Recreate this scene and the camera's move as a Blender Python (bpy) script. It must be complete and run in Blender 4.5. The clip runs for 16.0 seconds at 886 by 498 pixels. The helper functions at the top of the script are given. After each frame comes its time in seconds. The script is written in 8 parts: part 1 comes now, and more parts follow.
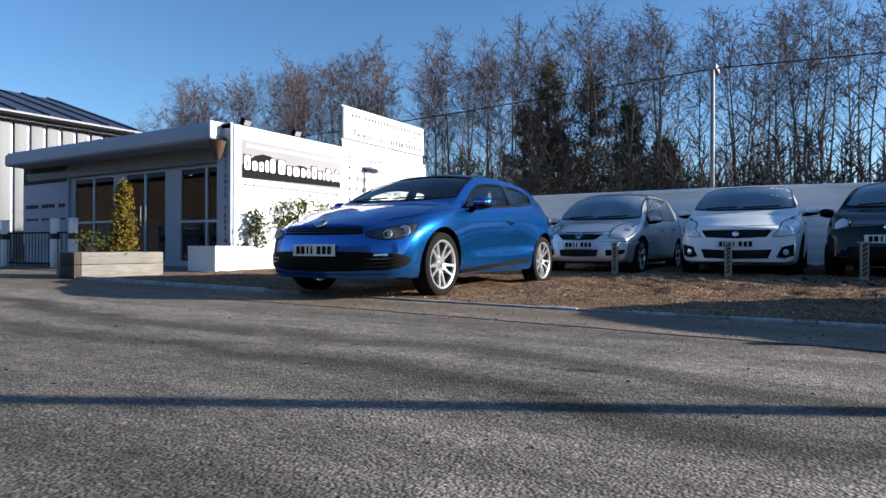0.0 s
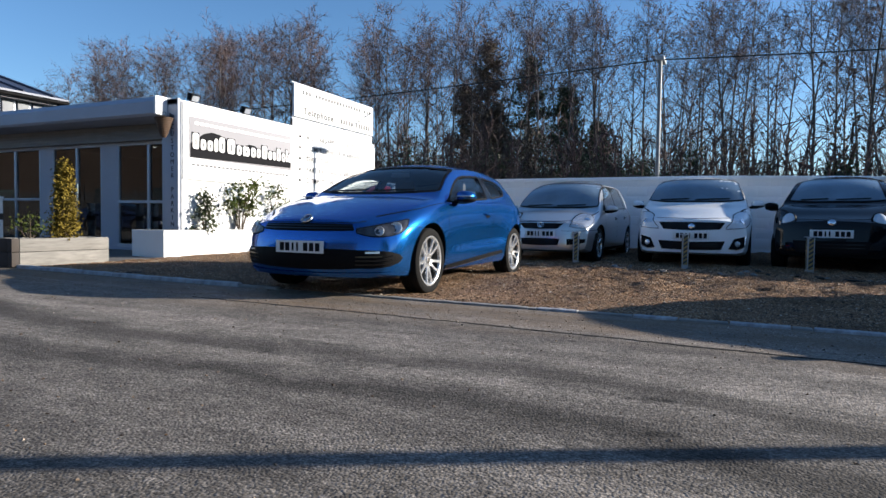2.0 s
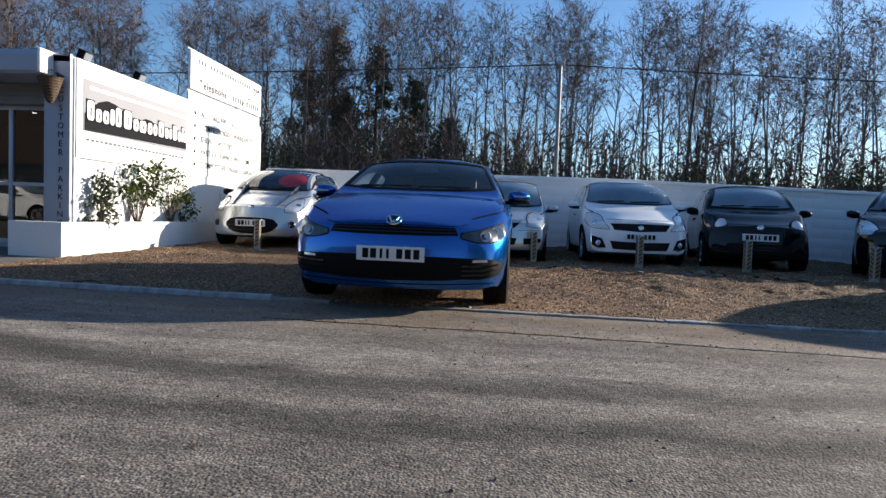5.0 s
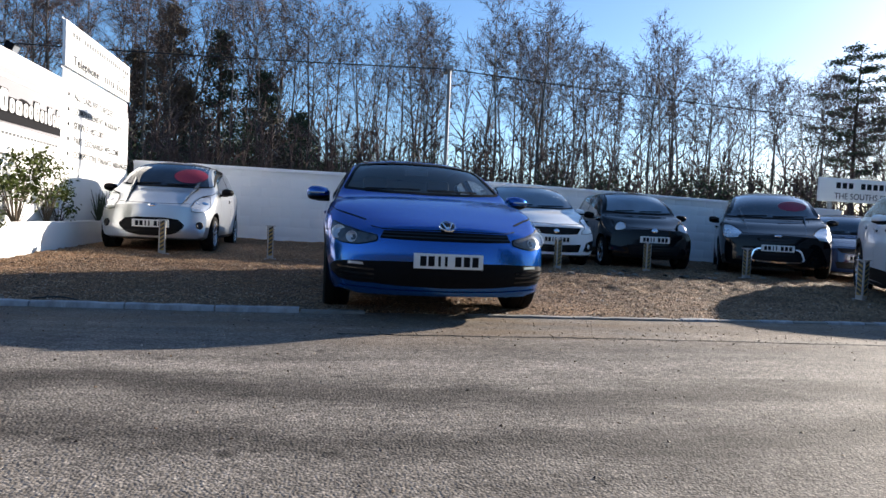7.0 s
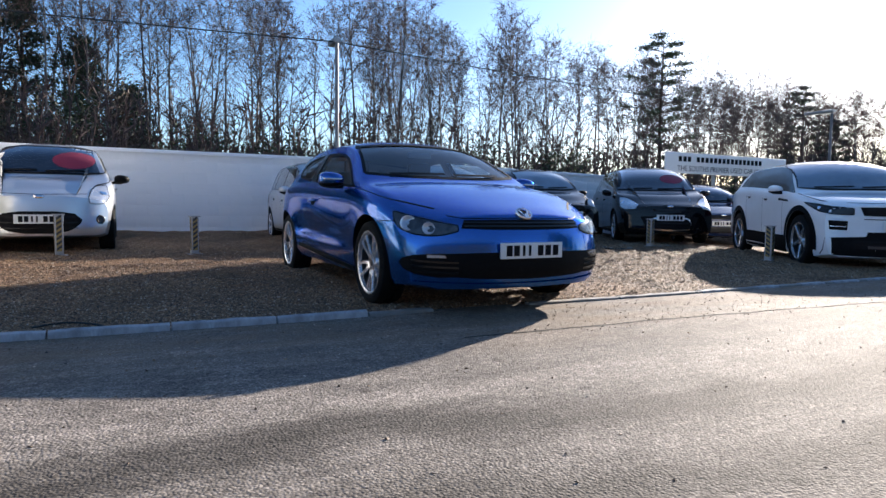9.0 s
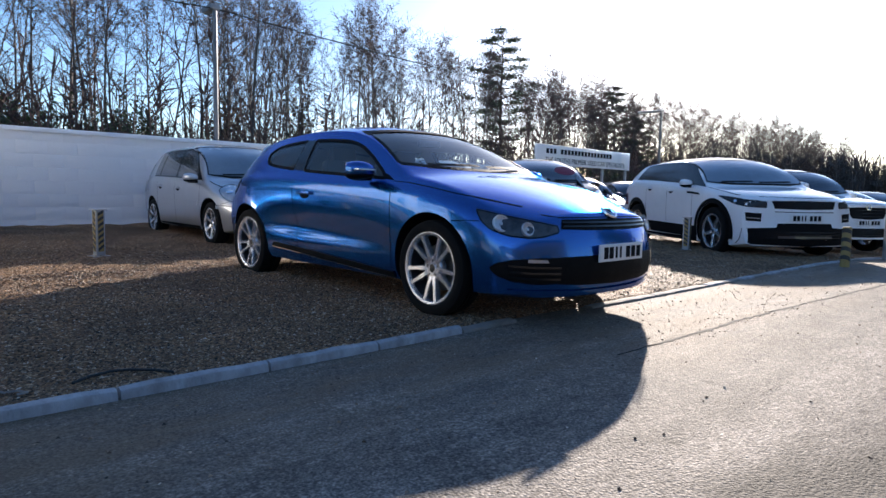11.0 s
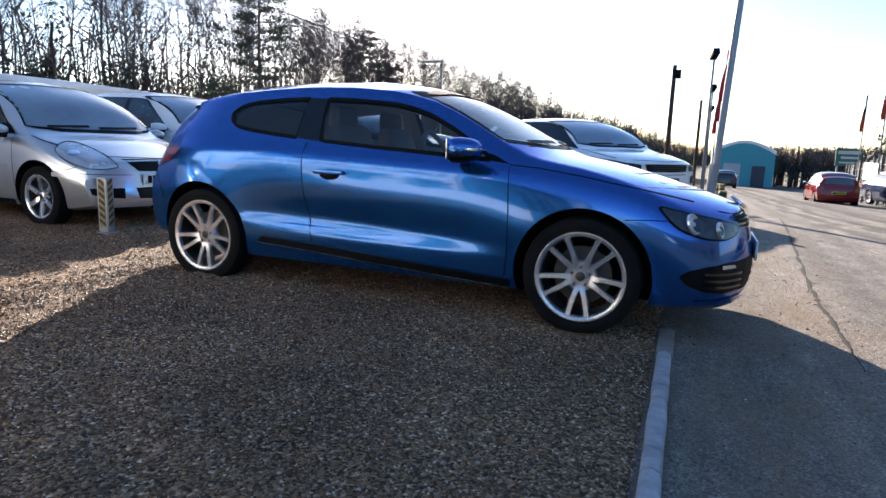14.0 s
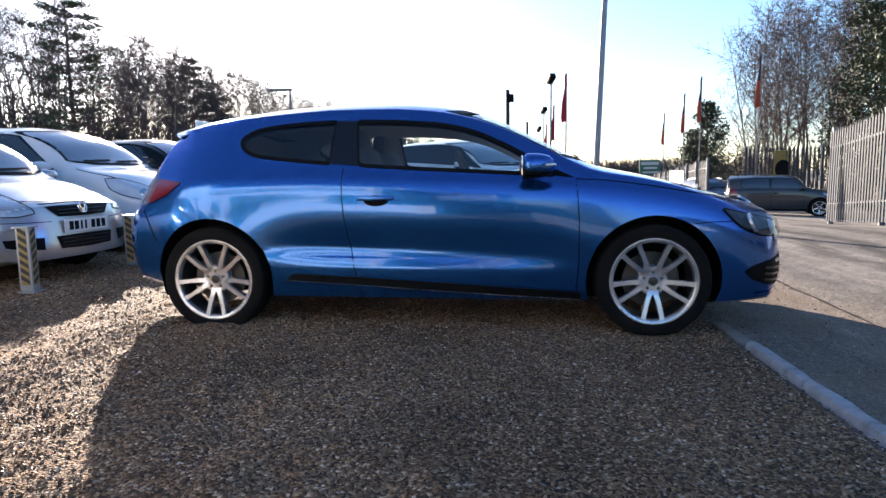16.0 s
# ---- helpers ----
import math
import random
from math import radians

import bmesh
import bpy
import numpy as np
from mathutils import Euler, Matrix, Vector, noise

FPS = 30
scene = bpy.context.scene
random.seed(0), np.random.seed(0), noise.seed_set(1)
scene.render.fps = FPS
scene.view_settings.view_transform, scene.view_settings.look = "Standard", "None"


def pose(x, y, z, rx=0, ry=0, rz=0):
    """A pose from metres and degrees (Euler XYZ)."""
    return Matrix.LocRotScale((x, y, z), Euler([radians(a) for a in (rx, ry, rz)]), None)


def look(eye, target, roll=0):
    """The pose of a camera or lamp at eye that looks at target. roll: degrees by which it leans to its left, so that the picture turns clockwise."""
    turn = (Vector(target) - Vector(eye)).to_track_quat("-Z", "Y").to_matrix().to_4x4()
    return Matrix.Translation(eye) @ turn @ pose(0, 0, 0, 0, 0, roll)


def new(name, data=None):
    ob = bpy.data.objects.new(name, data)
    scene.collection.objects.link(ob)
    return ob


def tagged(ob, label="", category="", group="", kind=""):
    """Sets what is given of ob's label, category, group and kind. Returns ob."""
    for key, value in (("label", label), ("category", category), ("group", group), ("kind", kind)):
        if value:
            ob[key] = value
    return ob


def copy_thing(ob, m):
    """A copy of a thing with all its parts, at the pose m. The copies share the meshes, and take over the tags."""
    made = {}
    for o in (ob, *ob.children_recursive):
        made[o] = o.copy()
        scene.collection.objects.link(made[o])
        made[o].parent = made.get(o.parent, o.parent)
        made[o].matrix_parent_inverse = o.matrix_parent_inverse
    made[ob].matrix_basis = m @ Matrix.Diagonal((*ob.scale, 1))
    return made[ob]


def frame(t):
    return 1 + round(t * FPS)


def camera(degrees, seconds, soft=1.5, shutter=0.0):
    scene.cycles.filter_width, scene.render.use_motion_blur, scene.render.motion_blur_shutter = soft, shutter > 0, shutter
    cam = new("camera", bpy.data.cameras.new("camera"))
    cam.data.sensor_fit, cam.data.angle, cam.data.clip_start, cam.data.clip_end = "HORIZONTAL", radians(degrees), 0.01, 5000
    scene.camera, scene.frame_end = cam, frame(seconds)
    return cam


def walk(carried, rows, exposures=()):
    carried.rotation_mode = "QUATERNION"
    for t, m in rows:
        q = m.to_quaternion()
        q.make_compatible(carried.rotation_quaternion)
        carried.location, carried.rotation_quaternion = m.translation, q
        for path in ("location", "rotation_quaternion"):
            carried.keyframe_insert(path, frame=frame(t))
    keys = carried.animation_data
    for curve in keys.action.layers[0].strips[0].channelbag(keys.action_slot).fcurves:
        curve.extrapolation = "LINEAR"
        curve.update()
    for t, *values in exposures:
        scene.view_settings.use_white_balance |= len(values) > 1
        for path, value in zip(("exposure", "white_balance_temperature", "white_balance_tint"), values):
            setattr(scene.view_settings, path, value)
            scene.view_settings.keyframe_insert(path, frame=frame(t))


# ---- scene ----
cam = camera(70.9, 16.0)
PATH = [
    (0, (4.078, -5.219, 0.478), (3.034, -3.513, 0.475), 0.2),
    (0.5, (4.093, -5.232, 0.592), (3.118, -3.486, 0.606), -0.2),
    (1, (4.059, -5.254, 0.656), (3.066, -3.519, 0.626), 0.3),
    (1.5, (3.818, -5.36, 0.685), (2.951, -3.558, 0.632), 0.9),
    (2, (3.505, -5.418, 0.687), (2.671, -3.602, 0.603), 0.9),
    (2.5, (3.135, -5.45, 0.721), (2.375, -3.603, 0.623), 2.6),
    (3, (2.678, -5.508, 0.718), (2.04, -3.614, 0.627), 1.4),
    (3.5, (2.24, -5.504, 0.722), (1.672, -3.589, 0.619), 1.6),
    (3.7, (2.048, -5.507, 0.724), (1.56, -3.569, 0.64), 2.0),
    (5.8, (0.17, -5.468, 0.74), (0.178, -3.47, 0.635), 2.2),
    (6, (-0.011, -5.46, 0.719), (0.085, -3.463, 0.664), 2.2),
    (6.5, (-0.449, -5.424, 0.723), (-0.202, -3.441, 0.65), 1.3),
    (7, (-0.905, -5.345, 0.732), (-0.528, -3.382, 0.65), 2.7),
    (7.5, (-1.371, -5.217, 0.736), (-0.847, -3.29, 0.628), 2.1),
    (8, (-1.808, -5.005, 0.746), (-1.156, -3.119, 0.611), 1.6),
    (8.5, (-2.19, -4.754, 0.749), (-1.37, -2.934, 0.62), 0.6),
    (9, (-2.546, -4.46, 0.763), (-1.632, -2.687, 0.622), 0.7),
    (9.5, (-2.842, -4.152, 0.759), (-1.784, -2.462, 0.609), 1.7),
    (9.7, (-2.961, -4.012, 0.756), (-1.85, -2.359, 0.575), 1.0),
    (11.8, (-3.964, -2.324, 0.898), (-2.41, -1.087, 0.66), 1.2),
    (12, (-4.04, -2.153, 0.92), (-2.442, -0.986, 0.63), 0.9),
    (12.5, (-4.11, -1.755, 0.911), (-2.475, -0.639, 0.625), 0.4),
    (13, (-4.188, -1.318, 0.935), (-2.473, -0.326, 0.66), 1.9),
    (13.5, (-4.203, -0.925, 0.977), (-2.426, -0.062, 0.664), 0.8),
    (14, (-4.164, -0.534, 0.989), (-2.334, 0.203, 0.657), 2.1),
    (14.5, (-4.19, -0.126, 1.018), (-2.302, 0.445, 0.689), 0.9),
    (15, (-4.159, 0.229, 0.97), (-2.232, 0.672, 0.666), -0.3),
    (15.5, (-4.198, 0.488, 0.959), (-2.233, 0.774, 0.714), 0.0),
    (16, (-4.387, 0.759, 0.934), (-2.415, 0.991, 0.691), -0.9),
]
walk(cam, [(t, look(eye, target, roll)) for t, eye, target, roll in PATH], [(0.0, 1.20, 6500, 11), (3.5, 1.15, 6680, 11), (7.0, 1.42, 6850, 13), (9.0, 1.62, 6800, 15), (9.5, 1.58, 6800, 15), (12.0, 1.66, 6900, 16), (12.5, 1.70, 6950, 16), (14.0, 1.95, 7050, 16), (16.0, 2.0, 7150, 18)])

# ---- light ----
SUN_AZ, SUN_EL = 28.2, 16.0
world = bpy.data.worlds.new("sky")
scene.world = world
world.use_nodes = True
wn = world.node_tree
sky = wn.nodes.new("ShaderNodeTexSky")
sky.sky_type, sky.sun_disc = "NISHITA", False
sky.sun_elevation, sky.sun_rotation = radians(SUN_EL), radians(90 - SUN_AZ)
sky.air_density, sky.dust_density, sky.ozone_density = 1.0, 0.7, 4.0
sky.altitude = 600
deep = wn.nodes.new("ShaderNodeHueSaturation")
deep.inputs["Saturation"].default_value = 1.08
wn.links.new(sky.outputs[0], deep.inputs["Color"])
wn.links.new(deep.outputs[0], wn.nodes["Background"].inputs[0])
wn.nodes["Background"].inputs[1].default_value = 0.085
sun = new("sun", bpy.data.lights.new("sun", "SUN"))
sun.data.energy, sun.data.angle, sun.data.color = 4.7, radians(0.53), (1.0, 0.94, 0.84)
sun_way = Vector((math.cos(radians(SUN_AZ)) * math.cos(radians(SUN_EL)), math.sin(radians(SUN_AZ)) * math.cos(radians(SUN_EL)), math.sin(radians(SUN_EL))))
sun.matrix_world = look(sun_way * 60, (0, 0, 0))

# ---- materials ----
def mat(name, c1, c2=None, scale=4.0, rough=0.6, metal=0.0, bump=0.0, bscale=60.0, coat=0.0, rvar=0.0, stretch=(1, 1, 1), contrast=0.5, emit=0.0, randomise=0.0, detail=6.0, spec=0.5):
    """Principled surface whose colour wanders between c1 and c2 at two scales, with fine relief."""
    m = bpy.data.materials.new(name)
    m.use_nodes = True
    nt = m.node_tree
    b = nt.nodes["Principled BSDF"]
    b.inputs["Roughness"].default_value, b.inputs["Metallic"].default_value = rough, metal
    b.inputs["Coat Weight"].default_value, b.inputs["Coat Roughness"].default_value = coat, 0.03
    b.inputs["Base Color"].default_value = (*c1, 1)
    b.inputs["Specular IOR Level"].default_value = spec
    L = nt.links.new
    tc = nt.nodes.new("ShaderNodeTexCoord")
    mp = nt.nodes.new("ShaderNodeMapping")
    mp.inputs["Scale"].default_value = stretch
    L(tc.outputs["Object"], mp.inputs[0])
    col = None
    if c2:
        n = nt.nodes.new("ShaderNodeTexNoise")
        n.inputs["Scale"].default_value, n.inputs["Detail"].default_value, n.inputs["Roughness"].default_value = scale, detail, 0.65
        L(mp.outputs[0], n.inputs["Vector"])
        r = nt.nodes.new("ShaderNodeMapRange")
        r.inputs["From Min"].default_value, r.inputs["From Max"].default_value = 0.5 - 0.5 * contrast, 0.5 + 0.5 * contrast
        L(n.outputs[0], r.inputs[0])
        mx = nt.nodes.new("ShaderNodeMix")
        mx.data_type = "RGBA"
        mx.inputs[6].default_value, mx.inputs[7].default_value = (*c1, 1), (*c2, 1)
        L(r.outputs[0], mx.inputs[0])
        col = mx.outputs[2]
        if randomise:
            oi = nt.nodes.new("ShaderNodeObjectInfo")
            hs = nt.nodes.new("ShaderNodeHueSaturation")
            rr = nt.nodes.new("ShaderNodeMapRange")
            rr.inputs["To Min"].default_value, rr.inputs["To Max"].default_value = 1 - randomise, 1 + randomise
            L(oi.outputs["Random"], rr.inputs[0])
            L(rr.outputs[0], hs.inputs["Value"])
            L(col, hs.inputs["Color"])
            col = hs.outputs[0]
        L(col, b.inputs["Base Color"])
        if rvar:
            r2 = nt.nodes.new("ShaderNodeMapRange")
            r2.inputs["To Min"].default_value, r2.inputs["To Max"].default_value = rough - rvar, rough + rvar
            L(n.outputs[0], r2.inputs[0])
            L(r2.outputs[0], b.inputs["Roughness"])
    if bump:
        n2 = nt.nodes.new("ShaderNodeTexNoise")
        n2.inputs["Scale"].default_value, n2.inputs["Detail"].default_value = bscale, 4
        L(mp.outputs[0], n2.inputs["Vector"])
        bp = nt.nodes.new("ShaderNodeBump")
        bp.inputs["Strength"].default_value, bp.inputs["Distance"].default_value = 1.0, bump
        L(n2.outputs[0], bp.inputs["Height"])
        L(bp.outputs[0], b.inputs["Normal"])
    if emit:
        b.inputs["Emission Color"].default_value, b.inputs["Emission Strength"].default_value = (*c1, 1), emit
    return m


def glass(name, tint=(0.85, 0.9, 0.9), weight=0.9, rough=0.0, gloss=0.07):
    """Thin car or window glass: it lets the view through, and mirrors at its gloss."""
    m = bpy.data.materials.new(name)
    m.use_nodes = True
    nt = m.node_tree
    out = nt.nodes["Material Output"]
    nt.nodes.remove(nt.nodes["Principled BSDF"])
    tr, gl, mx, fr, pw, ma = (nt.nodes.new("ShaderNode" + k) for k in ("BsdfTransparent", "BsdfGlossy", "MixShader", "LayerWeight", "Math", "Math"))
    tr.inputs[0].default_value = (*[c * weight for c in tint], 1)
    gl.inputs["Roughness"].default_value = rough
    fr.inputs[0].default_value = 0.5
    pw.operation, pw.inputs[1].default_value = "POWER", 4.0
    ma.operation, ma.inputs[1].default_value, ma.inputs[2].default_value = "MULTIPLY_ADD", 0.75, gloss
    nt.links.new(fr.outputs["Facing"], pw.inputs[0])
    nt.links.new(pw.outputs[0], ma.inputs[0])
    nt.links.new(ma.outputs[0], mx.inputs[0])
    nt.links.new(tr.outputs[0], mx.inputs[1])
    nt.links.new(gl.outputs[0], mx.inputs[2])
    nt.links.new(mx.outputs[0], out.inputs[0])
    return m


def paint(name, c, c2=None, metal=0.0, rough=0.35):
    return mat(name, c, c2 or tuple(v * 0.9 for v in c), 3.0, rough, metal, 0.0, 900.0, 0.9, spec=0.0)


M_BLUE = paint("blue_paint", (0.010, 0.122, 0.40), (0.010, 0.112, 0.37), 0.84, 0.21)
M_BLUE.node_tree.nodes["Principled BSDF"].inputs["Specular Tint"].default_value = (0.06, 0.33, 0.75, 1)  # flakes stay blue at a flat angle
M_SILVER = paint("silver_paint", (0.56, 0.58, 0.60), None, 0.75, 0.28)
M_WHITE_CAR = paint("white_paint", (0.86, 0.87, 0.87), None, 0, 0.4)
M_BLACK_CAR = mat("black_paint", (0.004, 0.0045, 0.0055), (0.005, 0.005, 0.006), 3, 0.05, 0, 0, spec=0.22)
M_NAVY_CAR = paint("navy_paint", (0.02, 0.035, 0.09), None, 0.2, 0.3)
M_RED_CAR = paint("red_paint", (0.20, 0.012, 0.016), None, 0.1, 0.35)
M_GREY_CAR = paint("grey_paint", (0.055, 0.057, 0.062), None, 0.3, 0.35)
M_TRIM = mat("black_plastic", (0.005, 0.005, 0.0055), (0.009, 0.009, 0.0095), 30, 0.55, 0, 0.0006, 400, spec=0.06)
M_GLOSSBLACK = mat("gloss_black", (0.006, 0.006, 0.007), None, rough=0.12)
M_CABIN = mat("cabin_cloth", (0.06, 0.06, 0.064), (0.085, 0.085, 0.09), 90, 0.85, 0, 0.001, 300)
M_LINING = mat("grey_headlining", (0.26, 0.26, 0.262), (0.22, 0.22, 0.222), 40, 0.9)
M_TYRE = mat("tyre_rubber", (0.006, 0.006, 0.006), (0.011, 0.0105, 0.010), 8, 0.9, 0, 0.001, 120, spec=0.15)
M_ALLOY = mat("alloy_silver", (0.62, 0.63, 0.645), (0.52, 0.53, 0.545), 15, 0.25, 0.75)
M_DARKMETAL = mat("dark_metal", (0.05, 0.05, 0.05), (0.09, 0.075, 0.06), 12, 0.5, 0.6)
M_BARREL = mat("rim_barrel", (0.05, 0.05, 0.052), (0.03, 0.03, 0.031), 12, 0.5, 0.5)
M_REFLECT = mat("lamp_reflector", (0.85, 0.85, 0.84), None, rough=0.28, metal=0.7)
M_CHROME = mat("chrome", (0.8, 0.8, 0.82), None, rough=0.08, metal=1.0)
M_GLASS = glass("car_glass", (0.90, 0.95, 0.94), 0.96)
M_SCREEN = glass("windscreen_glass", (0.88, 0.94, 0.94), 0.94, gloss=0.05)
# dark and misted panes: the mirrored sky's blue is tinted into both base colours
M_DARKGLASS = mat("dark_car_glass", (0.006, 0.010, 0.018), (0.016, 0.022, 0.032), 1.6, 0.04, 0, coat=1.0, spec=0.6)
M_FROST = mat("misted_car_glass", (0.19, 0.265, 0.33), (0.085, 0.13, 0.17), 1.3, 0.30, 0, coat=1.0)
M_SIDEMIST = mat("half_misted_side_glass", (0.055, 0.066, 0.07), (0.02, 0.025, 0.028), 1.6, 0.12, 0, coat=1.0)
M_LENS = glass("lamp_lens", (0.95, 0.97, 1.0), 0.8, gloss=0.045)
M_LAMPBOWL = mat("lamp_bowl_smoked", (0.13, 0.13, 0.135), (0.03, 0.03, 0.032), 16, 0.3, 0.5, contrast=0.4)
M_LAMPDARK = mat("lamp_bowl_dark", (0.02, 0.02, 0.022), None, rough=0.25, metal=0.3)
M_LAMPWHITE = mat("lamp_cover_white", (0.66, 0.70, 0.74), (0.55, 0.58, 0.62), 14, 0.15, 0.0, coat=1.0)
M_LAMPCLEAR = mat("lamp_bowl_clear", (0.62, 0.64, 0.66), (0.4, 0.42, 0.44), 14, 0.18, 0.6, coat=1.0)
M_TAIL = mat("tail_lamp_red", (0.24, 0.008, 0.014), (0.17, 0.006, 0.01), 20, 0.15, 0, coat=1.0)
M_PLATE = mat("plate_white", (0.76, 0.77, 0.75), (0.70, 0.71, 0.69), 9, 0.4)
M_PLATE_Y = mat("plate_yellow", (0.75, 0.55, 0.05), (0.68, 0.5, 0.06), 9, 0.4)
M_INK = mat("black_ink", (0.010, 0.010, 0.012), None, rough=0.9, spec=0.15)
M_TAR = mat("tar", (0.012, 0.011, 0.010), (0.03, 0.027, 0.024), 20, 0.9, spec=0.2)
M_PAVING = mat("stained_concrete", (0.20, 0.19, 0.175), (0.10, 0.095, 0.088), 1.4, 0.9, 0, 0.004, 50, spec=0.2)
M_KERBBARE = mat("bare_kerb_concrete", (0.30, 0.285, 0.26), (0.17, 0.16, 0.145), 5.0, 0.9, 0, 0.006, 60, contrast=0.5)
M_GREYINK = mat("grey_ink", (0.06, 0.062, 0.066), None, rough=0.9, spec=0.1)
M_PALEINK = mat("faded_ink", (0.14, 0.145, 0.15), (0.10, 0.105, 0.11), 6, 0.9, spec=0.1)
M_RENDER = mat("white_render", (0.80, 0.80, 0.79), (0.72, 0.72, 0.70), 1.3, 0.8, 0, 0.003, 40)
M_BLOCK = mat("white_painted_block", (0.82, 0.83, 0.85), (0.77, 0.785, 0.81), 0.8, 0.85, 0, 0.006, 22, randomise=0.006)
M_SIGN = mat("white_sign_panel", (0.82, 0.82, 0.81), (0.77, 0.77, 0.76), 0.8, 0.45)
M_SIGNGREY = mat("pale_grey_sign", (0.29, 0.285, 0.30), (0.265, 0.26, 0.275), 1.0, 0.9, spec=0.1)
M_FACADE = mat("pale_grey_cladding", (0.36, 0.39, 0.46), (0.31, 0.34, 0.40), 1.2, 0.55)
M_ALU = mat("grey_aluminium", (0.42, 0.45, 0.50), (0.36, 0.38, 0.42), 3, 0.45, 0.3)
M_SHUTTER = mat("shutter_grey", (0.20, 0.19, 0.18), (0.15, 0.145, 0.14), 3, 0.6)
M_WINGLASS = glass("shop_glass", (0.60, 0.64, 0.66), 0.6, gloss=0.10)
# showroom surfaces: the room's dimness is put into these dark base colours
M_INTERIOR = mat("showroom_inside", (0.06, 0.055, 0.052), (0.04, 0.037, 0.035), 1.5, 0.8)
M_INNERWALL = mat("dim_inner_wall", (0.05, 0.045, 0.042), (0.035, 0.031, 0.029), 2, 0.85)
M_BRICKWALL = mat("brown_brick", (0.080, 0.054, 0.041), (0.050, 0.036, 0.029), 5, 0.85, 0, 0.004, 20)
M_PALEIN = mat("pale_furniture", (0.55, 0.55, 0.53), (0.48, 0.48, 0.46), 3, 0.6)
M_TIMBER = mat("weathered_timber", (0.27, 0.255, 0.23), (0.12, 0.112, 0.10), 3.5, 0.85, 0, 0.003, 30, stretch=(9, 1, 9), randomise=0.12)
M_DARKTIMBER = mat("dark_timber", (0.05, 0.038, 0.03), (0.025, 0.02, 0.018), 6, 0.8, 0, 0.003, 30)
M_SOIL = mat("soil", (0.06, 0.045, 0.032), (0.03, 0.024, 0.018), 12, 0.95, 0, 0.02, 30)
# the barn's white cladding, its base colour set down to dark grey
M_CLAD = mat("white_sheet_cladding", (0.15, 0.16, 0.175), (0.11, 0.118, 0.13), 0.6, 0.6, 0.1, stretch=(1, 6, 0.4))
M_ROOF = mat("dark_blue_roof", (0.045, 0.055, 0.085), (0.03, 0.037, 0.06), 0.8, 0.45, 0.2)
M_YELLOW = mat("yellow_paint", (0.36, 0.25, 0.075), (0.25, 0.18, 0.07), 14, 0.6, 0.0, 0.001, 60)
M_BLACKPAINT = mat("black_paint_worn", (0.02, 0.02, 0.02), (0.06, 0.055, 0.05), 16, 0.6)
M_GALV = mat("galvanised_steel", (0.42, 0.44, 0.45), (0.32, 0.33, 0.34), 6, 0.5, 0.5)
# fence pales: galvanised steel with their shade put into a darker base colour
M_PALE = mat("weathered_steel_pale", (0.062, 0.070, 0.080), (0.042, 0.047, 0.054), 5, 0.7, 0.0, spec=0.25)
M_GALVPALE = mat("pale_galvanised_steel", (0.155, 0.17, 0.188), (0.11, 0.12, 0.132), 5, 0.5, 0.3)
M_POLE = mat("pole_grey", (0.30, 0.31, 0.33), (0.22, 0.23, 0.24), 4, 0.5, 0.4)
M_WOODPOLE = mat("creosoted_pole", (0.055, 0.042, 0.032), (0.03, 0.024, 0.02), 4, 0.85, stretch=(6, 6, 1))
M_FLAG = mat("red_flag_cloth", (0.40, 0.012, 0.025), (0.28, 0.01, 0.018), 3, 0.8)
M_FLAG2 = mat("orange_flag_cloth", (0.60, 0.10, 0.05), (0.5, 0.06, 0.03), 3, 0.8)
M_FLAGDARK = mat("dark_flag_cloth", (0.05, 0.03, 0.05), (0.03, 0.02, 0.03), 3, 0.8)
M_TEAL = mat("teal_sheet", (0.03, 0.33, 0.38), (0.025, 0.28, 0.33), 0.5, 0.5)
M_GREENSIGN = mat("green_sign", (0.02, 0.14, 0.10), (0.018, 0.11, 0.08), 1, 0.5)
M_CABLE = mat("cable_black", (0.01, 0.01, 0.01), None, rough=0.6)
M_BIRCH = mat("birch_bark", (0.17, 0.15, 0.135), (0.04, 0.034, 0.03), 2.2, 0.85, 0, 0.004, 30, stretch=(3, 3, 1), randomise=0.25)
M_TWIG = mat("birch_twigs", (0.105, 0.064, 0.055), (0.062, 0.040, 0.036), 0.6, 0.85, randomise=0.25)
M_PINEBARK = mat("pine_bark", (0.085, 0.055, 0.04), (0.04, 0.028, 0.022), 5, 0.9, 0, 0.006, 25)
M_NEEDLE = mat("pine_needles", (0.022, 0.042, 0.018), (0.045, 0.062, 0.024), 1.2, 0.7, randomise=0.2)
M_IVY = mat("ivy_leaves", (0.022, 0.038, 0.013), (0.055, 0.065, 0.02), 1.5, 0.55, randomise=0.2)
M_BROWNNEEDLE = mat("bronze_foliage", (0.10, 0.066, 0.040), (0.055, 0.043, 0.026), 1.5, 0.7, randomise=0.2)
M_LEAF = mat("shrub_leaves", (0.035, 0.056, 0.012), (0.075, 0.085, 0.02), 6, 0.75, spec=0.12)
M_GOLDLEAF = mat("golden_conifer_leaves", (0.21, 0.145, 0.022), (0.075, 0.062, 0.014), 5, 0.8, spec=0.1)
M_STEM = mat("shrub_stems", (0.10, 0.07, 0.045), (0.06, 0.045, 0.03), 8, 0.8)
M_BASKET = mat("wicker", (0.10, 0.055, 0.03), (0.05, 0.03, 0.018), 30, 0.8)
M_REDCARD = mat("red_price_card", (0.20, 0.012, 0.04), None, rough=0.6)


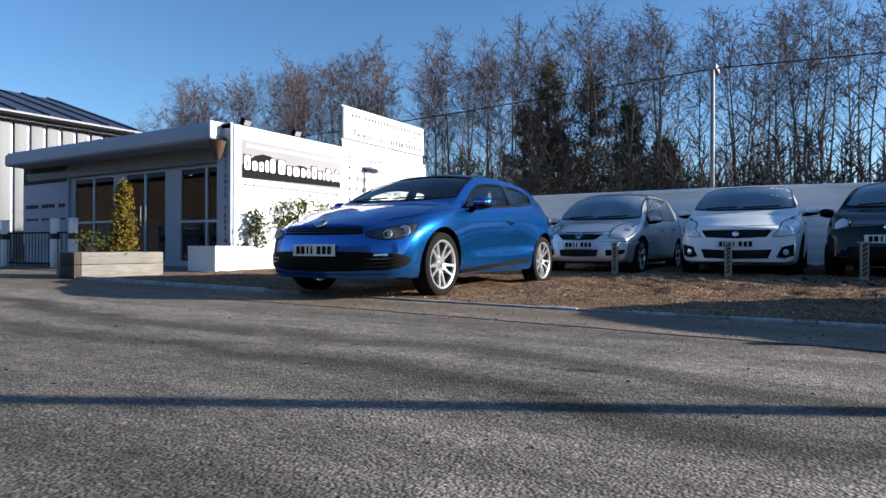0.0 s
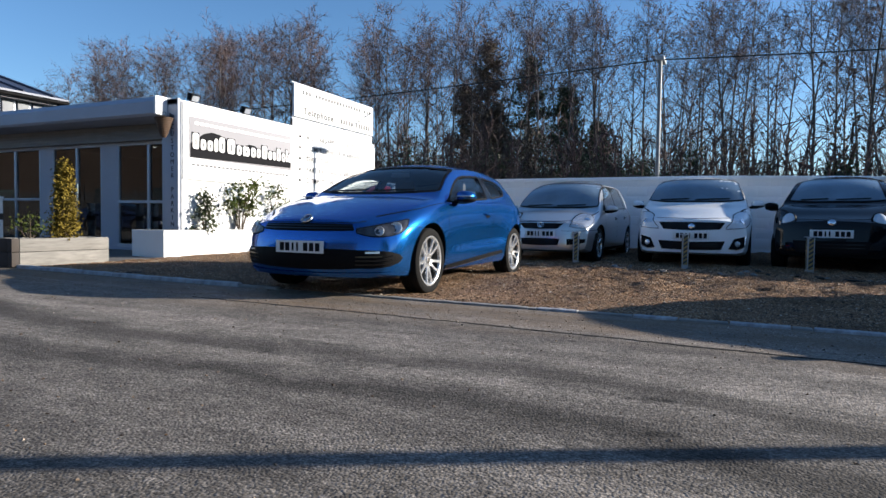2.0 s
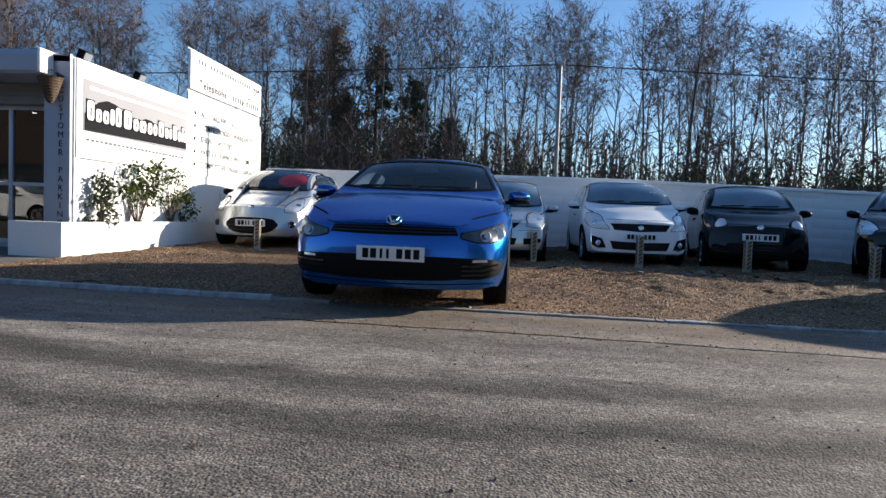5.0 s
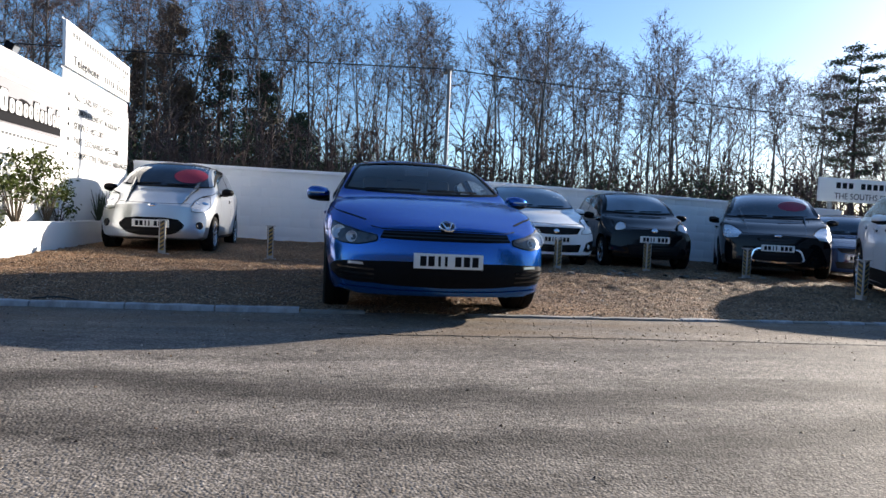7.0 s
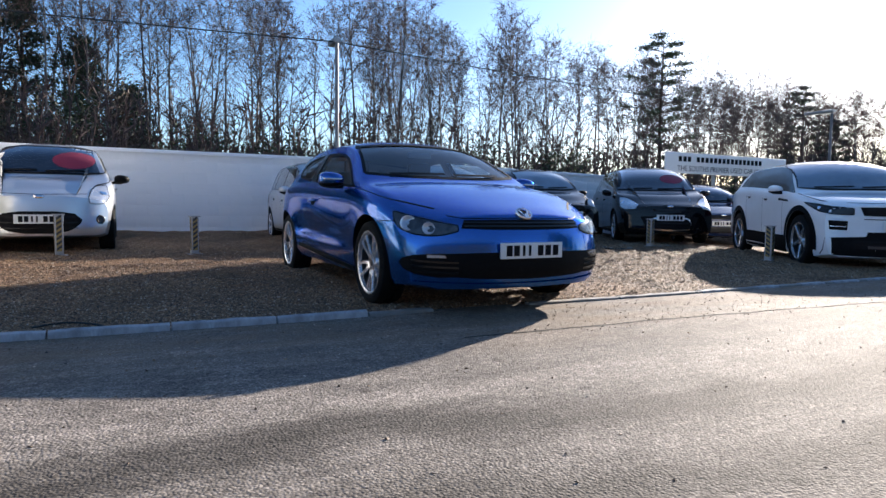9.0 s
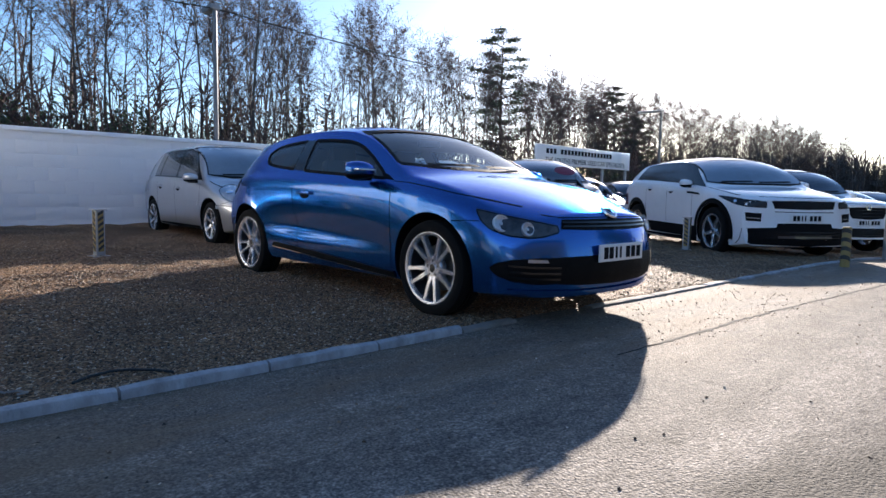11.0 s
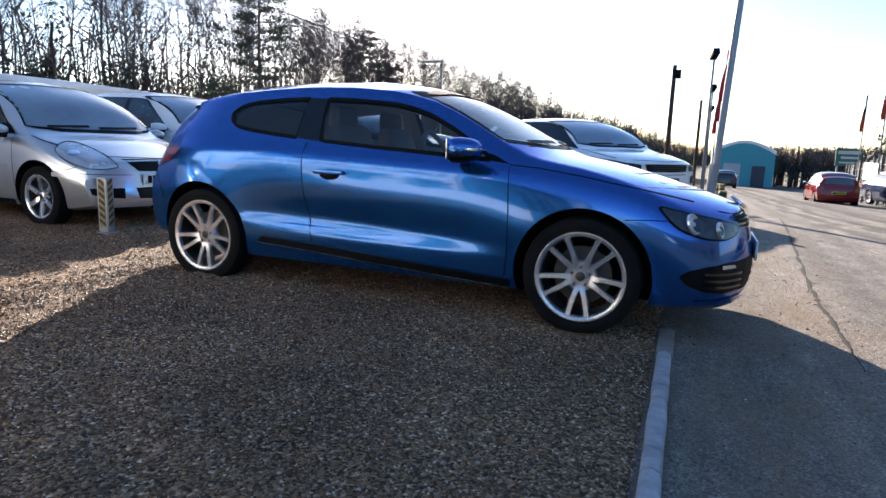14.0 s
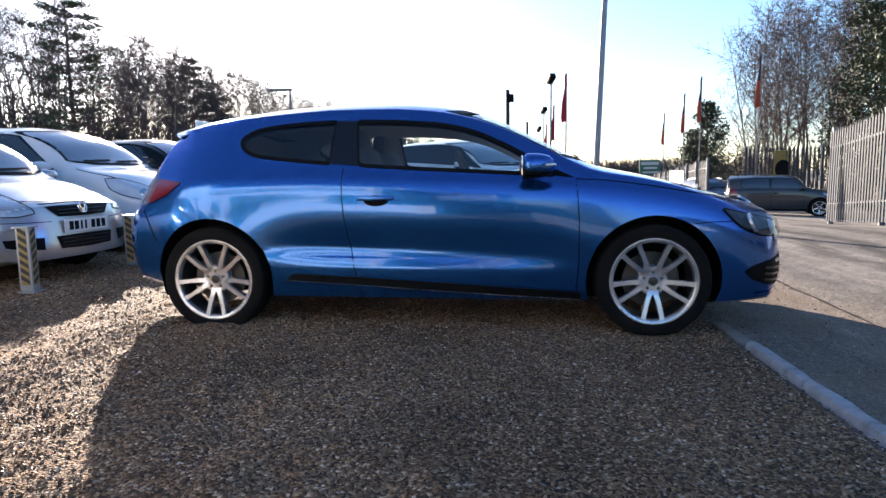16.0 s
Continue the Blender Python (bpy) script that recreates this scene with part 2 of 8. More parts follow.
def asphalt():
    """Worn grey asphalt: fine chippings, patches, and darker wheel lanes along the road."""
    m = mat("asphalt", (0.262, 0.230, 0.197), (0.150, 0.131, 0.112), 0.55, 0.85, 0, 0.0, contrast=0.75, spec=0.2)
    nt = m.node_tree
    b = nt.nodes["Principled BSDF"]
    L = nt.links.new
    base = b.inputs["Base Color"].links[0].from_socket
    tc = next(n for n in nt.nodes if n.type == "TEX_COORD")
    def noise_node(scale, stretch, detail=5.0, rough=0.6):
        mp = nt.nodes.new("ShaderNodeMapping")
        mp.inputs["Scale"].default_value = stretch
        mp.inputs["Rotation"].default_value = (0, 0, radians(2))
        L(tc.outputs["Object"], mp.inputs[0])
        n = nt.nodes.new("ShaderNodeTexNoise")
        n.inputs["Scale"].default_value, n.inputs["Detail"].default_value, n.inputs["Roughness"].default_value = scale, detail, rough
        L(mp.outputs[0], n.inputs["Vector"])
        return n.outputs[0]
    def ramp(v, a, bb, lo=0.0, hi=1.0):
        r = nt.nodes.new("ShaderNodeMapRange")
        for k, x in zip(("From Min", "From Max", "To Min", "To Max"), (a, bb, lo, hi)):
            r.inputs[k].default_value = x
        L(v, r.inputs[0])
        return r.outputs[0]
    def mul(c, v):
        x = nt.nodes.new("ShaderNodeMix")
        x.data_type, x.blend_type = "RGBA", "MULTIPLY"
        x.inputs[0].default_value = 1
        L(c, x.inputs[6])
        L(v, x.inputs[7])
        return x.outputs[2]
    pos = nt.nodes.new("ShaderNodeSeparateXYZ")
    L(tc.outputs["Object"], pos.inputs[0])
    bend = ramp(noise_node(0.35, (1, 0.3, 1), 3.0), 0.3, 0.7, -0.28, 0.28)
    fray = ramp(noise_node(2.2, (0.5, 3, 1), 4.0), 0.3, 0.7, -0.07, 0.07)
    def calc(op, a, b2):
        x = nt.nodes.new("ShaderNodeMath")
        x.operation = op
        for k, v in enumerate((a, b2)):
            if isinstance(v, float):
                x.inputs[k].default_value = v
            else:
                L(v, x.inputs[k])
        return x.outputs[0]
    way = calc("ADD", calc("ADD", pos.outputs[1], bend), fray)
    def dark_band(y0, half, dark):
        """A soft dark band along the road; the first two are lanes polished by tyres."""
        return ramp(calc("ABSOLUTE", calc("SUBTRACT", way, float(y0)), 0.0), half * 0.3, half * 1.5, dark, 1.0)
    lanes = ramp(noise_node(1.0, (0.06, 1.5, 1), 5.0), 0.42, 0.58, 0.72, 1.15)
    grit = ramp(noise_node(105, (1, 1, 1), 2.5), 0.38, 0.66, 0.72, 1.28)
    grit2 = ramp(noise_node(30, (1, 1, 1), 4.0, 0.7), 0.38, 0.62, 0.82, 1.18)
    chips = nt.nodes.new("ShaderNodeTexVoronoi")
    chips.inputs["Scale"].default_value = 95
    L(tc.outputs["Object"], chips.inputs["Vector"])
    chip_tone = nt.nodes.new("ShaderNodeSeparateColor")
    L(chips.outputs["Color"], chip_tone.inputs[0])
    stone = ramp(chip_tone.outputs[0], 0.0, 1.0, 0.66, 1.34)
    mottle = ramp(noise_node(5.5, (0.6, 1, 1), 5.0, 0.7), 0.36, 0.64, 0.74, 1.2)
    blots = ramp(noise_node(3.4, (1, 1, 1), 2.0), 0.27, 0.32, 0.4, 1.0)
    c = base
    # the third band, at y -4.3, only darkens the tone of the near road
    for v in (lanes, mottle, stone, grit, grit2, blots, dark_band(-2.62, 0.17, 0.42), dark_band(-3.2, 0.14, 0.45), dark_band(-4.3, 0.25, 0.6)):
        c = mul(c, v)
    silt = nt.nodes.new("ShaderNodeMix")
    silt.data_type = "RGBA"
    silt.inputs[7].default_value = (0.185, 0.128, 0.08, 1)
    L(c, silt.inputs[6])
    near = calc("MULTIPLY", ramp(way, -1.75, -1.15), ramp(noise_node(1.6, (0.5, 2, 1), 6.0, 0.7), 0.36, 0.62, 0.1, 0.75))
    L(near, silt.inputs[0])
    c = mul(silt.outputs[2], ramp(noise_node(105, (1, 1, 1), 2.5), 0.35, 0.7, 0.75, 1.25))
    L(c, b.inputs["Base Color"])
    bp = nt.nodes.new("ShaderNodeBump")
    bp.inputs["Distance"].default_value = 0.0028
    bp.invert = True
    L(chips.outputs["Distance"], bp.inputs["Height"])
    bq = nt.nodes.new("ShaderNodeBump")
    bq.inputs["Distance"].default_value = 0.0022
    L(noise_node(42, (1, 1, 1), 2.0), bq.inputs["Height"])
    L(bp.outputs[0], bq.inputs["Normal"])
    L(bq.outputs[0], b.inputs["Normal"])
    return m


def gravel(name="gravel", tone=1.5):
    """Loose flint gravel, buff and brown, each pebble with a tint of its own."""
    m = bpy.data.materials.new(name)
    m.use_nodes = True
    nt = m.node_tree
    b = nt.nodes["Principled BSDF"]
    b.inputs["Roughness"].default_value, b.inputs["Specular IOR Level"].default_value, b.inputs["Diffuse Roughness"].default_value = 0.8, 0.12, 0.3
    L = nt.links.new
    tc = nt.nodes.new("ShaderNodeTexCoord")
    v = nt.nodes.new("ShaderNodeTexVoronoi")
    v.inputs["Scale"].default_value = 92
    L(tc.outputs["Object"], v.inputs["Vector"])
    cr = nt.nodes.new("ShaderNodeValToRGB")
    sep = nt.nodes.new("ShaderNodeSeparateColor")
    L(v.outputs["Color"], sep.inputs[0])
    L(sep.outputs[0], cr.inputs[0])
    e = cr.color_ramp.elements
    e[0].position, e[0].color = 0.0, (0.035 * tone, 0.026 * tone, 0.02 * tone, 1)
    e[1].position, e[1].color = 1.0, (0.55 * tone, 0.43 * tone, 0.31 * tone, 1)
    for q, col in ((0.45, (0.158, 0.088, 0.046)), (0.8, (0.285, 0.168, 0.090)), (0.93, (0.355, 0.232, 0.142))):
        e.new(q).color = (*[c * tone for c in col], 1)
    big = nt.nodes.new("ShaderNodeTexNoise")
    big.inputs["Scale"].default_value, big.inputs["Detail"].default_value = 1.1, 6
    L(tc.outputs["Object"], big.inputs["Vector"])
    r = nt.nodes.new("ShaderNodeMapRange")
    for k, q in zip(("From Min", "From Max", "To Min", "To Max"), (0.35, 0.65, 0.65, 1.15)):
        r.inputs[k].default_value = q
    L(big.outputs[0], r.inputs[0])
    mx = nt.nodes.new("ShaderNodeMix")
    mx.data_type, mx.blend_type = "RGBA", "MULTIPLY"
    mx.inputs[0].default_value = 1
    L(cr.outputs[0], mx.inputs[6])
    L(r.outputs[0], mx.inputs[7])
    L(mx.outputs[2], b.inputs["Base Color"])
    bp = nt.nodes.new("ShaderNodeBump")
    bp.inputs["Distance"].default_value = 0.014
    bp.invert = True
    L(v.outputs["Distance"], bp.inputs["Height"])
    tilt = nt.nodes.new("ShaderNodeBump")
    tilt.inputs["Distance"].default_value = 0.010
    L(sep.outputs[1], tilt.inputs["Height"])
    L(bp.outputs[0], tilt.inputs["Normal"])
    L(tilt.outputs[0], b.inputs["Normal"])
    return m


def stones():
    """Single pebbles, tinted island by island."""
    m = bpy.data.materials.new("loose_pebbles")
    m.use_nodes = True
    nt = m.node_tree
    b = nt.nodes["Principled BSDF"]
    b.inputs["Roughness"].default_value, b.inputs["Specular IOR Level"].default_value, b.inputs["Diffuse Roughness"].default_value = 0.6, 0.25, 0.2
    g = nt.nodes.new("ShaderNodeNewGeometry")
    cr = nt.nodes.new("ShaderNodeValToRGB")
    e = cr.color_ramp.elements
    e[0].color, e[1].color = (0.045, 0.035, 0.028, 1), (0.66, 0.58, 0.48, 1)
    for p, c in ((0.45, (0.175, 0.112, 0.072, 1)), (0.8, (0.30, 0.205, 0.130, 1)), (0.94, (0.41, 0.31, 0.22, 1))):
        e.new(p).color = c
    nt.links.new(g.outputs["Random Per Island"], cr.inputs[0])
    nt.links.new(cr.outputs[0], b.inputs["Base Color"])
    return m


M_ASPHALT, M_GRAVEL, M_STONES = asphalt(), gravel(), stones()
M_GRASS = mat("rough_grass", (0.055, 0.07, 0.025), (0.09, 0.075, 0.04), 0.25, 0.95, 0, 0.05, 3)
M_WOODS = mat("far_woods", (0.10, 0.085, 0.078), (0.06, 0.052, 0.048), 0.6, 0.95, 0, 0.8, 0.4)
M_KERB = mat("worn_white_kerb", (0.55, 0.57, 0.60), (0.13, 0.125, 0.12), 7.0, 0.85, 0, 0.010, 30, contrast=0.75, stretch=(1.6, 1.0, 1))

# ---- building tools ----
def fall(x, y):
    """Height of the ground: level by the blue car, rising to the back wall, falling away down the road."""
    h = 0.0
    if y > 0:
        yy = min(y, 14.0)
        h += 0.0105 * yy + 0.00093 * yy * yy
    if x > 5:
        h -= 0.035 * min(x - 5, 72.0) * min(1.0, (x - 5) / 4)
        if y < -2:
            h -= 0.035 * min(-2 - y, 8.0) * min(1.0, (x - 5) / 5)
    if x < -1.5:
        h += 0.012 * min(-1.5 - x, 5.0)
    return h


def finish(name, bm, material, smooth=35):
    me = bpy.data.meshes.new(name)
    bm.normal_update()
    bm.to_mesh(me)
    bm.free()
    for m in material if isinstance(material, (list, tuple)) else [material]:
        me.materials.append(m)
    if smooth:
        me.polygons.foreach_set("use_smooth", [True] * len(me.polygons))
        me.set_sharp_from_angle(angle=radians(smooth))
    return me


def part(name, bm, material, parent=None, label="", smooth=35, m=None):
    """One mesh object from a bmesh, under a thing or a part."""
    ob = new(name, bm if isinstance(bm, bpy.types.Mesh) else finish(name, bm, material, smooth))
    if parent is not None:
        ob.parent = parent
    if m is not None:
        ob.matrix_basis = m
    if label:
        tagged(ob, label)
    return ob


def thing(name, m, label, category, group="", kind=""):
    ob = new(name)
    ob.empty_display_size = 0.2
    ob.matrix_basis = m
    return tagged(ob, label, category, group, kind)


def box(bm, x0, x1, y0, y1, z0, z1, bevel=0.0, mi=0):
    r = bmesh.ops.create_cube(bm, size=1)
    vs = r["verts"]
    for v in vs:
        v.co = Vector((x0 + (x1 - x0) * (v.co.x + 0.5), y0 + (y1 - y0) * (v.co.y + 0.5), z0 + (z1 - z0) * (v.co.z + 0.5)))
    fs = {f for v in vs for f in v.link_faces}
    for f in fs:
        f.material_index = mi
    if bevel:
        bmesh.ops.bevel(bm, geom=list({e for v in vs for e in v.link_edges}), offset=bevel, segments=2, affect="EDGES", profile=0.6)
    return bm


def boxes(*rows, bevel=0.0):
    bm = bmesh.new()
    for r in rows:
        box(bm, *r, bevel=bevel)
    return bm


def tube(bm, p, q, r0, r1=None, n=12, caps=True):
    """A round bar from p to q."""
    p, q = Vector(p), Vector(q)
    r1 = r0 if r1 is None else r1
    z = (q - p).normalized()
    x = z.orthogonal().normalized()
    y = z.cross(x)
    rings = []
    for c, r in ((p, r0), (q, r1)):
        rings.append([bm.verts.new(c + r * (x * math.cos(k * math.tau / n) + y * math.sin(k * math.tau / n))) for k in range(n)])
    for k in range(n):
        bm.faces.new((rings[0][k], rings[0][(k + 1) % n], rings[1][(k + 1) % n], rings[1][k]))
    if caps:
        bm.faces.new(rings[0][::-1])
        bm.faces.new(rings[1])
    return bm


def lathe(bm, profile, n=32, axis="x", mi=0):
    """Turns (radius, along) pairs round an axis."""
    rings = []
    for r, a in profile:
        ring = []
        for k in range(n):
            c, s = r * math.cos(k * math.tau / n), r * math.sin(k * math.tau / n)
            ring.append(bm.verts.new((a, c, s) if axis == "x" else (c, s, a)))
        rings.append(ring)
    for a, b in zip(rings, rings[1:]):
        for k in range(n):
            f = bm.faces.new((a[k], a[(k + 1) % n], b[(k + 1) % n], b[k]))
            f.material_index = mi
    bmesh.ops.remove_doubles(bm, verts=bm.verts, dist=1e-5)
    bmesh.ops.recalc_face_normals(bm, faces=bm.faces)
    return bm


def prism(bm, pts, a0, a1, axis="y", mi=0):
    """A flat outline, carried from a0 to a1 along an axis. pts are (x, z), (y, z) or (x, y)."""
    def at(p, a):
        return {"y": (p[0], a, p[1]), "x": (a, p[0], p[1]), "z": (p[0], p[1], a)}[axis]
    lo, hi = [bm.verts.new(at(p, a0)) for p in pts], [bm.verts.new(at(p, a1)) for p in pts]
    fs = [bm.faces.new(lo), bm.faces.new(hi[::-1])]
    for k in range(len(pts)):
        j = (k + 1) % len(pts)
        fs.append(bm.faces.new((lo[k], hi[k], hi[j], lo[j])))
    for f in fs:
        f.material_index = mi
    bmesh.ops.recalc_face_normals(bm, faces=fs)
    return bm


def words(text, size, material, parent, m, name="lettering", depth=0.004, bold=0.0, spacing=1.0, align="CENTER"):
    """Raised lettering as a mesh, in the built-in font; reads along local x, faces local -y."""
    cu = bpy.data.curves.new(name, "FONT")
    cu.body, cu.size, cu.extrude, cu.offset, cu.align_x, cu.align_y, cu.space_character, cu.resolution_u = text, size, depth / 2, bold, align, "CENTER", spacing, 3
    tmp = new("tmp", cu)
    me = bpy.data.meshes.new_from_object(tmp.evaluated_get(bpy.context.evaluated_depsgraph_get()))
    bpy.data.objects.remove(tmp)
    me.transform(Matrix.Rotation(radians(90), 4, "X"))
    me.materials.clear()
    me.materials.append(material)
    ob = new(name, me)
    ob.parent = parent
    ob.matrix_basis = m
    return ob


def curve_at(table):
    """A smooth curve through (a, value) rows (monotone cubic)."""
    xs, ys = np.array([r[0] for r in table], float), np.array([r[1] for r in table], float)
    h, d = np.diff(xs), np.diff(ys) / np.diff(xs)
    t = np.zeros(len(xs))
    t[0], t[-1] = d[0], d[-1]
    for k in range(1, len(xs) - 1):
        t[k] = 0 if d[k - 1] * d[k] <= 0 else 2 * d[k - 1] * d[k] / (d[k - 1] + d[k])
    def at(x):
        x = min(max(x, xs[0]), xs[-1])
        k = min(int(np.searchsorted(xs, x, "right")) - 1, len(xs) - 2)
        s = (x - xs[k]) / h[k]
        return float((1 + 2 * s) * (1 - s) ** 2 * ys[k] + s * (1 - s) ** 2 * h[k] * t[k] + s * s * (3 - 2 * s) * ys[k + 1] + s * s * (s - 1) * h[k] * t[k + 1])
    return at

# ---- cars ----
from mathutils.bvhtree import BVHTree


def section(w, zb, zbelt, ztop, tumble, rows=5, crown=0.085):
    """Half a cross-section of a car body, from the middle of its floor to the middle of its top."""
    h = max(ztop - zbelt, 0.02)
    pts = [(0, zb), (0.45 * w, zb), (0.84 * w, zb), (0.94 * w, zb + 0.025), (0.972 * w, zb + 0.09)]
    z0, z1 = zb + 0.09, zbelt - 0.11
    for s in [k / rows for k in range(1, rows)]:
        pts.append((w * (0.972 + 0.028 * math.sin(s * math.pi * 0.62)), z0 + (z1 - z0) * s))
    pts += [(0.997 * w, z1), (0.985 * w, zbelt - 0.055), (0.962 * w, zbelt - 0.018), (0.94 * w, zbelt)]
    crown = min(crown, 0.55 * h)
    zr, xb = ztop - crown, 0.94 * w
    xr = max(xb - tumble * (zr - zbelt) - 0.02, 0.25 * w)
    for s in (0.15, 0.35, 0.55, 0.75, 0.9, 1.0):
        pts.append((xb + (xr - xb) * s + 0.035 * min(1, h / 0.4) * 4 * s * (1 - s) * 0.5, zbelt + (zr - zbelt) * s))
    for u in (0.06, 0.14, 0.26, 0.42, 0.6, 0.8, 1.0):
        pts.append((xr * (1 - u), zr + crown * (1 - (1 - u) ** 2.6)))
    return pts


def shell(S, inset=0.0, y0=None, y1=None, floor=None):
    """The closed outer skin of a car: nose at y = 0, tail at y = L. With an inset it is the hollow of the cabin."""
    top, belt, bot, wid = (curve_at(S[k]) for k in ("top", "belt", "bot", "wid"))
    rf, rr = curve_at(S["rake_f"]), curve_at(S["rake_r"])
    tum = curve_at(S["tumble"] if isinstance(S["tumble"], list) else [(0, S["tumble"]), (1, S["tumble"])])
    L, wmax = S["L"], max(r[1] for r in S["wid"])
    a, b = (0.0, L) if y0 is None else (y0, y1)
    ys = sorted(set([round(a + (b - a) * k / 56, 4) for k in range(57)] + ([0.03, 0.08, L - 0.03, L - 0.08] if y0 is None else [])))
    st = [(ys[0], k) for k in (0.0, 0.2, 0.4, 0.6, 0.78, 0.9)] + [(y, 1.0) for y in ys] + [(ys[-1], k) for k in (0.9, 0.78, 0.6, 0.4, 0.2, 0.0)]
    bm = bmesh.new()
    rings = []
    for y, k in st:
        w = wid(y)
        half = section(w, bot(y), belt(y), top(y), tum(y), S.get("rows", 5), S.get("crown", 0.085))
        if inset:
            half = [(max(0, x - inset) if x > 0 else 0, max(min(z, top(y) - inset * 0.8 - (z < 0)), floor if y < 2.98 else 0.76)) for x, z in half]
        ring = []
        for x, z in half + [(-x, z) for x, z in half[-2:0:-1]]:
            flare = 0.0
            if not inset:
                for wy in (S["yf"], S["yr"]):
                    flare += S.get("flare", 0.018) * math.exp(-((y - wy) / 0.40) ** 2) * math.exp(-((z - 0.55) / 0.26) ** 2)
            if S.get("waist") and not inset and abs(x) > 0.5:
                zc = 0.475 + 0.035 * (y - 2.2)
                x -= math.copysign(S["waist"] * math.exp(-((z - zc) / (0.045 if z < zc else 0.14)) ** 2) * max(0, 1 - abs((y - 2.2) / 0.98) ** 4) * min(1.0, 0.35 + 0.45 * max(0.0, y - 1.3)), x)
            x = x * k + math.copysign(flare * k, x) * (abs(x) > 0.5)
            u = min(abs(x) / wmax, 1.0)
            yy = y
            if not inset:
                yy += (S["bow_f"] * u ** 2.6 + rf(z)) * max(0, 1 - y / 1.1) ** 2
            yy -= (S["bow_r"] * u ** 2.8 + rr(z)) * max(0, 1 - (L - y) / 1.0) ** 1.5
            ring.append(bm.verts.new((x, yy, z)))
        rings.append(ring)
    n = len(rings[0])
    for r, q in zip(rings, rings[1:]):
        for k in range(n):
            bm.faces.new((r[k], q[k], q[(k + 1) % n], r[(k + 1) % n]))
    bmesh.ops.remove_doubles(bm, verts=bm.verts, dist=0.0004)
    bmesh.ops.dissolve_degenerate(bm, edges=bm.edges, dist=0.0003)
    loose = [e for e in bm.edges if len(e.link_faces) == 1]
    if loose:
        bmesh.ops.holes_fill(bm, edges=loose)
    bmesh.ops.recalc_face_normals(bm, faces=bm.faces)
    return bm


def ways(kind):
    """Ray direction and the direction of u for a view of the car: its left (+x) or right flank, nose, tail, or the corners."""
    d = {"L": (-1, 0), "R": (1, 0), "F": (0, 1), "B": (0, -1), "FL": (-0.6, 0.8), "FR": (0.6, 0.8), "BL": (-0.8, -0.6), "BR": (0.8, -0.6)}[kind]
    v = {"L": (0, 1), "R": (0, 1), "F": (1, 0), "B": (1, 0), "FL": (0.8, 0.6), "FR": (-0.8, 0.6), "BL": (-0.6, 0.8), "BR": (0.6, 0.8)}[kind]
    return Vector((*d, 0)), Vector((*v, 0))


def drop(bvh, kind, u, z, off):
    d, v = ways(kind)
    o = v * u - d * 9 + Vector((0, 0, z))
    hit, nor, _, _ = bvh.ray_cast(o, d)
    if hit is None:
        hit, nor, _, _ = bvh.find_nearest(v * u - d * 0.6 + Vector((0, 0, z)))
    if nor.dot(d) > 0:
        nor = -nor
    return hit + nor * off, nor


def resample(pts, n):
    pts = [Vector(p) for p in pts]
    ls = [0.0]
    for a, b in zip(pts, pts[1:]):
        ls.append(ls[-1] + (b - a).length)
    out = []
    for k in range(n):
        s = ls[-1] * k / (n - 1)
        j = max(i for i in range(len(pts) - 1) if ls[i] <= s + 1e-9)
        t = 0 if ls[j + 1] == ls[j] else (s - ls[j]) / (ls[j + 1] - ls[j])
        out.append(pts[j].lerp(pts[j + 1], min(t, 1)))
    return out


def patch(bvh, kind, low, high, off=0.004, nu=14, nv=7, thick=0.0):
    """A piece of skin between two outlines (u, z), laid on the body. With a thickness it is closed, to cut with or to stand proud."""
    lo, hi = resample(low, nu), resample(high, nu)
    bm = bmesh.new()
    front, back = [], []
    for i in range(nv):
        rf, rb = [], []
        for a, b in zip(lo, hi):
            p = a.lerp(b, i / (nv - 1))
            c, nrm = drop(bvh, kind, p.x, p.y, off)
            rf.append(bm.verts.new(c))
            if thick:
                rb.append(bm.verts.new(c - nrm * thick))
        front.append(rf)
        back.append(rb)
    for i in range(nv - 1):
        for j in range(nu - 1):
            bm.faces.new((front[i][j], front[i][j + 1], front[i + 1][j + 1], front[i + 1][j]))
            if thick:
                bm.faces.new((back[i][j], back[i + 1][j], back[i + 1][j + 1], back[i][j + 1]))
    if thick:
        rim = [(0, j) for j in range(nu)] + [(i, nu - 1) for i in range(1, nv)] + [(nv - 1, j) for j in range(nu - 2, -1, -1)] + [(i, 0) for i in range(nv - 2, 0, -1)]
        for (a, b), (c, d) in zip(rim, rim[1:] + rim[:1]):
            bm.faces.new((front[a][b], back[a][b], back[c][d], front[c][d]))
    bmesh.ops.recalc_face_normals(bm, faces=bm.faces)
    if not thick:
        d, _ = ways(kind)
        bm.normal_update()
        if sum(f.normal.dot(d) * f.calc_area() for f in bm.faces) > 0:
            bmesh.ops.reverse_faces(bm, faces=bm.faces)
    return bm


def seam(bvh, kind, pts, width=0.007, off=0.0015, n=None):
    """A dark joint line along (u, z) points."""
    ps = resample(pts, n or max(6, len(pts) * 5))
    lo, hi = [], []
    for k, p in enumerate(ps):
        t = (ps[min(k + 1, len(ps) - 1)] - ps[max(k - 1, 0)]).normalized()
        nrm = Vector((-t.y, t.x)) * width / 2
        lo.append(p - nrm)
        hi.append(p + nrm)
    return patch(bvh, kind, lo, hi, off, len(ps), 2)


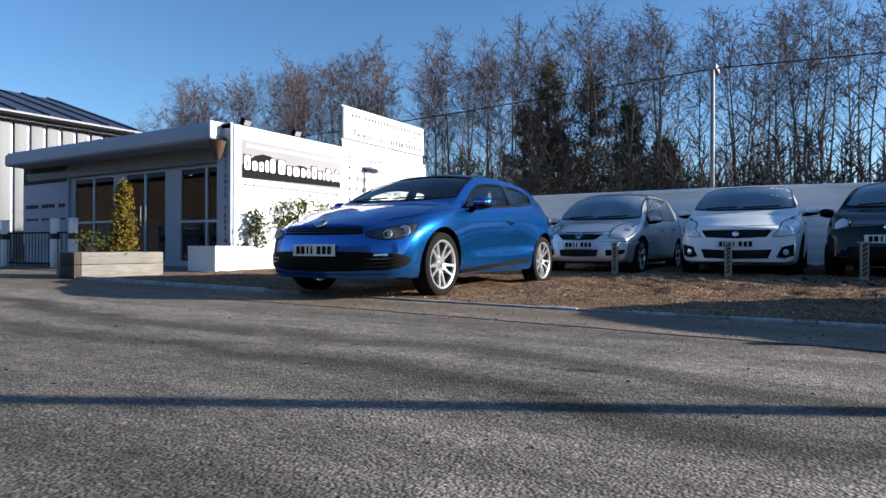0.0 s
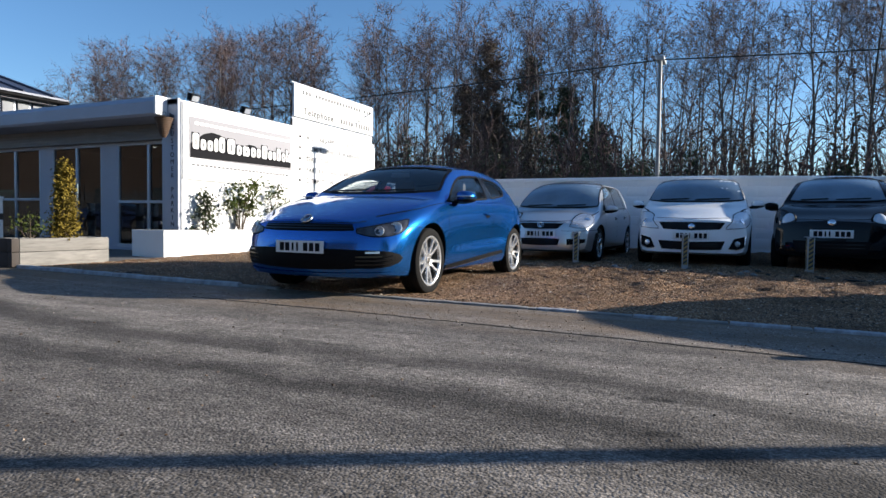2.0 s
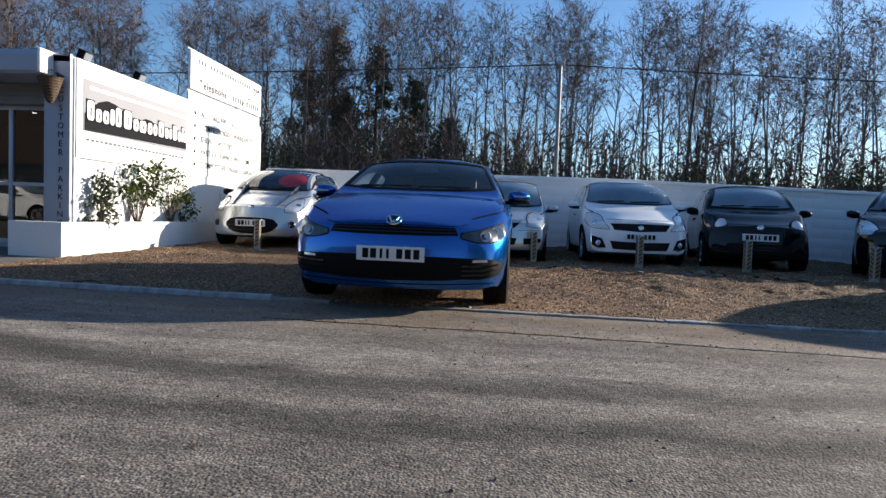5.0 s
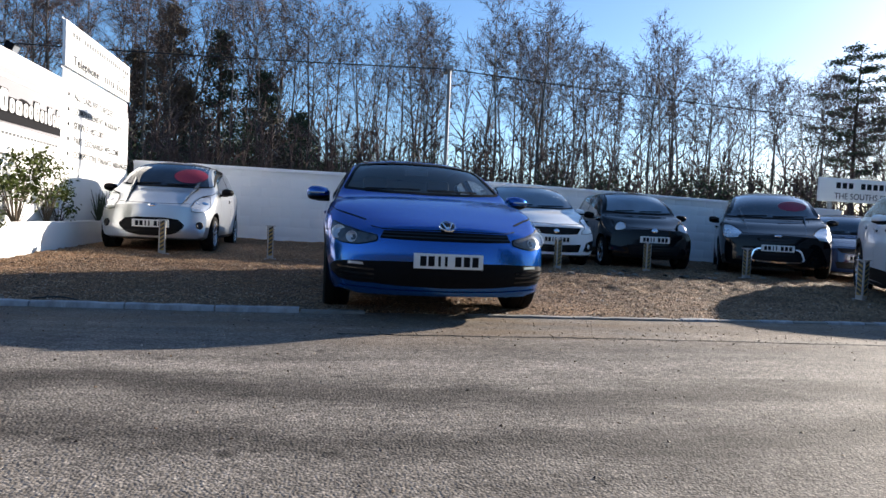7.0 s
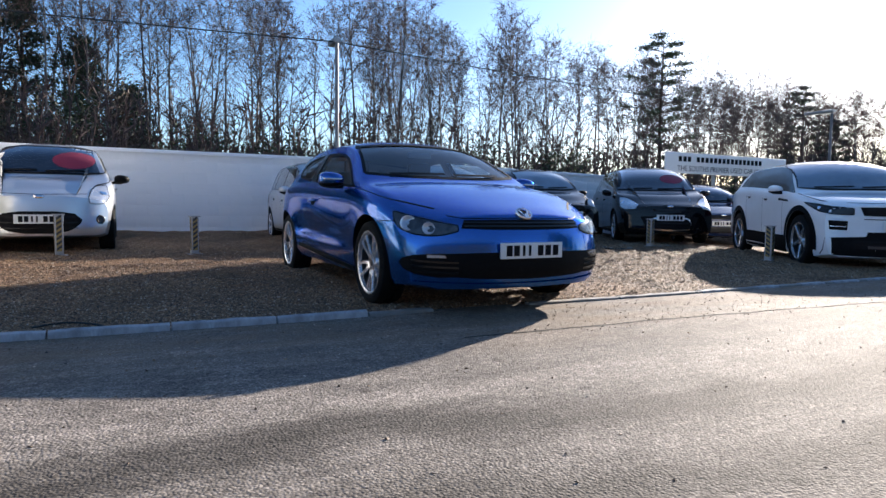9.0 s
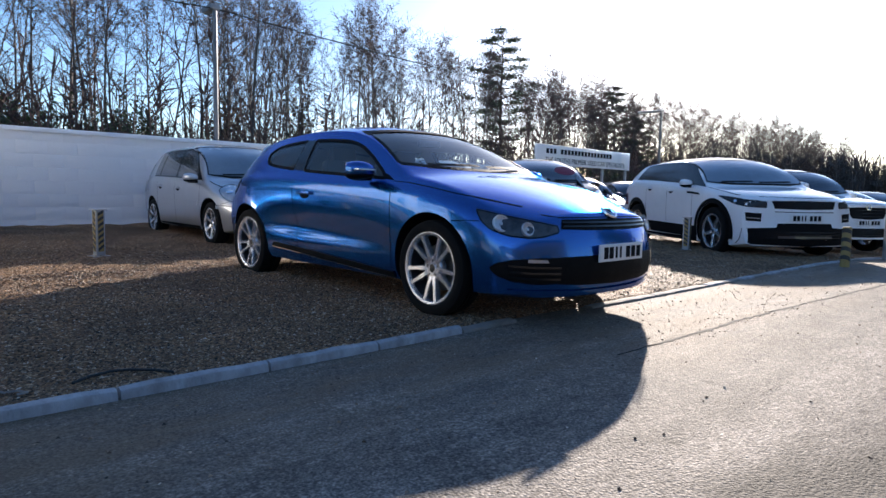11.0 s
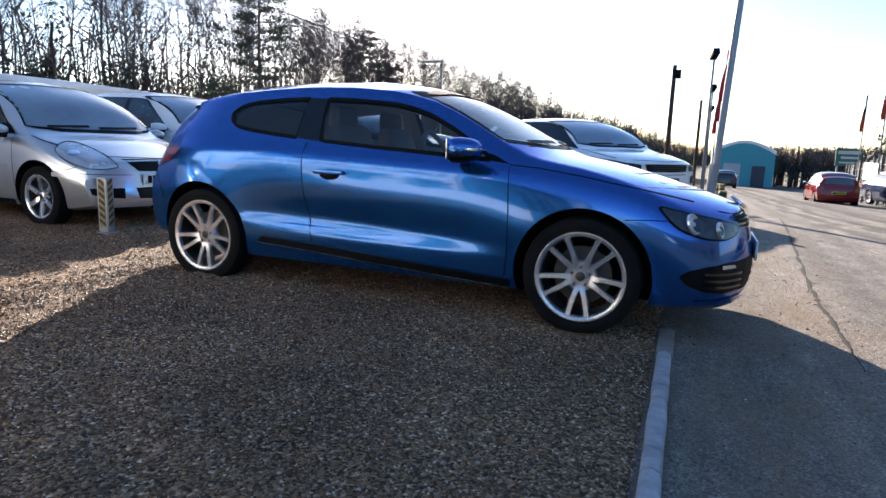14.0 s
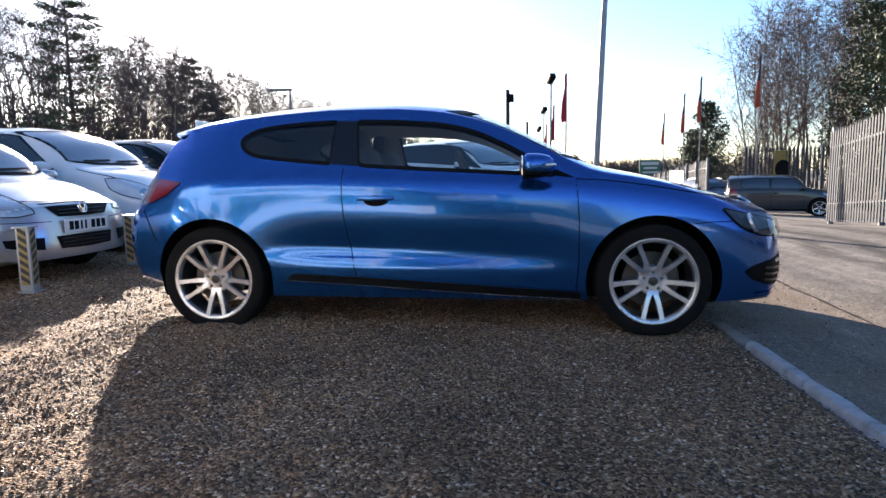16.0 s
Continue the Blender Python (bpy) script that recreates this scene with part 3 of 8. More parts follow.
def carve(bm, cutters, material, cut_material, name):
    """Takes closed cutters out of a closed body; cut faces get the second material."""
    me = finish(name, bm, [material, cut_material, M_LINING], 0)
    ob = new("tmp", me)
    tmp = [ob]
    for n, c in enumerate(cutters):
        cm = bpy.data.meshes.new("cut")
        c.to_mesh(cm)
        c.free()
        cm.materials.append(material)
        cm.materials.append(cut_material)
        cm.materials.append(M_LINING)
        cm.polygons.foreach_set("material_index", [2 if n == 1 else 1] * len(cm.polygons))
        co = new("tmp", cm)
        tmp.append(co)
        md = ob.modifiers.new("cut", "BOOLEAN")
        md.operation, md.object, md.solver = "DIFFERENCE", co, "EXACT"
    bpy.context.view_layer.update()
    out = bpy.data.meshes.new_from_object(ob.evaluated_get(bpy.context.evaluated_depsgraph_get()))
    for o in tmp:
        bpy.data.objects.remove(o)
    out.name = name
    out.polygons.foreach_set("use_smooth", [True] * len(out.polygons))
    out.set_sharp_from_angle(angle=radians(32))
    return out


WHEELS, BARS = {}, {}


def wheel_parts(r, width, style):
    """Meshes of a tyre and an alloy rim, outer face towards +x, centred."""
    key = (r, width, style)
    if key in WHEELS:
        return WHEELS[key]
    rr, h = r * (0.745 if style == "twin" else 0.70), width / 2
    t = bmesh.new()
    lathe(t, [(rr - 0.012, -h * 0.8), (rr + 0.012, -h * 0.95), (r * 0.9, -h), (r * 0.975, -h * 0.86), (r, -h * 0.6), (r, -h * 0.22), (r - 0.008, -h * 0.2), (r - 0.008, -h * 0.12), (r, -h * 0.1), (r, h * 0.1), (r - 0.008, h * 0.12), (r - 0.008, h * 0.2), (r, h * 0.22), (r, h * 0.6), (r * 0.975, h * 0.86), (r * 0.9, h), (rr + 0.014, h * 0.97), (rr + 0.002, h * 0.86)], 34)
    b = bmesh.new()
    lathe(b, [(rr + 0.004, h * 0.80), (rr + 0.006, h * 0.92), (rr - 0.004, h * 0.93), (rr - 0.016, h * 0.86), (rr - 0.022, h * 0.66)], 36)
    inner = bmesh.new()
    lathe(inner, [(rr - 0.022, h * 0.66), (rr - 0.026, h * 0.3), (rr - 0.03, -h * 0.6), (rr - 0.01, -h * 0.8)], 32)
    n, off, wd = {"twin": (5, 0.0150, 0.036), "five": (5, 0.0, 0.05), "six": (6, 0.0, 0.052), "seven": (7, 0.0, 0.032), "cover": (9, 0.0, 0.04)}[style]
    for i in range(n):
        a = i * math.tau / n - math.pi / 2
        for sgn in ((-1, 1) if off else (0,)):
            rows = []
            for q, s in enumerate((0.0, 0.2, 0.4, 0.6, 0.8, 0.93, 1.0)):
                rad = 0.03 + (rr - 0.036) * s
                half = wd / 2 * ((1.15, 1.05, 0.95, 0.86, 0.88, 1.0, 1.3) if off else (1.1, 1.05, 0.96, 0.94, 1.0, 1.2, 1.6))[q]
                side = sgn * (off + 0.040 * max(0.0, (s - 0.20) / 0.80) ** 0.8) if off else 0.0
                dep = h * (0.62 + 0.26 * s) - (0.012 if q == 0 else 0)
                rows.append([(rad, side - half, dep - 0.008), (rad, side - half * 0.76, dep), (rad, side + half * 0.76, dep), (rad, side + half, dep - 0.008), (rad, side + half * 0.8, dep - 0.045), (rad, side - half * 0.8, dep - 0.045)])
            vs = [[b.verts.new((x, rad * math.cos(a) - side * math.sin(a), rad * math.sin(a) + side * math.cos(a))) for rad, side, x in row] for row in rows]
            for p, q in zip(vs, vs[1:]):
                for k in range(6):
                    b.faces.new((p[k], p[(k + 1) % 6], q[(k + 1) % 6], q[k]))
    hub = bmesh.new()
    lathe(hub, [(0.0, h * 0.66), (0.03, h * 0.655), (0.034, h * 0.62), (0.050, h * 0.60), (0.058, h * 0.5), (0.07, h * 0.2)] if style != "twin" else [(0.0, h * 0.66), (0.033, h * 0.655), (0.037, h * 0.60), (0.060, h * 0.615), (0.078, h * 0.61), (0.088, h * 0.52), (0.092, h * 0.2)], 30)
    hm = bpy.data.meshes.new("hub")
    hub.to_mesh(hm)
    hub.free()
    b.from_mesh(hm)
    k = bmesh.new()
    for i in range(5):
        a = i * math.tau / 5 + math.pi / 2
        tube(k, (h * 0.5, 0.05 * math.cos(a), 0.05 * math.sin(a)), (h * 0.63, 0.05 * math.cos(a), 0.05 * math.sin(a)), 0.008, n=8)
    bmesh.ops.recalc_face_normals(b, faces=b.faces)
    d = bmesh.new()
    lathe(d, [(0.0, -0.02), (rr * 0.66, -0.02), (rr * 0.66, 0.004), (0.05, 0.004), (0.0, 0.004)], 28)
    lathe(k, [(0.0, h * 0.672), (0.024, h * 0.668), (0.027, h * 0.65)], 20)
    WHEELS[key] = (finish("tyre", t, M_TYRE, 40), finish("rim", b, M_ALLOY, 40), finish("brake_disc", d, M_DARKMETAL, 40), finish("hub_cap", k, M_DARKMETAL, 40), finish("barrel", inner, M_BARREL, 40))
    return WHEELS[key]


def add_wheel(car, x, y, z, r, width, style, turn=0):
    side = 1 if x > 0 else -1
    w = new("wheel")
    w.parent = car
    w.matrix_basis = pose(x, y, z, 0, 0, (0 if side > 0 else 180) + turn)
    for me, nm in zip(wheel_parts(r, width, style), ("tyre", "rim", "brake_disc", "hub_cap", "barrel")):
        part(nm, me, None, w)
    return w


def plate(car, bvh, y_kind, z, w=0.52, h=0.111, material=None, u=0.0):
    """A number plate with plain bars where the characters stand."""
    c, nrm = drop(bvh, y_kind, u, z, 0.012)
    s = -1 if y_kind == "F" else 1
    bm = bmesh.new()
    box(bm, -w / 2, w / 2, -0.006, 0.006, -h / 2, h / 2, 0.003)
    p = part("number_plate", bm, material or M_PLATE, car, "number plate with dark bars", m=pose(c.x, c.y, c.z, 0, 0, 0 if s < 0 else 180))
    for x in (-0.19, -0.13, -0.07, -0.02, 0.07, 0.135, 0.2):
        wd = round((0.046 if abs(x + 0.045) > 0.04 else 0.020) * w / 1.04, 4)
        if (wd, h) not in BARS:
            k = bmesh.new()
            box(k, -wd, wd, -0.009, -0.0055, -h * 0.33, h * 0.33)
            BARS[(wd, h)] = finish("character_bar", k, M_INK, 0)
        part("character_bar", BARS[(wd, h)], None, p, m=pose(x * w / 0.52, 0, 0))
    return p


def mirror_mesh(side, w=0.19, h=0.115, d=0.13):
    bm = bmesh.new()
    bmesh.ops.create_uvsphere(bm, u_segments=20, v_segments=14, radius=1)
    for v in bm.verts:
        x, y, z = v.co
        f = 1.0 if y < 0 else 0.35
        v.co = Vector((side * (w / 2 + x * w / 2), math.copysign(abs(y) ** 0.8, y) * d * f, math.copysign(abs(z) ** 0.75, z) * h / 2 * (1 - 0.15 * x * side)))
    return bm


def add_mirror(car, bvh, side, y, z, material, foot=M_TRIM, size=1.0):
    c, _ = drop(bvh, "L" if side > 0 else "R", y, z, 0.0)
    m = part("door_mirror", mirror_mesh(side, 0.2 * size, 0.118 * size, 0.125 * size), material, car, m=pose(c.x + side * 0.05, c.y, c.z + 0.012))
    low = mirror_mesh(side, 0.195 * size, 0.112 * size, 0.122 * size)
    bmesh.ops.scale(low, vec=(1, 1, 0.75), verts=low.verts)
    bmesh.ops.translate(low, vec=(0, 0.004, -0.022 * size), verts=low.verts)
    part("mirror_lower", low, M_TRIM, m)
    bm = bmesh.new()
    box(bm, min(0, side * 0.1) - 0.03, max(0, side * 0.1) + 0.0, -0.03, 0.04, -0.075, -0.035, 0.012)
    part("mirror_foot", bm, foot, m)
    g = bmesh.new()
    box(g, min(side * 0.02, side * 0.17 * size), max(side * 0.02, side * 0.17 * size), 0.037, 0.043, -0.05 * size, 0.05 * size, 0.002)
    part("mirror_glass", g, M_CHROME, m)
    return m


def add_handle(car, bvh, side, y, z, material):
    c, nrm = drop(bvh, "L" if side > 0 else "R", y, z, 0.0)
    bm = bmesh.new()
    box(bm, -0.028, 0.028, -0.105, 0.105, -0.013, 0.015, 0.011)
    h = part("door_handle", bm, material, car, m=pose(c.x, c.y, c.z))
    k = bmesh.new()
    bmesh.ops.create_uvsphere(k, u_segments=16, v_segments=8, radius=1)
    for v in k.verts:
        v.co = Vector((v.co.x * 0.009, v.co.y * 0.072, v.co.z * 0.032 - 0.014))
    part("handle_recess", k, M_TRIM, h)
    return h


def badge(car, bvh, kind, u, z, r=0.055, oval=1.0):
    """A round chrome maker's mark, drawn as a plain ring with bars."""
    c, nrm = drop(bvh, kind, u, z, 0.004)
    bm = bmesh.new()
    lathe(bm, [(r * 0.8, 0.004), (r * 0.83, 0.010), (r * 0.95, 0.010), (r, 0.0)], 28, "z")
    for a, b in (((-0.55, 0.5), (-0.12, -0.75)), ((-0.12, -0.75), (0, -0.2)), ((0, -0.2), (0.12, -0.75)), ((0.12, -0.75), (0.55, 0.5))):
        tube(bm, (a[0] * r, a[1] * r, 0.006), (b[0] * r, b[1] * r, 0.006), r * 0.09, n=6)
    q = nrm.to_track_quat("Z", "Y").to_matrix().to_4x4()
    return part("badge", bm, M_CHROME, car, m=Matrix.Translation(c) @ q @ Matrix.Diagonal((oval, 1, 1, 1)))


def mark(car, bvh, kind, u, z, w, h, material=None):
    """A plain oval or bar where a maker's mark sits."""
    c, nrm = drop(bvh, kind, u, z, 0.002)
    bm = bmesh.new()
    lathe(bm, [(0.0, 0.008), (0.8, 0.007), (1.0, 0.0)], 24, "z")
    q = nrm.to_track_quat("Z", "Y").to_matrix().to_4x4()
    return part("badge", bm, material or M_CHROME, car, m=Matrix.Translation(c) @ q @ Matrix.Diagonal((w / 2, h / 2, 1, 1)))


def body_of(S, material, extra=()):
    """Shell and wheel wells of a car, with the surface that other pieces are laid on."""
    bm = shell(S)
    bvh = BVHTree.FromBMesh(bm)
    wells = bmesh.new()
    wm = max(r[1] for r in S["wid"])
    for y in (S["yf"], S["yr"]):
        for s in (-1, 1):
            tube(wells, (s * (wm - 0.30), y, S["r"] + S.get("arch_up", 0.012)), (s * (wm + 0.3), y, S["r"] + S.get("arch_up", 0.012)), S["r"] + S.get("arch", 0.045), n=48)
    bmesh.ops.recalc_face_normals(wells, faces=wells.faces)
    return carve(bm, [wells, *[f(bvh) for f in extra]], material, M_TRIM, "body"), bvh


def zedge(S, y):
    """Height of the roof's edge over y."""
    t, b = curve_at(S["top"])(y), curve_at(S["belt"])(y)
    return t - min(0.085, 0.55 * max(t - b, 0.02))


def hatch(L, W, H, cowl=(0.98, 0.95), nose=0.66, roof=(1.75, 3.0), tail=1.22, belt=(0.88, 0.98), wheels=(0.75, 3.2, 0.29), bows=(0.26, 0.16), tumble=0.42, rear=0.28, bot=0.17, snub=0.16, style="seven"):
    """Measures of a plain hatchback, people carrier or off-roader from a few lengths."""
    w = W / 2
    return {
        "L": L, "tumble": tumble, "bow_f": bows[0], "bow_r": bows[1], "yf": wheels[0], "yr": wheels[1], "r": wheels[2], "style": style,
        "top": [(0, nose), (0.12, nose + 0.05), (cowl[0] * 0.55, nose + (cowl[1] - nose) * 0.66), (cowl[0], cowl[1]), (cowl[0] + (roof[0] - cowl[0]) * 0.5, cowl[1] + (H - cowl[1]) * 0.60), (roof[0], H - 0.055), (roof[0] + 0.35, H - 0.006), (0.5 * (roof[0] + roof[1]) + 0.15, H), (roof[1], H - 0.03), (L - 0.25, tail + 0.04), (L, tail)],
        "belt": [(0, nose - 0.08), (0.35, nose + 0.02), (cowl[0], cowl[1] - 0.06), (cowl[0] + 0.25, belt[0]), (0.5 * L, 0.5 * (belt[0] + belt[1])), (L - 0.5, belt[1]), (L, belt[1] - 0.05)],
        "bot": [(0, bot + 0.05), (0.5, bot), (L - 0.6, bot + 0.02), (L, bot + 0.12)],
        "wid": [(0, w * 0.90), (0.35, w * 0.955), (0.8, w * 0.985), (1.3, w), (L * 0.6, w), (L - 0.6, w * 0.985), (L, w * 0.93)],
        "rake_f": [(0.1, 0.05), (0.3, 0.0), (0.5, 0.02), (nose, 0.06), (nose + 0.1, snub), (1.2, snub + 0.1)],
        "rake_r": [(0.2, 0.06), (0.45, 0.0), (0.75, 0.03), (0.95, 0.08), (tail, rear), (tail + 0.2, rear + 0.05)],
    }


def plain_car(name, S, paint_mat, m, label, glass_mat=None, lamps=None, grille=None, lower=None, side=None, mirrors=True, lamp_mat=None, badge_kind="oval", plate_z=0.5, sign=None, fogs=False, screen=None, rear_lamps=None, group="cars parked on the forecourt", mirror_mat=None, plate_w=0.52, roof_rails=False, rear_plate=False, side_glass=None, strip=False):
    """A parked car: body, wheels, glass, lamps, grilles, mirrors, handles and number plate."""
    car = thing(name, m, label, "car", group)
    me, bvh = body_of(S, paint_mat)
    part("body", me, None, car)
    L, r = S["L"], S["r"]
    wm = max(q[1] for q in S["wid"])
    g = glass_mat or M_DARKGLASS
    for y in (S["yf"], S["yr"]):
        for s in (-1, 1):
            add_wheel(car, s * (wm - 0.105), y, r, r, 0.19, S["style"])
    belt = curve_at(S["belt"])
    H = max(q[1] for q in S["top"])
    cy, cz = S["top"][3]
    zs0, zs1 = cz + 0.035, H - 0.072
    w0, w1 = screen or (wm * 0.87, wm * 0.73)
    part("windscreen", patch(bvh, "F", [(-w0, zs0 + 0.02), (-w0 * 0.6, zs0), (w0 * 0.6, zs0), (w0, zs0 + 0.02)], [(-w1, zs1 - 0.02), (-w1 * 0.5, zs1), (w1 * 0.5, zs1), (w1, zs1 - 0.02)], 0.004, 18, 9), g, car)
    edge = [(-w0, zs0 + 0.02), (-w0 * 0.6, zs0), (w0 * 0.6, zs0), (w0, zs0 + 0.02), (w1, zs1 - 0.02), (w1 * 0.5, zs1), (-w1 * 0.5, zs1), (-w1, zs1 - 0.02), (-w0, zs0 + 0.02)]
    part("windscreen_seal", seam(bvh, "F", edge, 0.012, 0.006, 60), M_TRIM, car)
    part("cowl_panel", patch(bvh, "F", [(-w0 * 0.92, zs0 + 0.004), (-w0 * 0.6, zs0 - 0.022), (w0 * 0.6, zs0 - 0.022), (w0 * 0.92, zs0 + 0.004)], [(-w0, zs0 + 0.02), (-w0 * 0.6, zs0 + 0.004), (w0 * 0.6, zs0 + 0.004), (w0, zs0 + 0.02)], 0.005, 18, 3), M_TRIM, car)
    part("wiper", seam(bvh, "F", [(-w0 * 0.75, zs0 + 0.02), (-0.1, zs0 + 0.035)], 0.02, 0.014, 8), M_TRIM, car)
    part("wiper", seam(bvh, "F", [(0.0, zs0 + 0.02), (w0 * 0.7, zs0 + 0.035)], 0.02, 0.014, 8), M_TRIM, car)
    zr0, zr1 = belt(L - 0.3) + 0.05, S["top"][-1][1] - 0.05
    part("rear_window", patch(bvh, "B", [(-wm * 0.66, zr0), (wm * 0.66, zr0)], [(-wm * 0.55, zr1), (wm * 0.55, zr1)], 0.004, 12, 6), M_DARKGLASS, car)
    rows = side or [(S["top"][3][0] + 0.28, L * 0.50, S["top"][5][0] + 0.08, L * 0.50), (L * 0.52, L * 0.74, L * 0.52, L * 0.73), (L * 0.755, L * 0.835, L * 0.745, L * 0.785)]
    for k, v in (("L", 1), ("R", -1)):
        # black surround of the side glass
        lo0, lo1, up0, up1 = rows[0][0] - 0.04, rows[-1][1] + 0.03, rows[0][2] - 0.03, rows[-1][3] + 0.04
        part("window_surround", patch(bvh, k, [(lo0 + (lo1 - lo0) * i / 9, belt(lo0 + (lo1 - lo0) * i / 9) + 0.012) for i in range(10)], [(up0 + (up1 - up0) * i / 9, zedge(S, up0 + (up1 - up0) * i / 9) - 0.018) for i in range(10)], 0.002, 24, 7), M_GLOSSBLACK, car)
        for yl0, yl1, yu0, yu1 in rows:
            ly = [yl0 + (yl1 - yl0) * i / 6 for i in range(7)]
            uy = [yu0 + (yu1 - yu0) * i / 6 for i in range(7)]
            part("side_window", patch(bvh, k, [(y, belt(y) + 0.03) for y in ly], [(y, zedge(S, y) - 0.035) for y in uy], 0.004, 12, 6), side_glass or M_DARKGLASS, car)
        if mirrors:
            add_mirror(car, bvh, v, rows[0][0] + 0.02, belt(rows[0][0]) + 0.03, mirror_mat or paint_mat)
        ends = sorted({round(q[1] + 0.02, 2) for q in rows[:2]} | {rows[0][0] - 0.06})
        for y in ends[:-1] if len(rows) < 3 else ends:
            part("door_seam", seam(bvh, k, [(y, S["bot"][1][1] + 0.1), (y, belt(y) + 0.01)], 0.008), M_TRIM, car)
        for q in rows[:2] if len(rows) > 2 else rows[:1]:
            add_handle(car, bvh, v, q[1] - 0.12, belt(q[1]) - 0.14, paint_mat)
        part("sill_trim", patch(bvh, k, [(S["yf"] + r + 0.08, S["bot"][1][1] + 0.03), (S["yr"] - r - 0.08, S["bot"][1][1] + 0.03)], [(S["yf"] + r + 0.08, S["bot"][1][1] + 0.08), (S["yr"] - r - 0.08, S["bot"][1][1] + 0.08)], 0.005, 16, 3), M_TRIM, car)
        part("bonnet_seam", seam(bvh, k, [(0.42, belt(0.42) + 0.012), (cy * 0.7, belt(cy * 0.7) + 0.016), (cy + 0.05, belt(cy + 0.05) + 0.02)], 0.006), M_TRIM, car)
        if strip:
            part("rubbing_strip", patch(bvh, k, [(S["yf"] + r + 0.12, 0.545), (S["yr"] - r - 0.1, 0.575)], [(S["yf"] + r + 0.12, 0.585), (S["yr"] - r - 0.1, 0.615)], 0.012, 20, 3, 0.014), paint_mat, car)
        if lamps:
            lo, hi = lamps
            kk = "F" + k
            part("headlight", patch(bvh, kk, lo, hi, 0.006, 12, 7), lamp_mat or M_LAMPCLEAR, car)
            part("headlight_seam", seam(bvh, kk, resample(lo, 12) + resample(hi, 12)[::-1] + [lo[0]], 0.008, 0.007, 44), M_TRIM, car)
            lm = [(a[0] * 0.5 + b[0] * 0.5, a[1] * 0.5 + b[1] * 0.5) for a, b in zip(lo, hi)]
            mid = lm[len(lm) // 2]
            c, nrm = drop(bvh, kk, mid[0], mid[1], 0.008)
            bm, q = bmesh.new(), 0.5 if lamp_mat is M_LAMPDARK else 1.0
            lathe(bm, [(0.0, 0.004), (0.03 * q, 0.006), (0.045 * q, 0.004), (0.05 * q, 0.0)], 20, "z")
            part("lamp_lens", bm, M_CHROME, car, m=Matrix.Translation(c) @ nrm.to_track_quat("Z", "Y").to_matrix().to_4x4())
        lo, hi = rear_lamps or (((-0.12, 0.72), (0.2, 0.72)), ((-0.12, 0.95), (0.2, 0.95)))
        part("tail_light", patch(bvh, k, [(L - 0.42, lo[0][1]), (L - 0.1, lo[1][1])], [(L - 0.36, hi[0][1]), (L - 0.16, hi[1][1])], 0.006, 8, 6), M_TAIL, car)
        part("tail_light", patch(bvh, "B", [(v * wm * 0.70, lo[0][1]), (v * wm * 0.92, lo[0][1])], [(v * wm * 0.72, hi[0][1]), (v * wm * 0.90, hi[0][1])], 0.006, 8, 6), M_TAIL, car)
        if fogs:
            u, z, rad = fogs
            c, nrm = drop(bvh, "F", v * u, z, 0.004)
            bm = bmesh.new()
            lathe(bm, [(0.0, 0.004), (rad * 0.6, 0.005), (rad * 0.75, 0.012), (rad, 0.0)], 20, "z")
            part("fog_light", bm, M_LAMPDARK, car, m=Matrix.Translation(c) @ nrm.to_track_quat("Z", "Y").to_matrix().to_4x4())
        if roof_rails:
            bm = bmesh.new()
            pts = [(v * (wm * 0.66), y, zedge(S, y) + 0.06) for y in np.linspace(S["top"][5][0] + 0.2, S["top"][8][0], 9)]
            for a, b in zip(pts, pts[1:]):
                tube(bm, a, b, 0.014, n=8)
            part("roof_rail", bm, M_ALLOY, car)
    for nm, gr in (("grille", grille), ("lower_grille", lower)):
        if gr:
            part(nm, patch(bvh, "F", gr[0], gr[1], 0.005, 18, 5), M_TRIM, car)
            zlo, zhi = gr[0][len(gr[0]) // 2][1], gr[1][len(gr[1]) // 2][1]
            wlo = min(abs(gr[0][0][0]), abs(gr[1][0][0])) * 0.94
            for q in range(1, 4):
                z = zlo + (zhi - zlo) * q / 4
                part("grille_bar", seam(bvh, "F", [(-wlo, z), (0, z), (wlo, z)], 0.008, 0.009, 12), M_LAMPDARK, car)
    part("bonnet_seam", seam(bvh, "F", [(-wm * 0.62, S["top"][0][1] + 0.03), (0, S["top"][0][1] + 0.015), (wm * 0.62, S["top"][0][1] + 0.03)], 0.007), M_TRIM, car)
    plate(car, bvh, "F", plate_z, plate_w)
    if rear_plate:
        plate(car, bvh, "B", 0.62, material=M_PLATE_Y)
    if badge_kind == "ring":
        badge(car, bvh, "F", 0, S["top"][0][1] - 0.04, 0.055)
    elif badge_kind == "oval":
        mark(car, bvh, "F", 0, S["top"][0][1] - 0.01, 0.12, 0.05)
    elif badge_kind:
        mark(car, bvh, "F", 0, badge_kind, 0.10, 0.09)
    if sign:
        u, z, w, h = sign
        part("price_card", patch(bvh, "F", [(u + w / 2 * math.cos(q), z - h / 2 * math.sin(q)) for q in np.linspace(math.pi, 0, 13)], [(u + w / 2 * math.cos(q), z + h / 2 * math.sin(q)) for q in np.linspace(math.pi, 0, 13)], 0.007, 16, 6), M_REDCARD, car, "red price card in the windscreen")
    return car


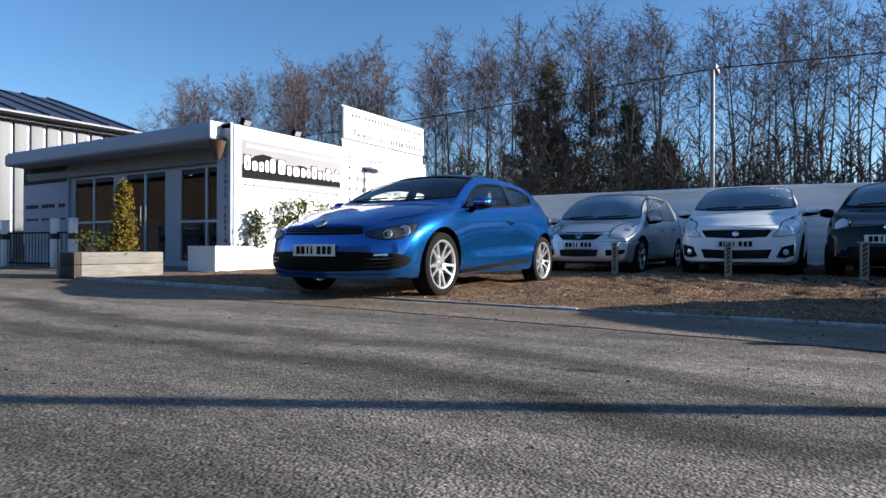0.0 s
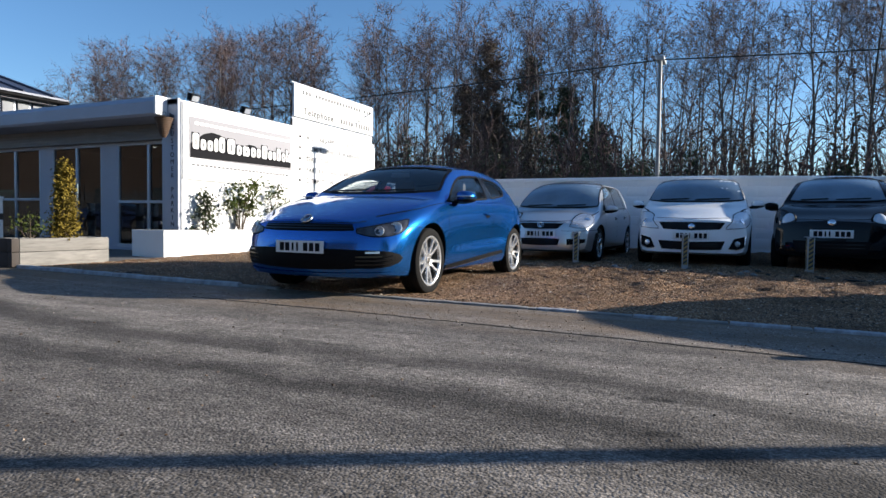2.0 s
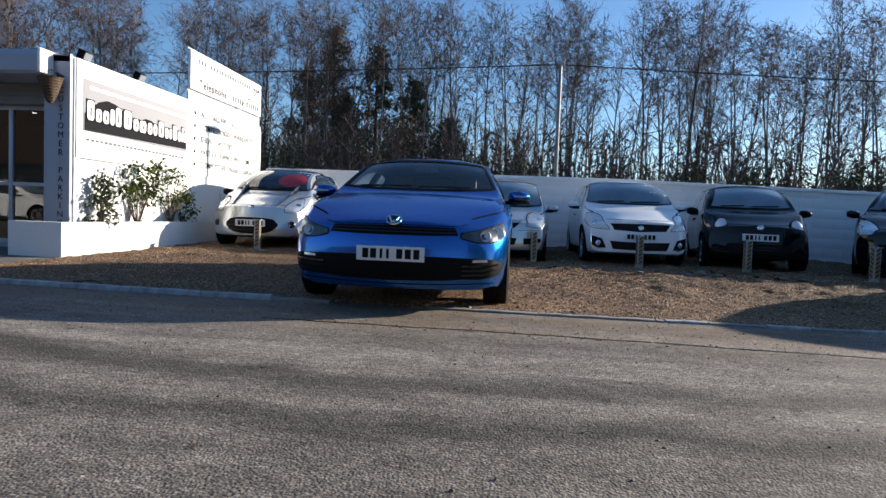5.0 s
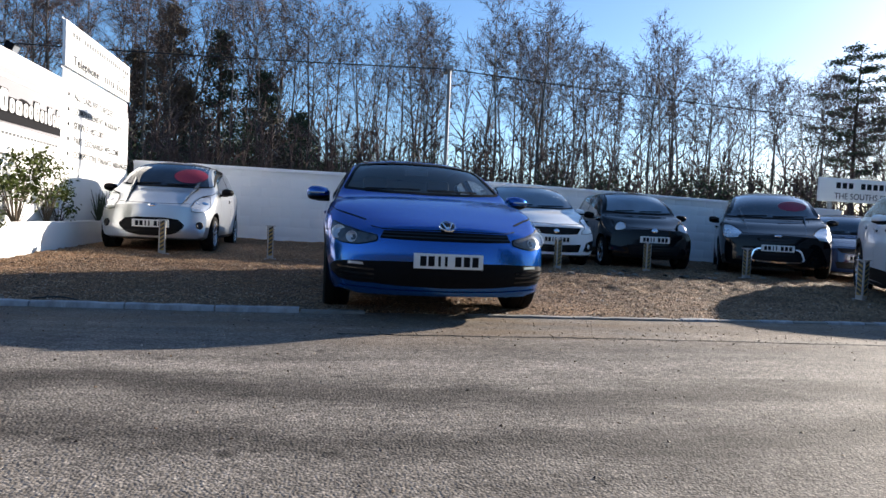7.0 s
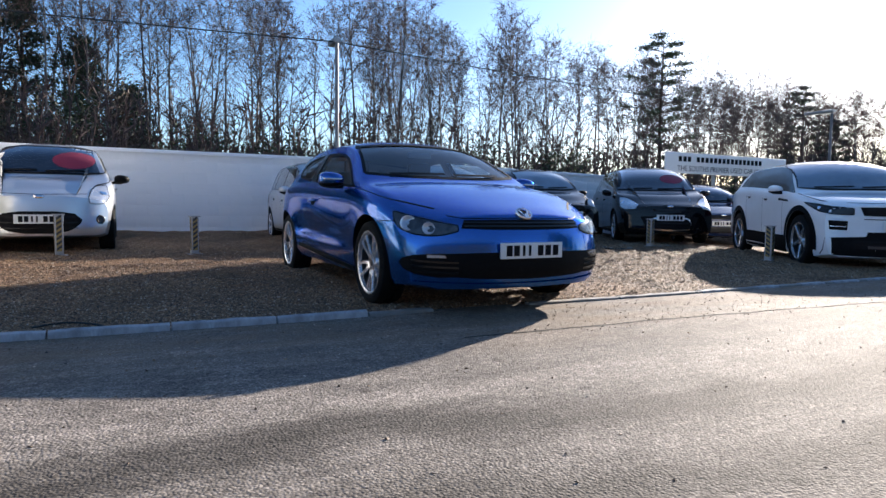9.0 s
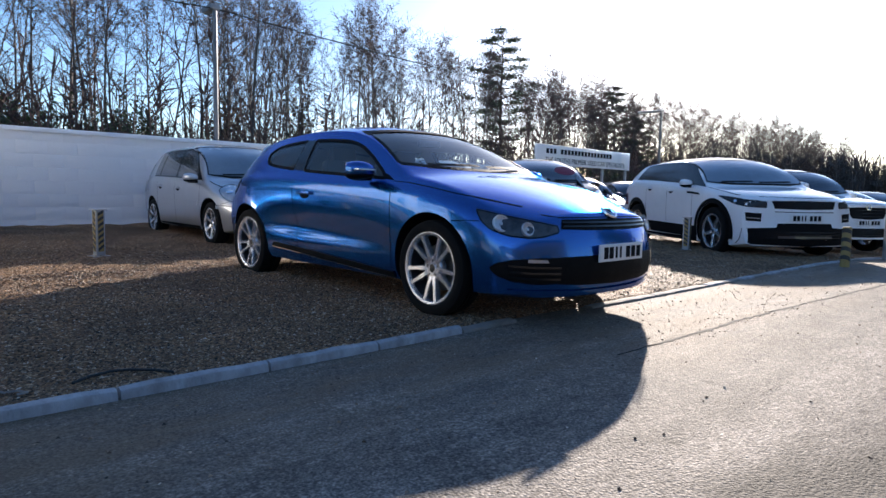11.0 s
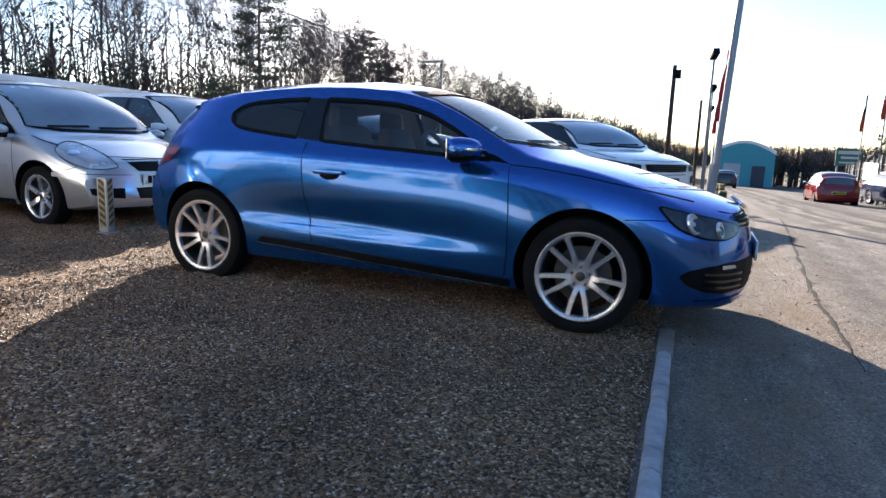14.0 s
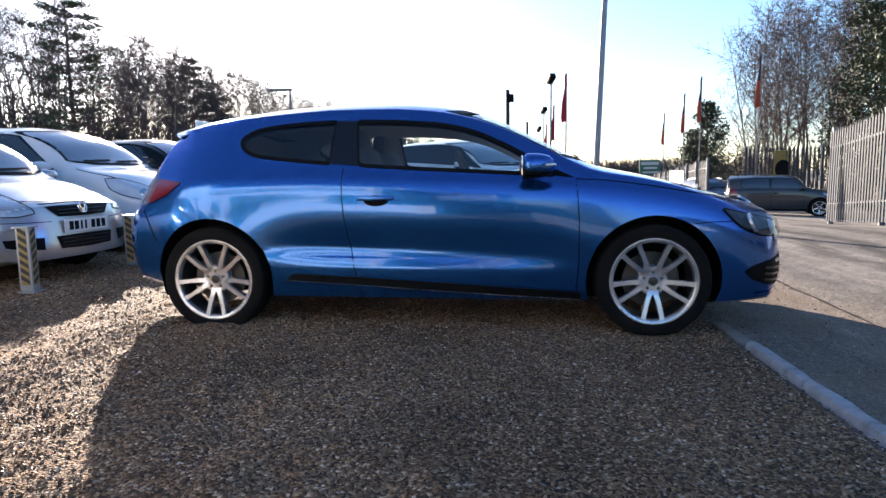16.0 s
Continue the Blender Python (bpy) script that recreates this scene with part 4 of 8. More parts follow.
# ---- the blue coupe ----
HERO = {
    "L": 4.256, "tumble": [(0, 0.50), (2.4, 0.50), (3.0, 0.58), (3.6, 0.68), (4.256, 0.72)], "bow_f": 0.34, "bow_r": 0.40, "yf": 0.876, "yr": 3.436, "r": 0.318, "style": "twin", "flare": 0.026, "arch": 0.050, "arch_up": 0.002, "waist": 0.040, "rows": 16, "crown": 0.072,
    "top": [(0, 0.70), (0.1, 0.735), (0.35, 0.80), (0.65, 0.868), (0.92, 0.925), (1.13, 0.968), (1.30, 1.050), (1.47, 1.140), (1.68, 1.245), (1.87, 1.318), (2.12, 1.372), (2.4, 1.393), (2.7, 1.396), (3.0, 1.382), (3.32, 1.354), (3.51, 1.334), (3.7, 1.314), (3.9, 1.290), (4.1, 1.258), (4.256, 1.228)],
    "belt": [(0, 0.60), (0.2, 0.69), (0.5, 0.78), (0.85, 0.845), (1.15, 0.882), (1.45, 0.903), (2.0, 0.926), (2.6, 0.950), (3.0, 0.962), (3.4, 0.962), (3.8, 0.945), (4.256, 0.915)],
    "bot": [(0, 0.19), (0.4, 0.175), (1.4, 0.18), (2.9, 0.19), (3.7, 0.22), (4.256, 0.30)],
    "wid": [(0, 0.765), (0.05, 0.805), (0.12, 0.838), (0.22, 0.860), (0.35, 0.873), (0.6, 0.885), (0.9, 0.892), (1.4, 0.888), (2.0, 0.885), (2.8, 0.892), (3.4, 0.905), (3.8, 0.89), (4.1, 0.85), (4.256, 0.82)],
    "rake_f": [(0.1, 0.10), (0.22, 0.03), (0.36, 0.0), (0.5, 0.015), (0.62, 0.05), (0.72, 0.12), (0.85, 0.22), (1.2, 0.30)],
    "rake_r": [(0.2, 0.10), (0.4, 0.02), (0.55, 0.0), (0.66, 0.02), (0.76, 0.075), (0.877, 0.15), (0.984, 0.22), (1.118, 0.32), (1.185, 0.375), (1.205, 0.36), (1.225, 0.30), (1.4, 0.30)],
}


def hero_car(m):
    S = HERO
    car = thing("blue_coupe", m, "metallic blue three-door coupe on silver alloys, front wheels over the kerb", "car", "cars parked on the forecourt")
    door_lo = [(1.42, 0.912), (1.595, 0.925), (2.157, 0.958), (2.545, 0.984)]
    door_hi = [(1.455, 0.950), (1.52, 0.990), (1.676, 1.080), (1.841, 1.158), (1.96, 1.195), (2.08, 1.219), (2.34, 1.240), (2.575, 1.247)]
    quar_lo = [(2.71, 0.998), (2.88, 1.014), (3.03, 1.030), (3.16, 1.048), (3.225, 1.072), (3.262, 1.108)]
    quar_hi = [(2.70, 1.248), (2.9, 1.240), (3.07, 1.226), (3.17, 1.210), (3.235, 1.186), (3.275, 1.146)]
    scr_lo = [(-0.735, 1.022), (-0.4, 0.998), (0, 0.992), (0.4, 0.998), (0.735, 1.022)]
    scr_hi = [(-0.595, 1.292), (-0.3, 1.322), (0, 1.330), (0.3, 1.322), (0.595, 1.292)]
    rear_lo, rear_hi = [(-0.60, 0.975), (0.60, 0.975)], [(-0.52, 1.175), (0.52, 1.175)]
    holes = [("L", door_lo, door_hi), ("R", door_lo, door_hi), ("L", quar_lo, quar_hi), ("R", quar_lo, quar_hi), ("F", scr_lo, scr_hi), ("B", rear_lo, rear_hi)]
    cabin = shell(S, 0.05, 1.36, 3.72, 0.42)
    cutters = [lambda bvh: cabin] + [lambda bvh, h=h: patch(bvh, *h, 0.03, 14, 7, 0.50 if h[0] == "B" else 0.20) for h in holes]
    me, bvh = body_of(S, M_BLUE, cutters)
    part("body", me, None, car)
    for k, lo, hi in holes:
        nm = {"F": "windscreen", "B": "rear_window"}.get(k, "side_window" if lo is door_lo else "quarter_window")
        p = part(nm, patch(bvh, k, lo, hi, -0.004, 16, 9), M_SCREEN if k == "F" else M_GLASS, car)
        p.visible_shadow = False
        # the black seal round each pane
        ring = resample(lo, 16) + resample(hi, 20)[::-1]
        part("window_seal", seam(bvh, k, ring + ring[:1], 0.022 if k in "LR" else 0.022, 0.002, 72), M_TRIM, car)
    for s, k in ((1, "L"), (-1, "R")):
        for y in (S["yf"], S["yr"]):
            add_wheel(car, s * 0.79, y, S["r"], S["r"], 0.215, "twin")
        for y in (S["yf"], S["yr"]):
            ln, rad, prev = bmesh.new(), S["r"] + 0.034, None
            hub = ln.verts.new((s * 0.60, y, S["r"]))
            for a in np.linspace(-0.35, math.pi + 0.35, 25):
                cur = [ln.verts.new((s * xx, y + rad * math.cos(a), S["r"] + 0.012 + rad * math.sin(a))) for xx in (0.60, 0.84)]
                if prev:
                    ln.faces.new((prev[0], cur[0], cur[1], prev[1]))
                    ln.faces.new((hub, cur[0], prev[0]))
                prev = cur
            part("arch_liner", ln, M_TRIM, car)
        # B-pillar cover, seams, sill
        part("pillar_cover", patch(bvh, k, [(2.545, 0.982), (2.71, 0.996)], [(2.575, 1.249), (2.70, 1.250)], 0.003, 5, 9), M_GLOSSBLACK, car)
        part("mirror_triangle", patch(bvh, k, [(1.31, 0.898), (1.44, 0.912)], [(1.40, 0.940), (1.46, 0.952)], 0.003, 5, 5), M_TRIM, car)
        part("door_seam", seam(bvh, k, [(2.53, 0.22), (2.575, 0.40), (2.618, 0.64), (2.632, 0.82), (2.630, 0.97)], 0.005), M_TRIM, car)
        part("door_seam", seam(bvh, k, [(1.30, 0.25), (1.285, 0.40), (1.285, 0.66), (1.30, 0.885)], 0.005), M_TRIM, car)
        part("bonnet_seam", seam(bvh, k, [(0.35, 0.735), (0.6, 0.795), (0.9, 0.848), (1.15, 0.882), (1.30, 0.890)], 0.0045), M_TRIM, car)
        part("sill_trim", patch(bvh, k, [(1.27, 0.216), (1.7, 0.240), (2.13, 0.268), (2.6, 0.298), (2.98, 0.322)], [(1.27, 0.256), (1.7, 0.282), (2.13, 0.310), (2.6, 0.340), (2.94, 0.358)], 0.012, 26, 4, 0.02), M_TRIM, car)
        # thin chrome strip added to draw a bright highlight under the sill trim
        part("sill_highlight", seam(bvh, k, [(1.27, 0.212), (1.7, 0.236), (2.13, 0.264), (2.6, 0.294), (2.98, 0.318)], 0.006, 0.012), M_CHROME, car)
        add_handle(car, bvh, s, 2.43, 0.795, M_BLUE)
        mi = add_mirror(car, bvh, s, 1.56, 0.955, M_BLUE, size=1.08)
        st = bmesh.new()
        box(st, min(s * 0.05, s * 0.2), max(s * 0.05, s * 0.2), -0.138, -0.08, -0.006, 0.008, 0.004)
        part("indicator", st, M_LAMPCLEAR, mi)
        # headlight: dark bowl, two bright rings, clear cover
        kk = "F" + k
        lo = [(0.49, 0.585), (0.57, 0.562), (0.66, 0.551), (0.80, 0.563), (0.91, 0.600), (0.955, 0.652), (0.972, 0.70)]
        hi = [(0.49, 0.622), (0.57, 0.636), (0.67, 0.653), (0.80, 0.678), (0.87, 0.692), (0.94, 0.709), (0.976, 0.718)]
        h = part("headlight", patch(bvh, kk, lo, hi, 0.004, 18, 9), M_LAMPBOWL, car, "smoked headlight with bright reflectors")
        for u, z, rad in ((0.690, 0.603, 0.040), (0.840, 0.632, 0.052)):
            c, nrm = drop(bvh, kk, u, z, 0.008)
            nrm = (nrm + Vector((0, -0.9, 0.1))).normalized()
            bm = bmesh.new()
            lathe(bm, [(0.0, 0.004), (rad * 0.2, 0.003), (rad * 0.24, -0.005), (rad * 0.55, -0.004), (rad * 0.85, 0.003), (rad, 0.008), (rad * 1.06, 0.006), (rad * 1.06, -0.008)], 28, "z")
            part("reflector", bm, M_REFLECT, h, m=Matrix.Translation(c) @ nrm.to_track_quat("Z", "Y").to_matrix().to_4x4())
        part("lamp_cover", patch(bvh, kk, lo, hi, 0.030, 18, 9), M_LENS, h)
        part("headlight_seam", seam(bvh, kk, resample(lo, 12) + resample(hi, 12)[::-1] + [lo[0]], 0.008, 0.005, 50), M_TRIM, h)
        # lower corner grille with its slats and lamp
        dk = part("corner_grille", patch(bvh, kk, [(0.42, 0.278), (0.62, 0.272), (0.78, 0.292), (0.87, 0.325), (0.90, 0.36)], [(0.42, 0.434), (0.62, 0.434), (0.78, 0.424), (0.87, 0.402), (0.905, 0.372)], 0.005, 26, 7), M_TRIM, car)
        for z in (0.315, 0.348, 0.382):
            part("slat", seam(bvh, kk, [(0.48, z - 0.008), (0.66, z - 0.004), (0.80, z + 0.006)], 0.013, 0.014, 14), M_GLOSSBLACK, dk)
        part("fog_light", patch(bvh, kk, [(0.56, 0.404), (0.69, 0.406)], [(0.57, 0.422), (0.69, 0.426)], 0.012, 8, 4), M_LAMPCLEAR, car)
        # tail light
        part("tail_light", patch(bvh, k, [(3.72, 0.822), (3.85, 0.775), (4.02, 0.755)], [(3.61, 0.900), (3.78, 0.922), (3.98, 0.918)], 0.005, 10, 6), M_TAIL, car)
        part("tail_light", patch(bvh, "B", [(s * 0.44, 0.765), (s * 0.80, 0.765)], [(s * 0.48, 0.89), (s * 0.74, 0.905)], 0.005, 10, 6), M_TAIL, car)
        part("bumper_seam", seam(bvh, k, [(3.80, 0.55), (3.86, 0.68), (3.9, 0.77)], 0.006), M_TRIM, car)
        part("bumper_seam", seam(bvh, k, [(0.465, 0.648), (0.57, 0.647), (0.67, 0.641)], 0.005), M_TRIM, car)
        # front seat with head restraint
        seat = bmesh.new()
        box(seat, s * 0.36 - 0.24, s * 0.36 + 0.24, 1.95, 2.45, 0.45, 0.62, 0.05)
        bk = bmesh.new()
        box(bk, -0.23, 0.23, -0.06, 0.06, 0, 0.55, 0.05)
        bmesh.ops.transform(bk, matrix=pose(s * 0.36, 2.46, 0.56, -17), verts=bk.verts)
        hr = bmesh.new()
        box(hr, s * 0.36 - 0.13, s * 0.36 + 0.13, 2.60, 2.70, 1.06, 1.22, 0.045)
        sp = part("seat", seat, M_CABIN, car)
        part("seat_back", bk, M_CABIN, sp)
        part("head_restraint", hr, M_CABIN, sp)
        rs = bmesh.new()
        box(rs, s * 0.33 - 0.28, s * 0.33 + 0.28, 3.10, 3.22, 0.5, 0.98, 0.05)
        part("rear_seat", rs, M_CABIN, car)
    # nose
    part("grille", patch(bvh, "F", [(-0.50, 0.605), (-0.3, 0.598), (0, 0.596), (0.3, 0.598), (0.50, 0.605)], [(-0.47, 0.662), (-0.3, 0.664), (0, 0.668), (0.3, 0.664), (0.47, 0.662)], 0.003, 26, 5), M_TRIM, car)
    for z in (0.620, 0.643):
        part("grille_bar", seam(bvh, "F", [(-0.48, z), (0, z - 0.002), (0.48, z)], 0.010, 0.010, 24), M_GLOSSBLACK, car)
    part("lower_grille", patch(bvh, "F", [(-0.60, 0.278), (-0.4, 0.262), (0, 0.252), (0.4, 0.262), (0.60, 0.278)], [(-0.60, 0.434), (-0.43, 0.440), (0, 0.446), (0.43, 0.440), (0.60, 0.434)], 0.002, 30, 7), M_TRIM, car)
    for z in (0.30, 0.345, 0.39):
        part("grille_bar", seam(bvh, "F", [(-0.38, z), (0, z), (0.38, z)], 0.008, 0.008, 20), M_TRIM, car)
    part("front_splitter", seam(bvh, "F", [(-0.78, 0.235), (-0.4, 0.222), (0, 0.218), (0.4, 0.222), (0.78, 0.235)], 0.016, 0.012, 30), M_BLUE, car)
    part("bonnet_seam", seam(bvh, "F", [(-0.56, 0.690), (-0.48, 0.673), (-0.3, 0.674), (0, 0.678), (0.3, 0.674), (0.48, 0.673), (0.56, 0.690)], 0.006, 0.0015, 30), M_TRIM, car)
    plate(car, bvh, "F", 0.452, 0.52, 0.111)
    face = Vector((0, -0.60, 0.80)).to_track_quat("Z", "Y").to_matrix().to_4x4()
    c, _ = drop(bvh, "F", 0, 0.702, 0.003)
    mk = mark(car, bvh, "F", 0, 0.700, 0.112, 0.112, M_GLOSSBLACK)
    mk.matrix_basis = Matrix.Translation(c) @ face @ Matrix.Diagonal((0.058, 0.058, 1, 1))
    badge(car, bvh, "F", 0, 0.700, 0.064).matrix_basis = Matrix.Translation(c + Vector((0, -0.006, 0.004))) @ face
    sp = bmesh.new()
    rows = []
    for k in range(17):
        x = -0.60 + 1.2 * k / 16
        f = 1 - 0.10 * abs(x / 0.6) ** 3
        c, _ = drop(bvh, "B", x, 1.195, 0.0)
        y0 = c.y
        zt = 1.246 - 0.05 * abs(x / 0.6) ** 2.2
        rows.append([sp.verts.new(p) for p in ((x, y0 - 0.30, zt + 0.012), (x, y0 + 0.02 * f, zt + 0.004), (x, y0 + 0.045 * f, zt - 0.012), (x, y0 + 0.02 * f, zt - 0.03), (x, y0 - 0.06, zt - 0.06))])
    for p, q in zip(rows, rows[1:]):
        for k in range(4):
            sp.faces.new((p[k], p[k + 1], q[k + 1], q[k]))
    bmesh.ops.recalc_face_normals(sp, faces=sp.faces)
    part("roof_spoiler", sp, M_BLUE, car)
    plate(car, bvh, "B", 0.55, material=M_PLATE_Y)
    for u0, u1 in ((-0.55, -0.05), (0.02, 0.5)):
        part("wiper", seam(bvh, "F", [(u0, 1.012), (u1, 1.02)], 0.02, 0.012, 10), M_TRIM, car)
    # cabin: dashboard, steering wheel, inner mirror
    dash = bmesh.new()
    box(dash, -0.66, 0.66, 1.42, 1.82, 0.62, 0.94, 0.05)
    part("dashboard", dash, M_CABIN, car)
    sw = bmesh.new()
    pts = [Vector((0.18 * math.cos(a), 0, 0.18 * math.sin(a))) for a in np.linspace(0, math.tau, 25)]
    for a, b in zip(pts, pts[1:]):
        tube(sw, a, b, 0.016, n=8, caps=False)
    box(sw, -0.17, 0.17, -0.02, 0.02, -0.025, 0.025, 0.008)
    part("steering_wheel", sw, M_CABIN, car, m=pose(-0.36, 1.93, 0.90, -25))
    rm = bmesh.new()
    box(rm, -0.12, 0.12, 1.86, 1.89, 1.20, 1.26, 0.012)
    part("inner_mirror", rm, M_CABIN, car)
    return car


hero_car(pose(0, -0.876, 0.0))


# ---- ground, road, forecourt ----
def sheet(name, xs, ys, lift, material, label, category="ground", rough=0.0, parent=None):
    bm = bmesh.new()
    g = [[bm.verts.new((x, y, fall(x, y) + (lift(x, y) if callable(lift) else lift) + (rough * noise.noise(Vector((x * 1.3, y * 1.3, 3))) + rough * 0.7 * noise.noise(Vector((x * 4.1, y * 4.1, 7))) if rough else 0))) for x in xs] for y in ys]
    for a, b in zip(g, g[1:]):
        for k in range(len(xs) - 1):
            bm.faces.new((a[k], a[k + 1], b[k + 1], b[k]))
    return tagged(part(name, bm, material, parent, smooth=180), label, category, kind="structure")


def steps(*rows):
    out = []
    for a, b, n in rows:
        out += [a + (b - a) * k / n for k in range(n)]
    return out + [rows[-1][1]]


def kerb_y(x):
    return -0.4427 + 0.019 * min(x, -0.3) - 0.06 * min(max(0.0, x + 0.3), 1.0) - 0.015 * min(max(0.0, x - 1.0), 4.0) - 0.06 * min(max(0.0, x - 5.0), 1.0) - 0.006 * max(0.0, x - 6)


def lumps(x, y):
    """Churned surface of the gravel over the ground's fall."""
    heavy = min(1.0, 0.25 + max(0.0, y) * 0.4) * (1.0 + 0.7 * min(1.0, max(0.0, x - 0.8)))
    return 0.012 + 0.010 * noise.noise(Vector((x * 1.1, y * 1.1, 3))) + heavy * (0.022 * noise.noise(Vector((x * 2.4, y * 4.2, 7))) + 0.026 * noise.noise(Vector((x * 4.6, y * 9.5, 11))))


sheet("ground", steps((-900, -60, 8), (-60, -10, 20), (-10, 12, 40), (12, 90, 40), (90, 900, 8)), steps((-900, -60, 8), (-60, -10, 16), (-10, 16, 40), (16, 90, 20), (90, 900, 8)), -0.05, M_GRASS, "rough winter grass and verges reaching the horizon")
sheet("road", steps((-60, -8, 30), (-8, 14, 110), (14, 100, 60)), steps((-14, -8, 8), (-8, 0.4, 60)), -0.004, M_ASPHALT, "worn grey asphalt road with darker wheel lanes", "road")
bm = bmesh.new()
xs, rows = steps((-4.6, 6, 212), (6, 12, 60), (12, 90, 90)), []
for x in xs:
    y0 = kerb_y(x) + 0.028
    ys = [y0 + 0.0001] + steps((y0 + 0.05, 5.0, 110), (5.0, 5.5, 6), (5.5, 9.2, 14), (9.2, 14, 4))
    rows.append([bm.verts.new((x, y, fall(x, y) + (lumps(x, y) if y > y0 + 0.01 else -0.02))) for y in ys])
for a, b in zip(rows, rows[1:]):
    for k in range(len(a) - 1):
        bm.faces.new((a[k], b[k], b[k + 1], a[k + 1]))
tagged(part("forecourt_gravel", bm, M_GRAVEL, smooth=180), "buff and brown flint gravel forecourt", "gravel", kind="structure")


def pebbles(name, n, x0, x1, y0, y1, size, seed, skip=None):
    """Loose stones, each a small angular lump of its own."""
    rng = np.random.default_rng(seed)
    px, py = rng.uniform(x0, x1, n), rng.uniform(y0, y1, n)
    base = np.array([(1, 0, 0), (-0.6, 0.8, 0), (-0.5, -0.85, 0), (0.1, 0, 0.7), (0.0, 0.05, -0.5)])
    faces = np.array([(0, 1, 3), (1, 2, 3), (2, 0, 3), (1, 0, 4), (2, 1, 4), (0, 2, 4)])
    vs, fs = [], []
    for i in range(n):
        if py[i] < kerb_y(px[i]) + 0.05 and skip is None:
            continue
        if skip is not None and not skip(px[i], py[i], rng.random()):
            continue
        a, s = rng.uniform(0, math.tau), size * rng.uniform(0.45, 1.25)
        q = base * (s, s * rng.uniform(0.6, 1), s * rng.uniform(0.45, 0.9)) + rng.normal(0, 0.13 * s, (5, 3))
        c, d = math.cos(a), math.sin(a)
        z = fall(px[i], py[i]) + (lumps(px[i], py[i]) if skip is None else -0.004) + 0.2 * s
        k = len(vs)
        vs += [(px[i] + c * u - d * v, py[i] + d * u + c * v, z + w) for u, v, w in q]
        fs += [tuple(k + j for j in f) for f in faces]
    me = bpy.data.meshes.new(name)
    me.from_pydata(vs, [], fs)
    me.materials.append(M_STONES)
    return tagged(new(name, me), "loose flint pebbles lying on the gravel", "gravel", kind="stuff")


pebbles("loose_pebbles", 24000, -4.6, 0.6, -0.6, 4.6, 0.0100, 3)
pebbles("near_pebbles", 28000, -3.9, -0.7, -0.45, 3.2, 0.0085, 6)
pebbles("scattered_pebbles", 16000, 0.0, 9.0, -1.0, 6.0, 0.013, 4)
pebbles("road_grit", 5000, -5, 6, -4.6, -0.5, 0.008, 5, lambda x, y, q: y < kerb_y(x) - 0.08 and q < (0.95 if y > -1.5 else 0.12))

# kerb stones by the entrance, white paint worn; flush edging with dashes of paint beyond
kerb = thing("kerb", pose(0, 0, 0), "low white-painted kerb stones between gravel and road", "kerb", kind="structure")
def kerb_stone(x, ln, top, material, bevel, half=0.042):
    bm = bmesh.new()
    n = max(2, int(ln / 0.12))
    rings = []
    for k in range(n + 1):
        a = (ln - 0.012) * k / n
        w = half + 0.005 * noise.noise(Vector((x + a, 1, 0)) * 5)
        h = top + 0.006 * noise.noise(Vector((x + a, 5, 0)) * 6)
        e = bevel * (1.6 if k in (0, n) else 1.0)
        rings.append([bm.verts.new((a, p, q)) for p, q in ((-w, -0.06), (-w, h - e), (-w + 0.3 * e, h - 0.3 * e), (-w + e, h), (w - e, h), (w - 0.3 * e, h - 0.3 * e), (w, h - e), (w, -0.06))])
    for p, q in zip(rings, rings[1:]):
        for k in range(7):
            bm.faces.new((p[k], p[k + 1], q[k + 1], q[k]))
    bm.faces.new(rings[0])
    bm.faces.new(rings[-1][::-1])
    bmesh.ops.recalc_face_normals(bm, faces=bm.faces)
    dx, dz = kerb_y(x + ln) - kerb_y(x), fall(x, -0.6) - fall(x + ln, -0.6)
    part("kerb_stone", bm, material, kerb, m=pose(x, kerb_y(x), fall(x, -0.6), 0, math.degrees(math.atan2(dz, ln)), math.degrees(math.atan2(dx, ln))))
for k in range(6):
    kerb_stone(-1.06 - 0.62 * (k + 1), 0.62, 0.040, M_KERB, 0.018, 0.034)
kerb_stone(-1.06, 0.5, 0.02, M_KERBBARE, 0.012)
x = 0.25
DASHES = ((2.12, 2.45), (2.87, 3.19), (3.53, 3.92), (4.05, 4.5), (4.62, 5.1))
for a, b in DASHES:
    while a - x > 0.05:
        ln = min(0.9, a - x)
        kerb_stone(x, ln, 0.012, M_KERBBARE, 0.010)
        x += ln
    kerb_stone(a, b - a, 0.016, M_KERB, 0.012)
    x = b
while x < 60:
    kerb_stone(x, 0.9, 0.02, M_KERB if int(x * 1.1) % 3 else M_KERBBARE, 0.012)
    x += 0.9
# the dark cracked joint in the road, along the edge of the forecourt's apron
def joint_y(x):
    return -1.375 - 0.03 * min(x, 1.2) - 0.075 * max(0.0, x - 1.2) + 0.018 * noise.noise(Vector((x * 2.3, 0, 4))) + 0.010 * noise.noise(Vector((x * 9, 0, 2)))
joint = thing("road_joint", pose(0, 0, 0), "dark cracked joint along the edge of the road", "joint", kind="structure")
bm = bmesh.new()
prev = None
for k in range(300):
    x = -0.8 + k * 0.03
    w = max(0.0015, 0.013 + 0.016 * noise.noise(Vector((x * 3.1, 7, 0))) + 0.016 * noise.noise(Vector((x * 13, 9, 0)))) * (1.0 if x > -0.5 else 0.16)
    y, z = joint_y(x), fall(x, -1.4) - 0.002
    cur = [bm.verts.new((x, y - w, z)), bm.verts.new((x, y, z + 0.003)), bm.verts.new((x, y + w, z))]
    if prev:
        for i in range(2):
            bm.faces.new((prev[i], cur[i], cur[i + 1], prev[i + 1]))
    prev = cur
part("crack", bm, M_TAR, joint)

